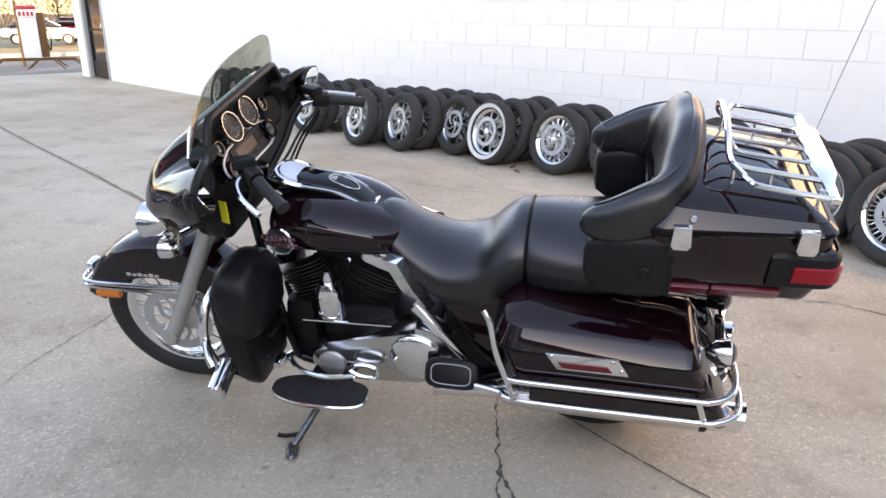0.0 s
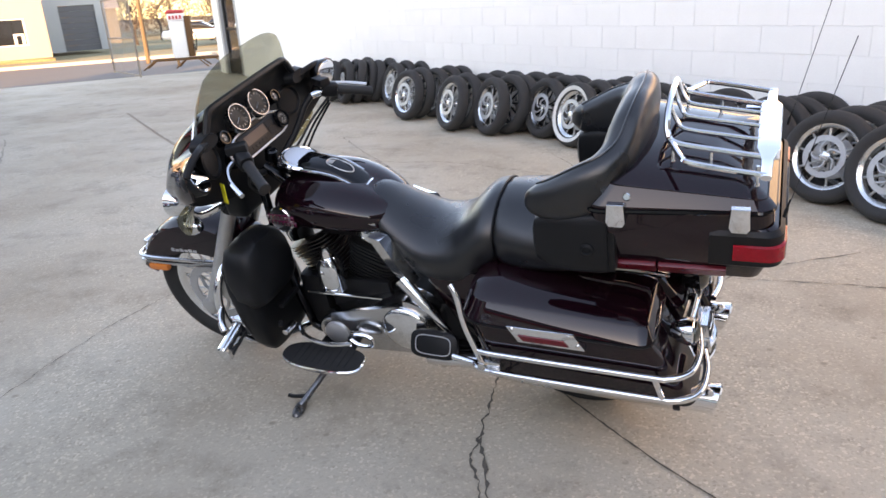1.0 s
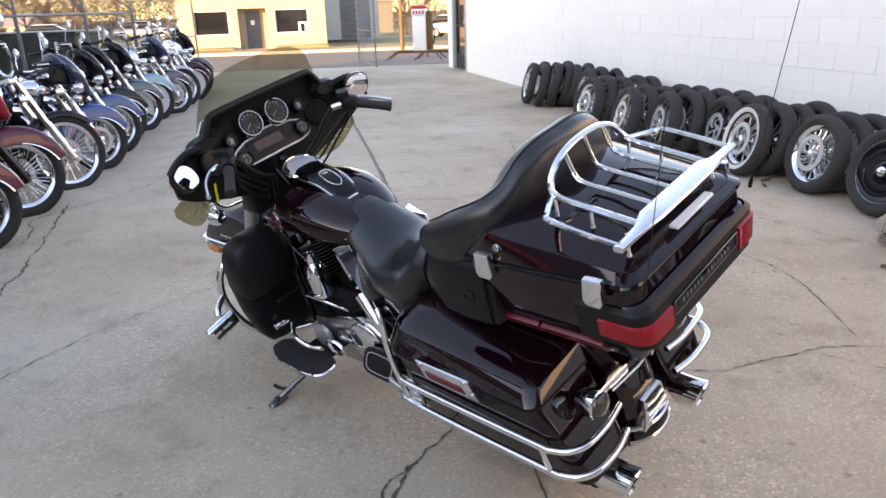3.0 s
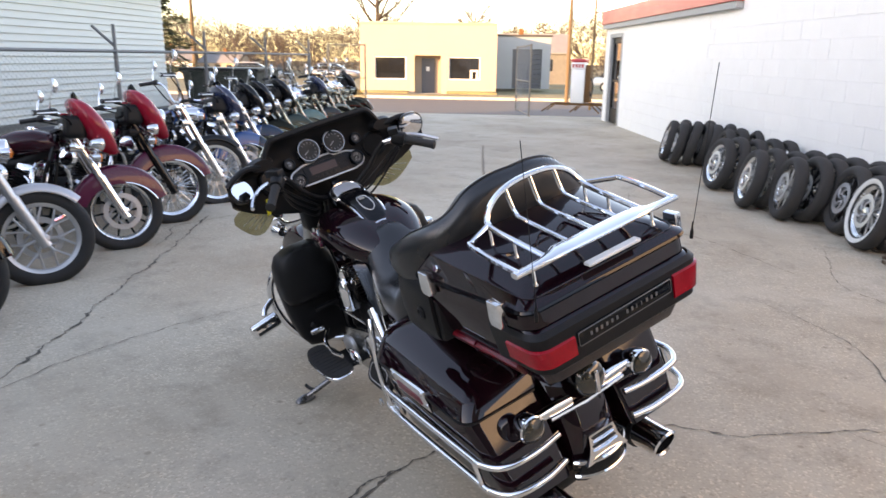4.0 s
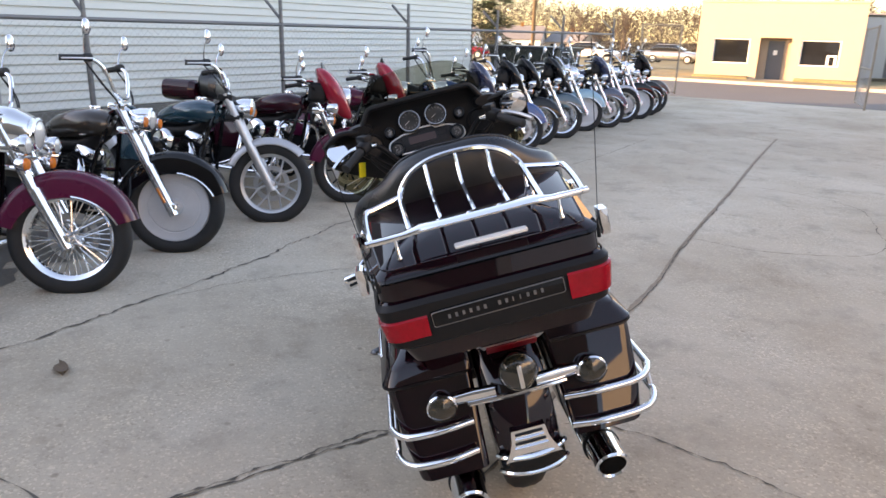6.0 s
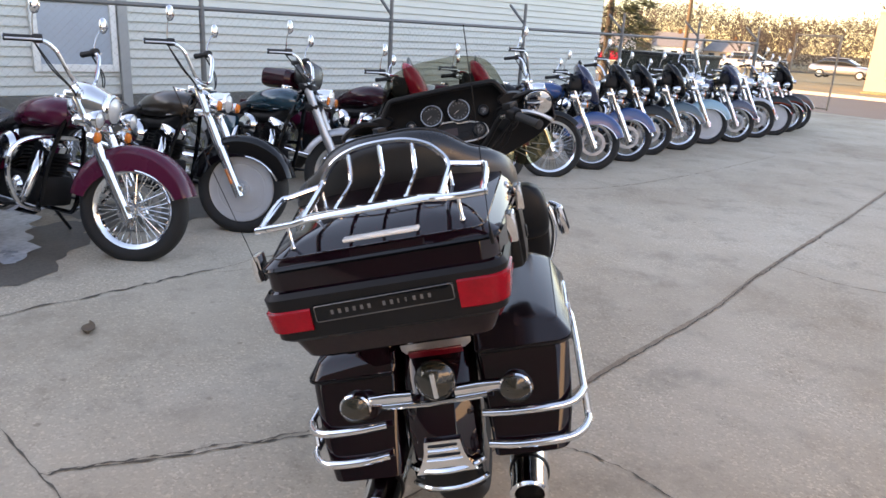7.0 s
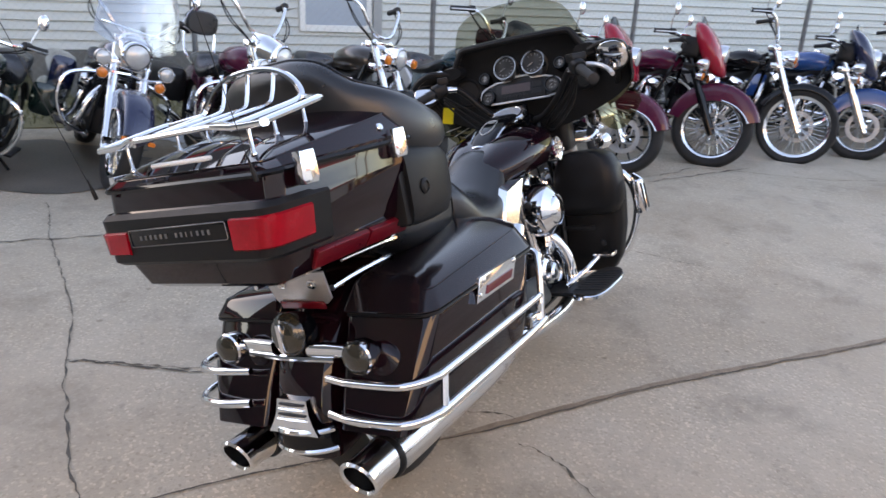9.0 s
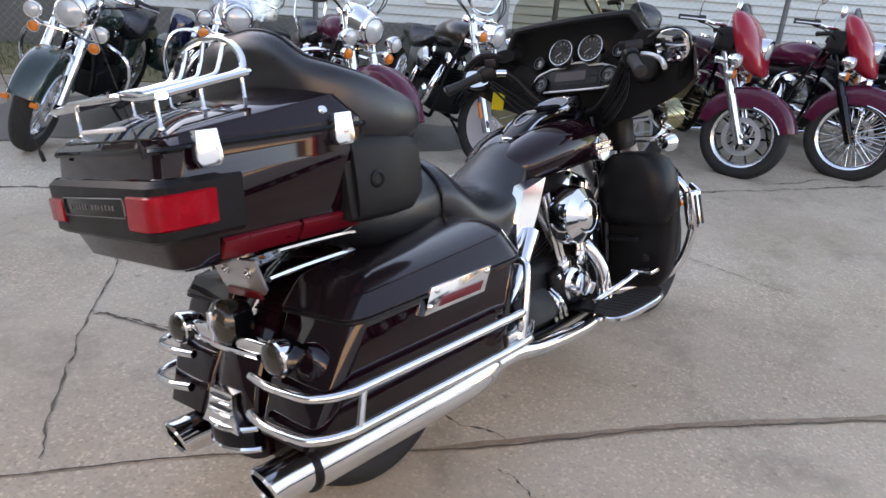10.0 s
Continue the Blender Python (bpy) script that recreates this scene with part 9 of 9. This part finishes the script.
# grass along the foundation and under the fence
GRASS = mat("winter_grass", (0.075, 0.085, 0.030), 0.9, 0, 0, 0.4, 5, 0, 40, col2=(0.14, 0.12, 0.05))
verts, faces = [], []
for k in range(16000):
    s_, o = rt.uniform(0, 27.0), rt.uniform(0.02, 1.7)
    p = S0 + SD * s_ + SN * o
    h = rt.uniform(0.04, 0.13)
    d = Vector((rt.uniform(-.5, .5), rt.uniform(-.5, .5), 1)) * h
    s = Vector((rt.uniform(-1, 1), rt.uniform(-1, 1), 0)).normalized() * 0.006
    i0 = len(verts)
    verts += [p - s, p + s, p + d]
    faces.append((i0, i0 + 1, i0 + 2))
me = bpy.data.meshes.new("grass")
me.from_pydata([tuple(v) for v in verts], [], faces)
me.materials.append(GRASS)
tagged(new("grass", me), "thin winter grass along the foundation", "grass", kind="stuff")
bm = B()
box(bm, -4, SL, -1.75, -0.02, -0.04, 0.012, 0, 1, SIDE)
tagged(part("verge", bm, EARTH, None), "strip of bare earth and turf along the sided building", "verge", kind="structure")

# ---- painted blocks of the white wall, last and cheapest ----
bm = B()
box(bm, -0.220, 0.220, -0.004, 0.0, -0.107, 0.107)
bmesh.ops.bevel(bm, geom=[e for e in bm.edges if all(v.co.y < -0.003 for v in e.verts)], offset=0.002, segments=1, affect="EDGES")
block = bpy.data.meshes.new("block")
bm.to_mesh(block)
bm.free()
block.materials.append(WHITE_BLOCK)
rb = random.Random(3)
made = 0
rest = B()
for r in range(10):
    for c in range(54):
        x = 0.22 + c * 0.443 + (0.2215 if r % 2 else 0)
        z = 0.11 + r * 0.217
        if x < 1.86 or x > 20.7:
            continue
        m = WALL @ Matrix.Translation((x, -rb.uniform(0, 0.002), z)) @ pose(0, 0, 0, rb.uniform(-0.3, 0.3), 0, rb.uniform(-0.25, 0.25))
        if made < 300 and 7.0 < x < 20.8:
            share("block", block, wall_north, m=m)
            made += 1
        else:
            box(rest, -0.220, 0.220, -0.006, 0.0, -0.107, 0.107, 0, 1, m)
tagged(part("blocks", rest, WHITE_BLOCK, wall_north, smooth=0), kind="stuff")
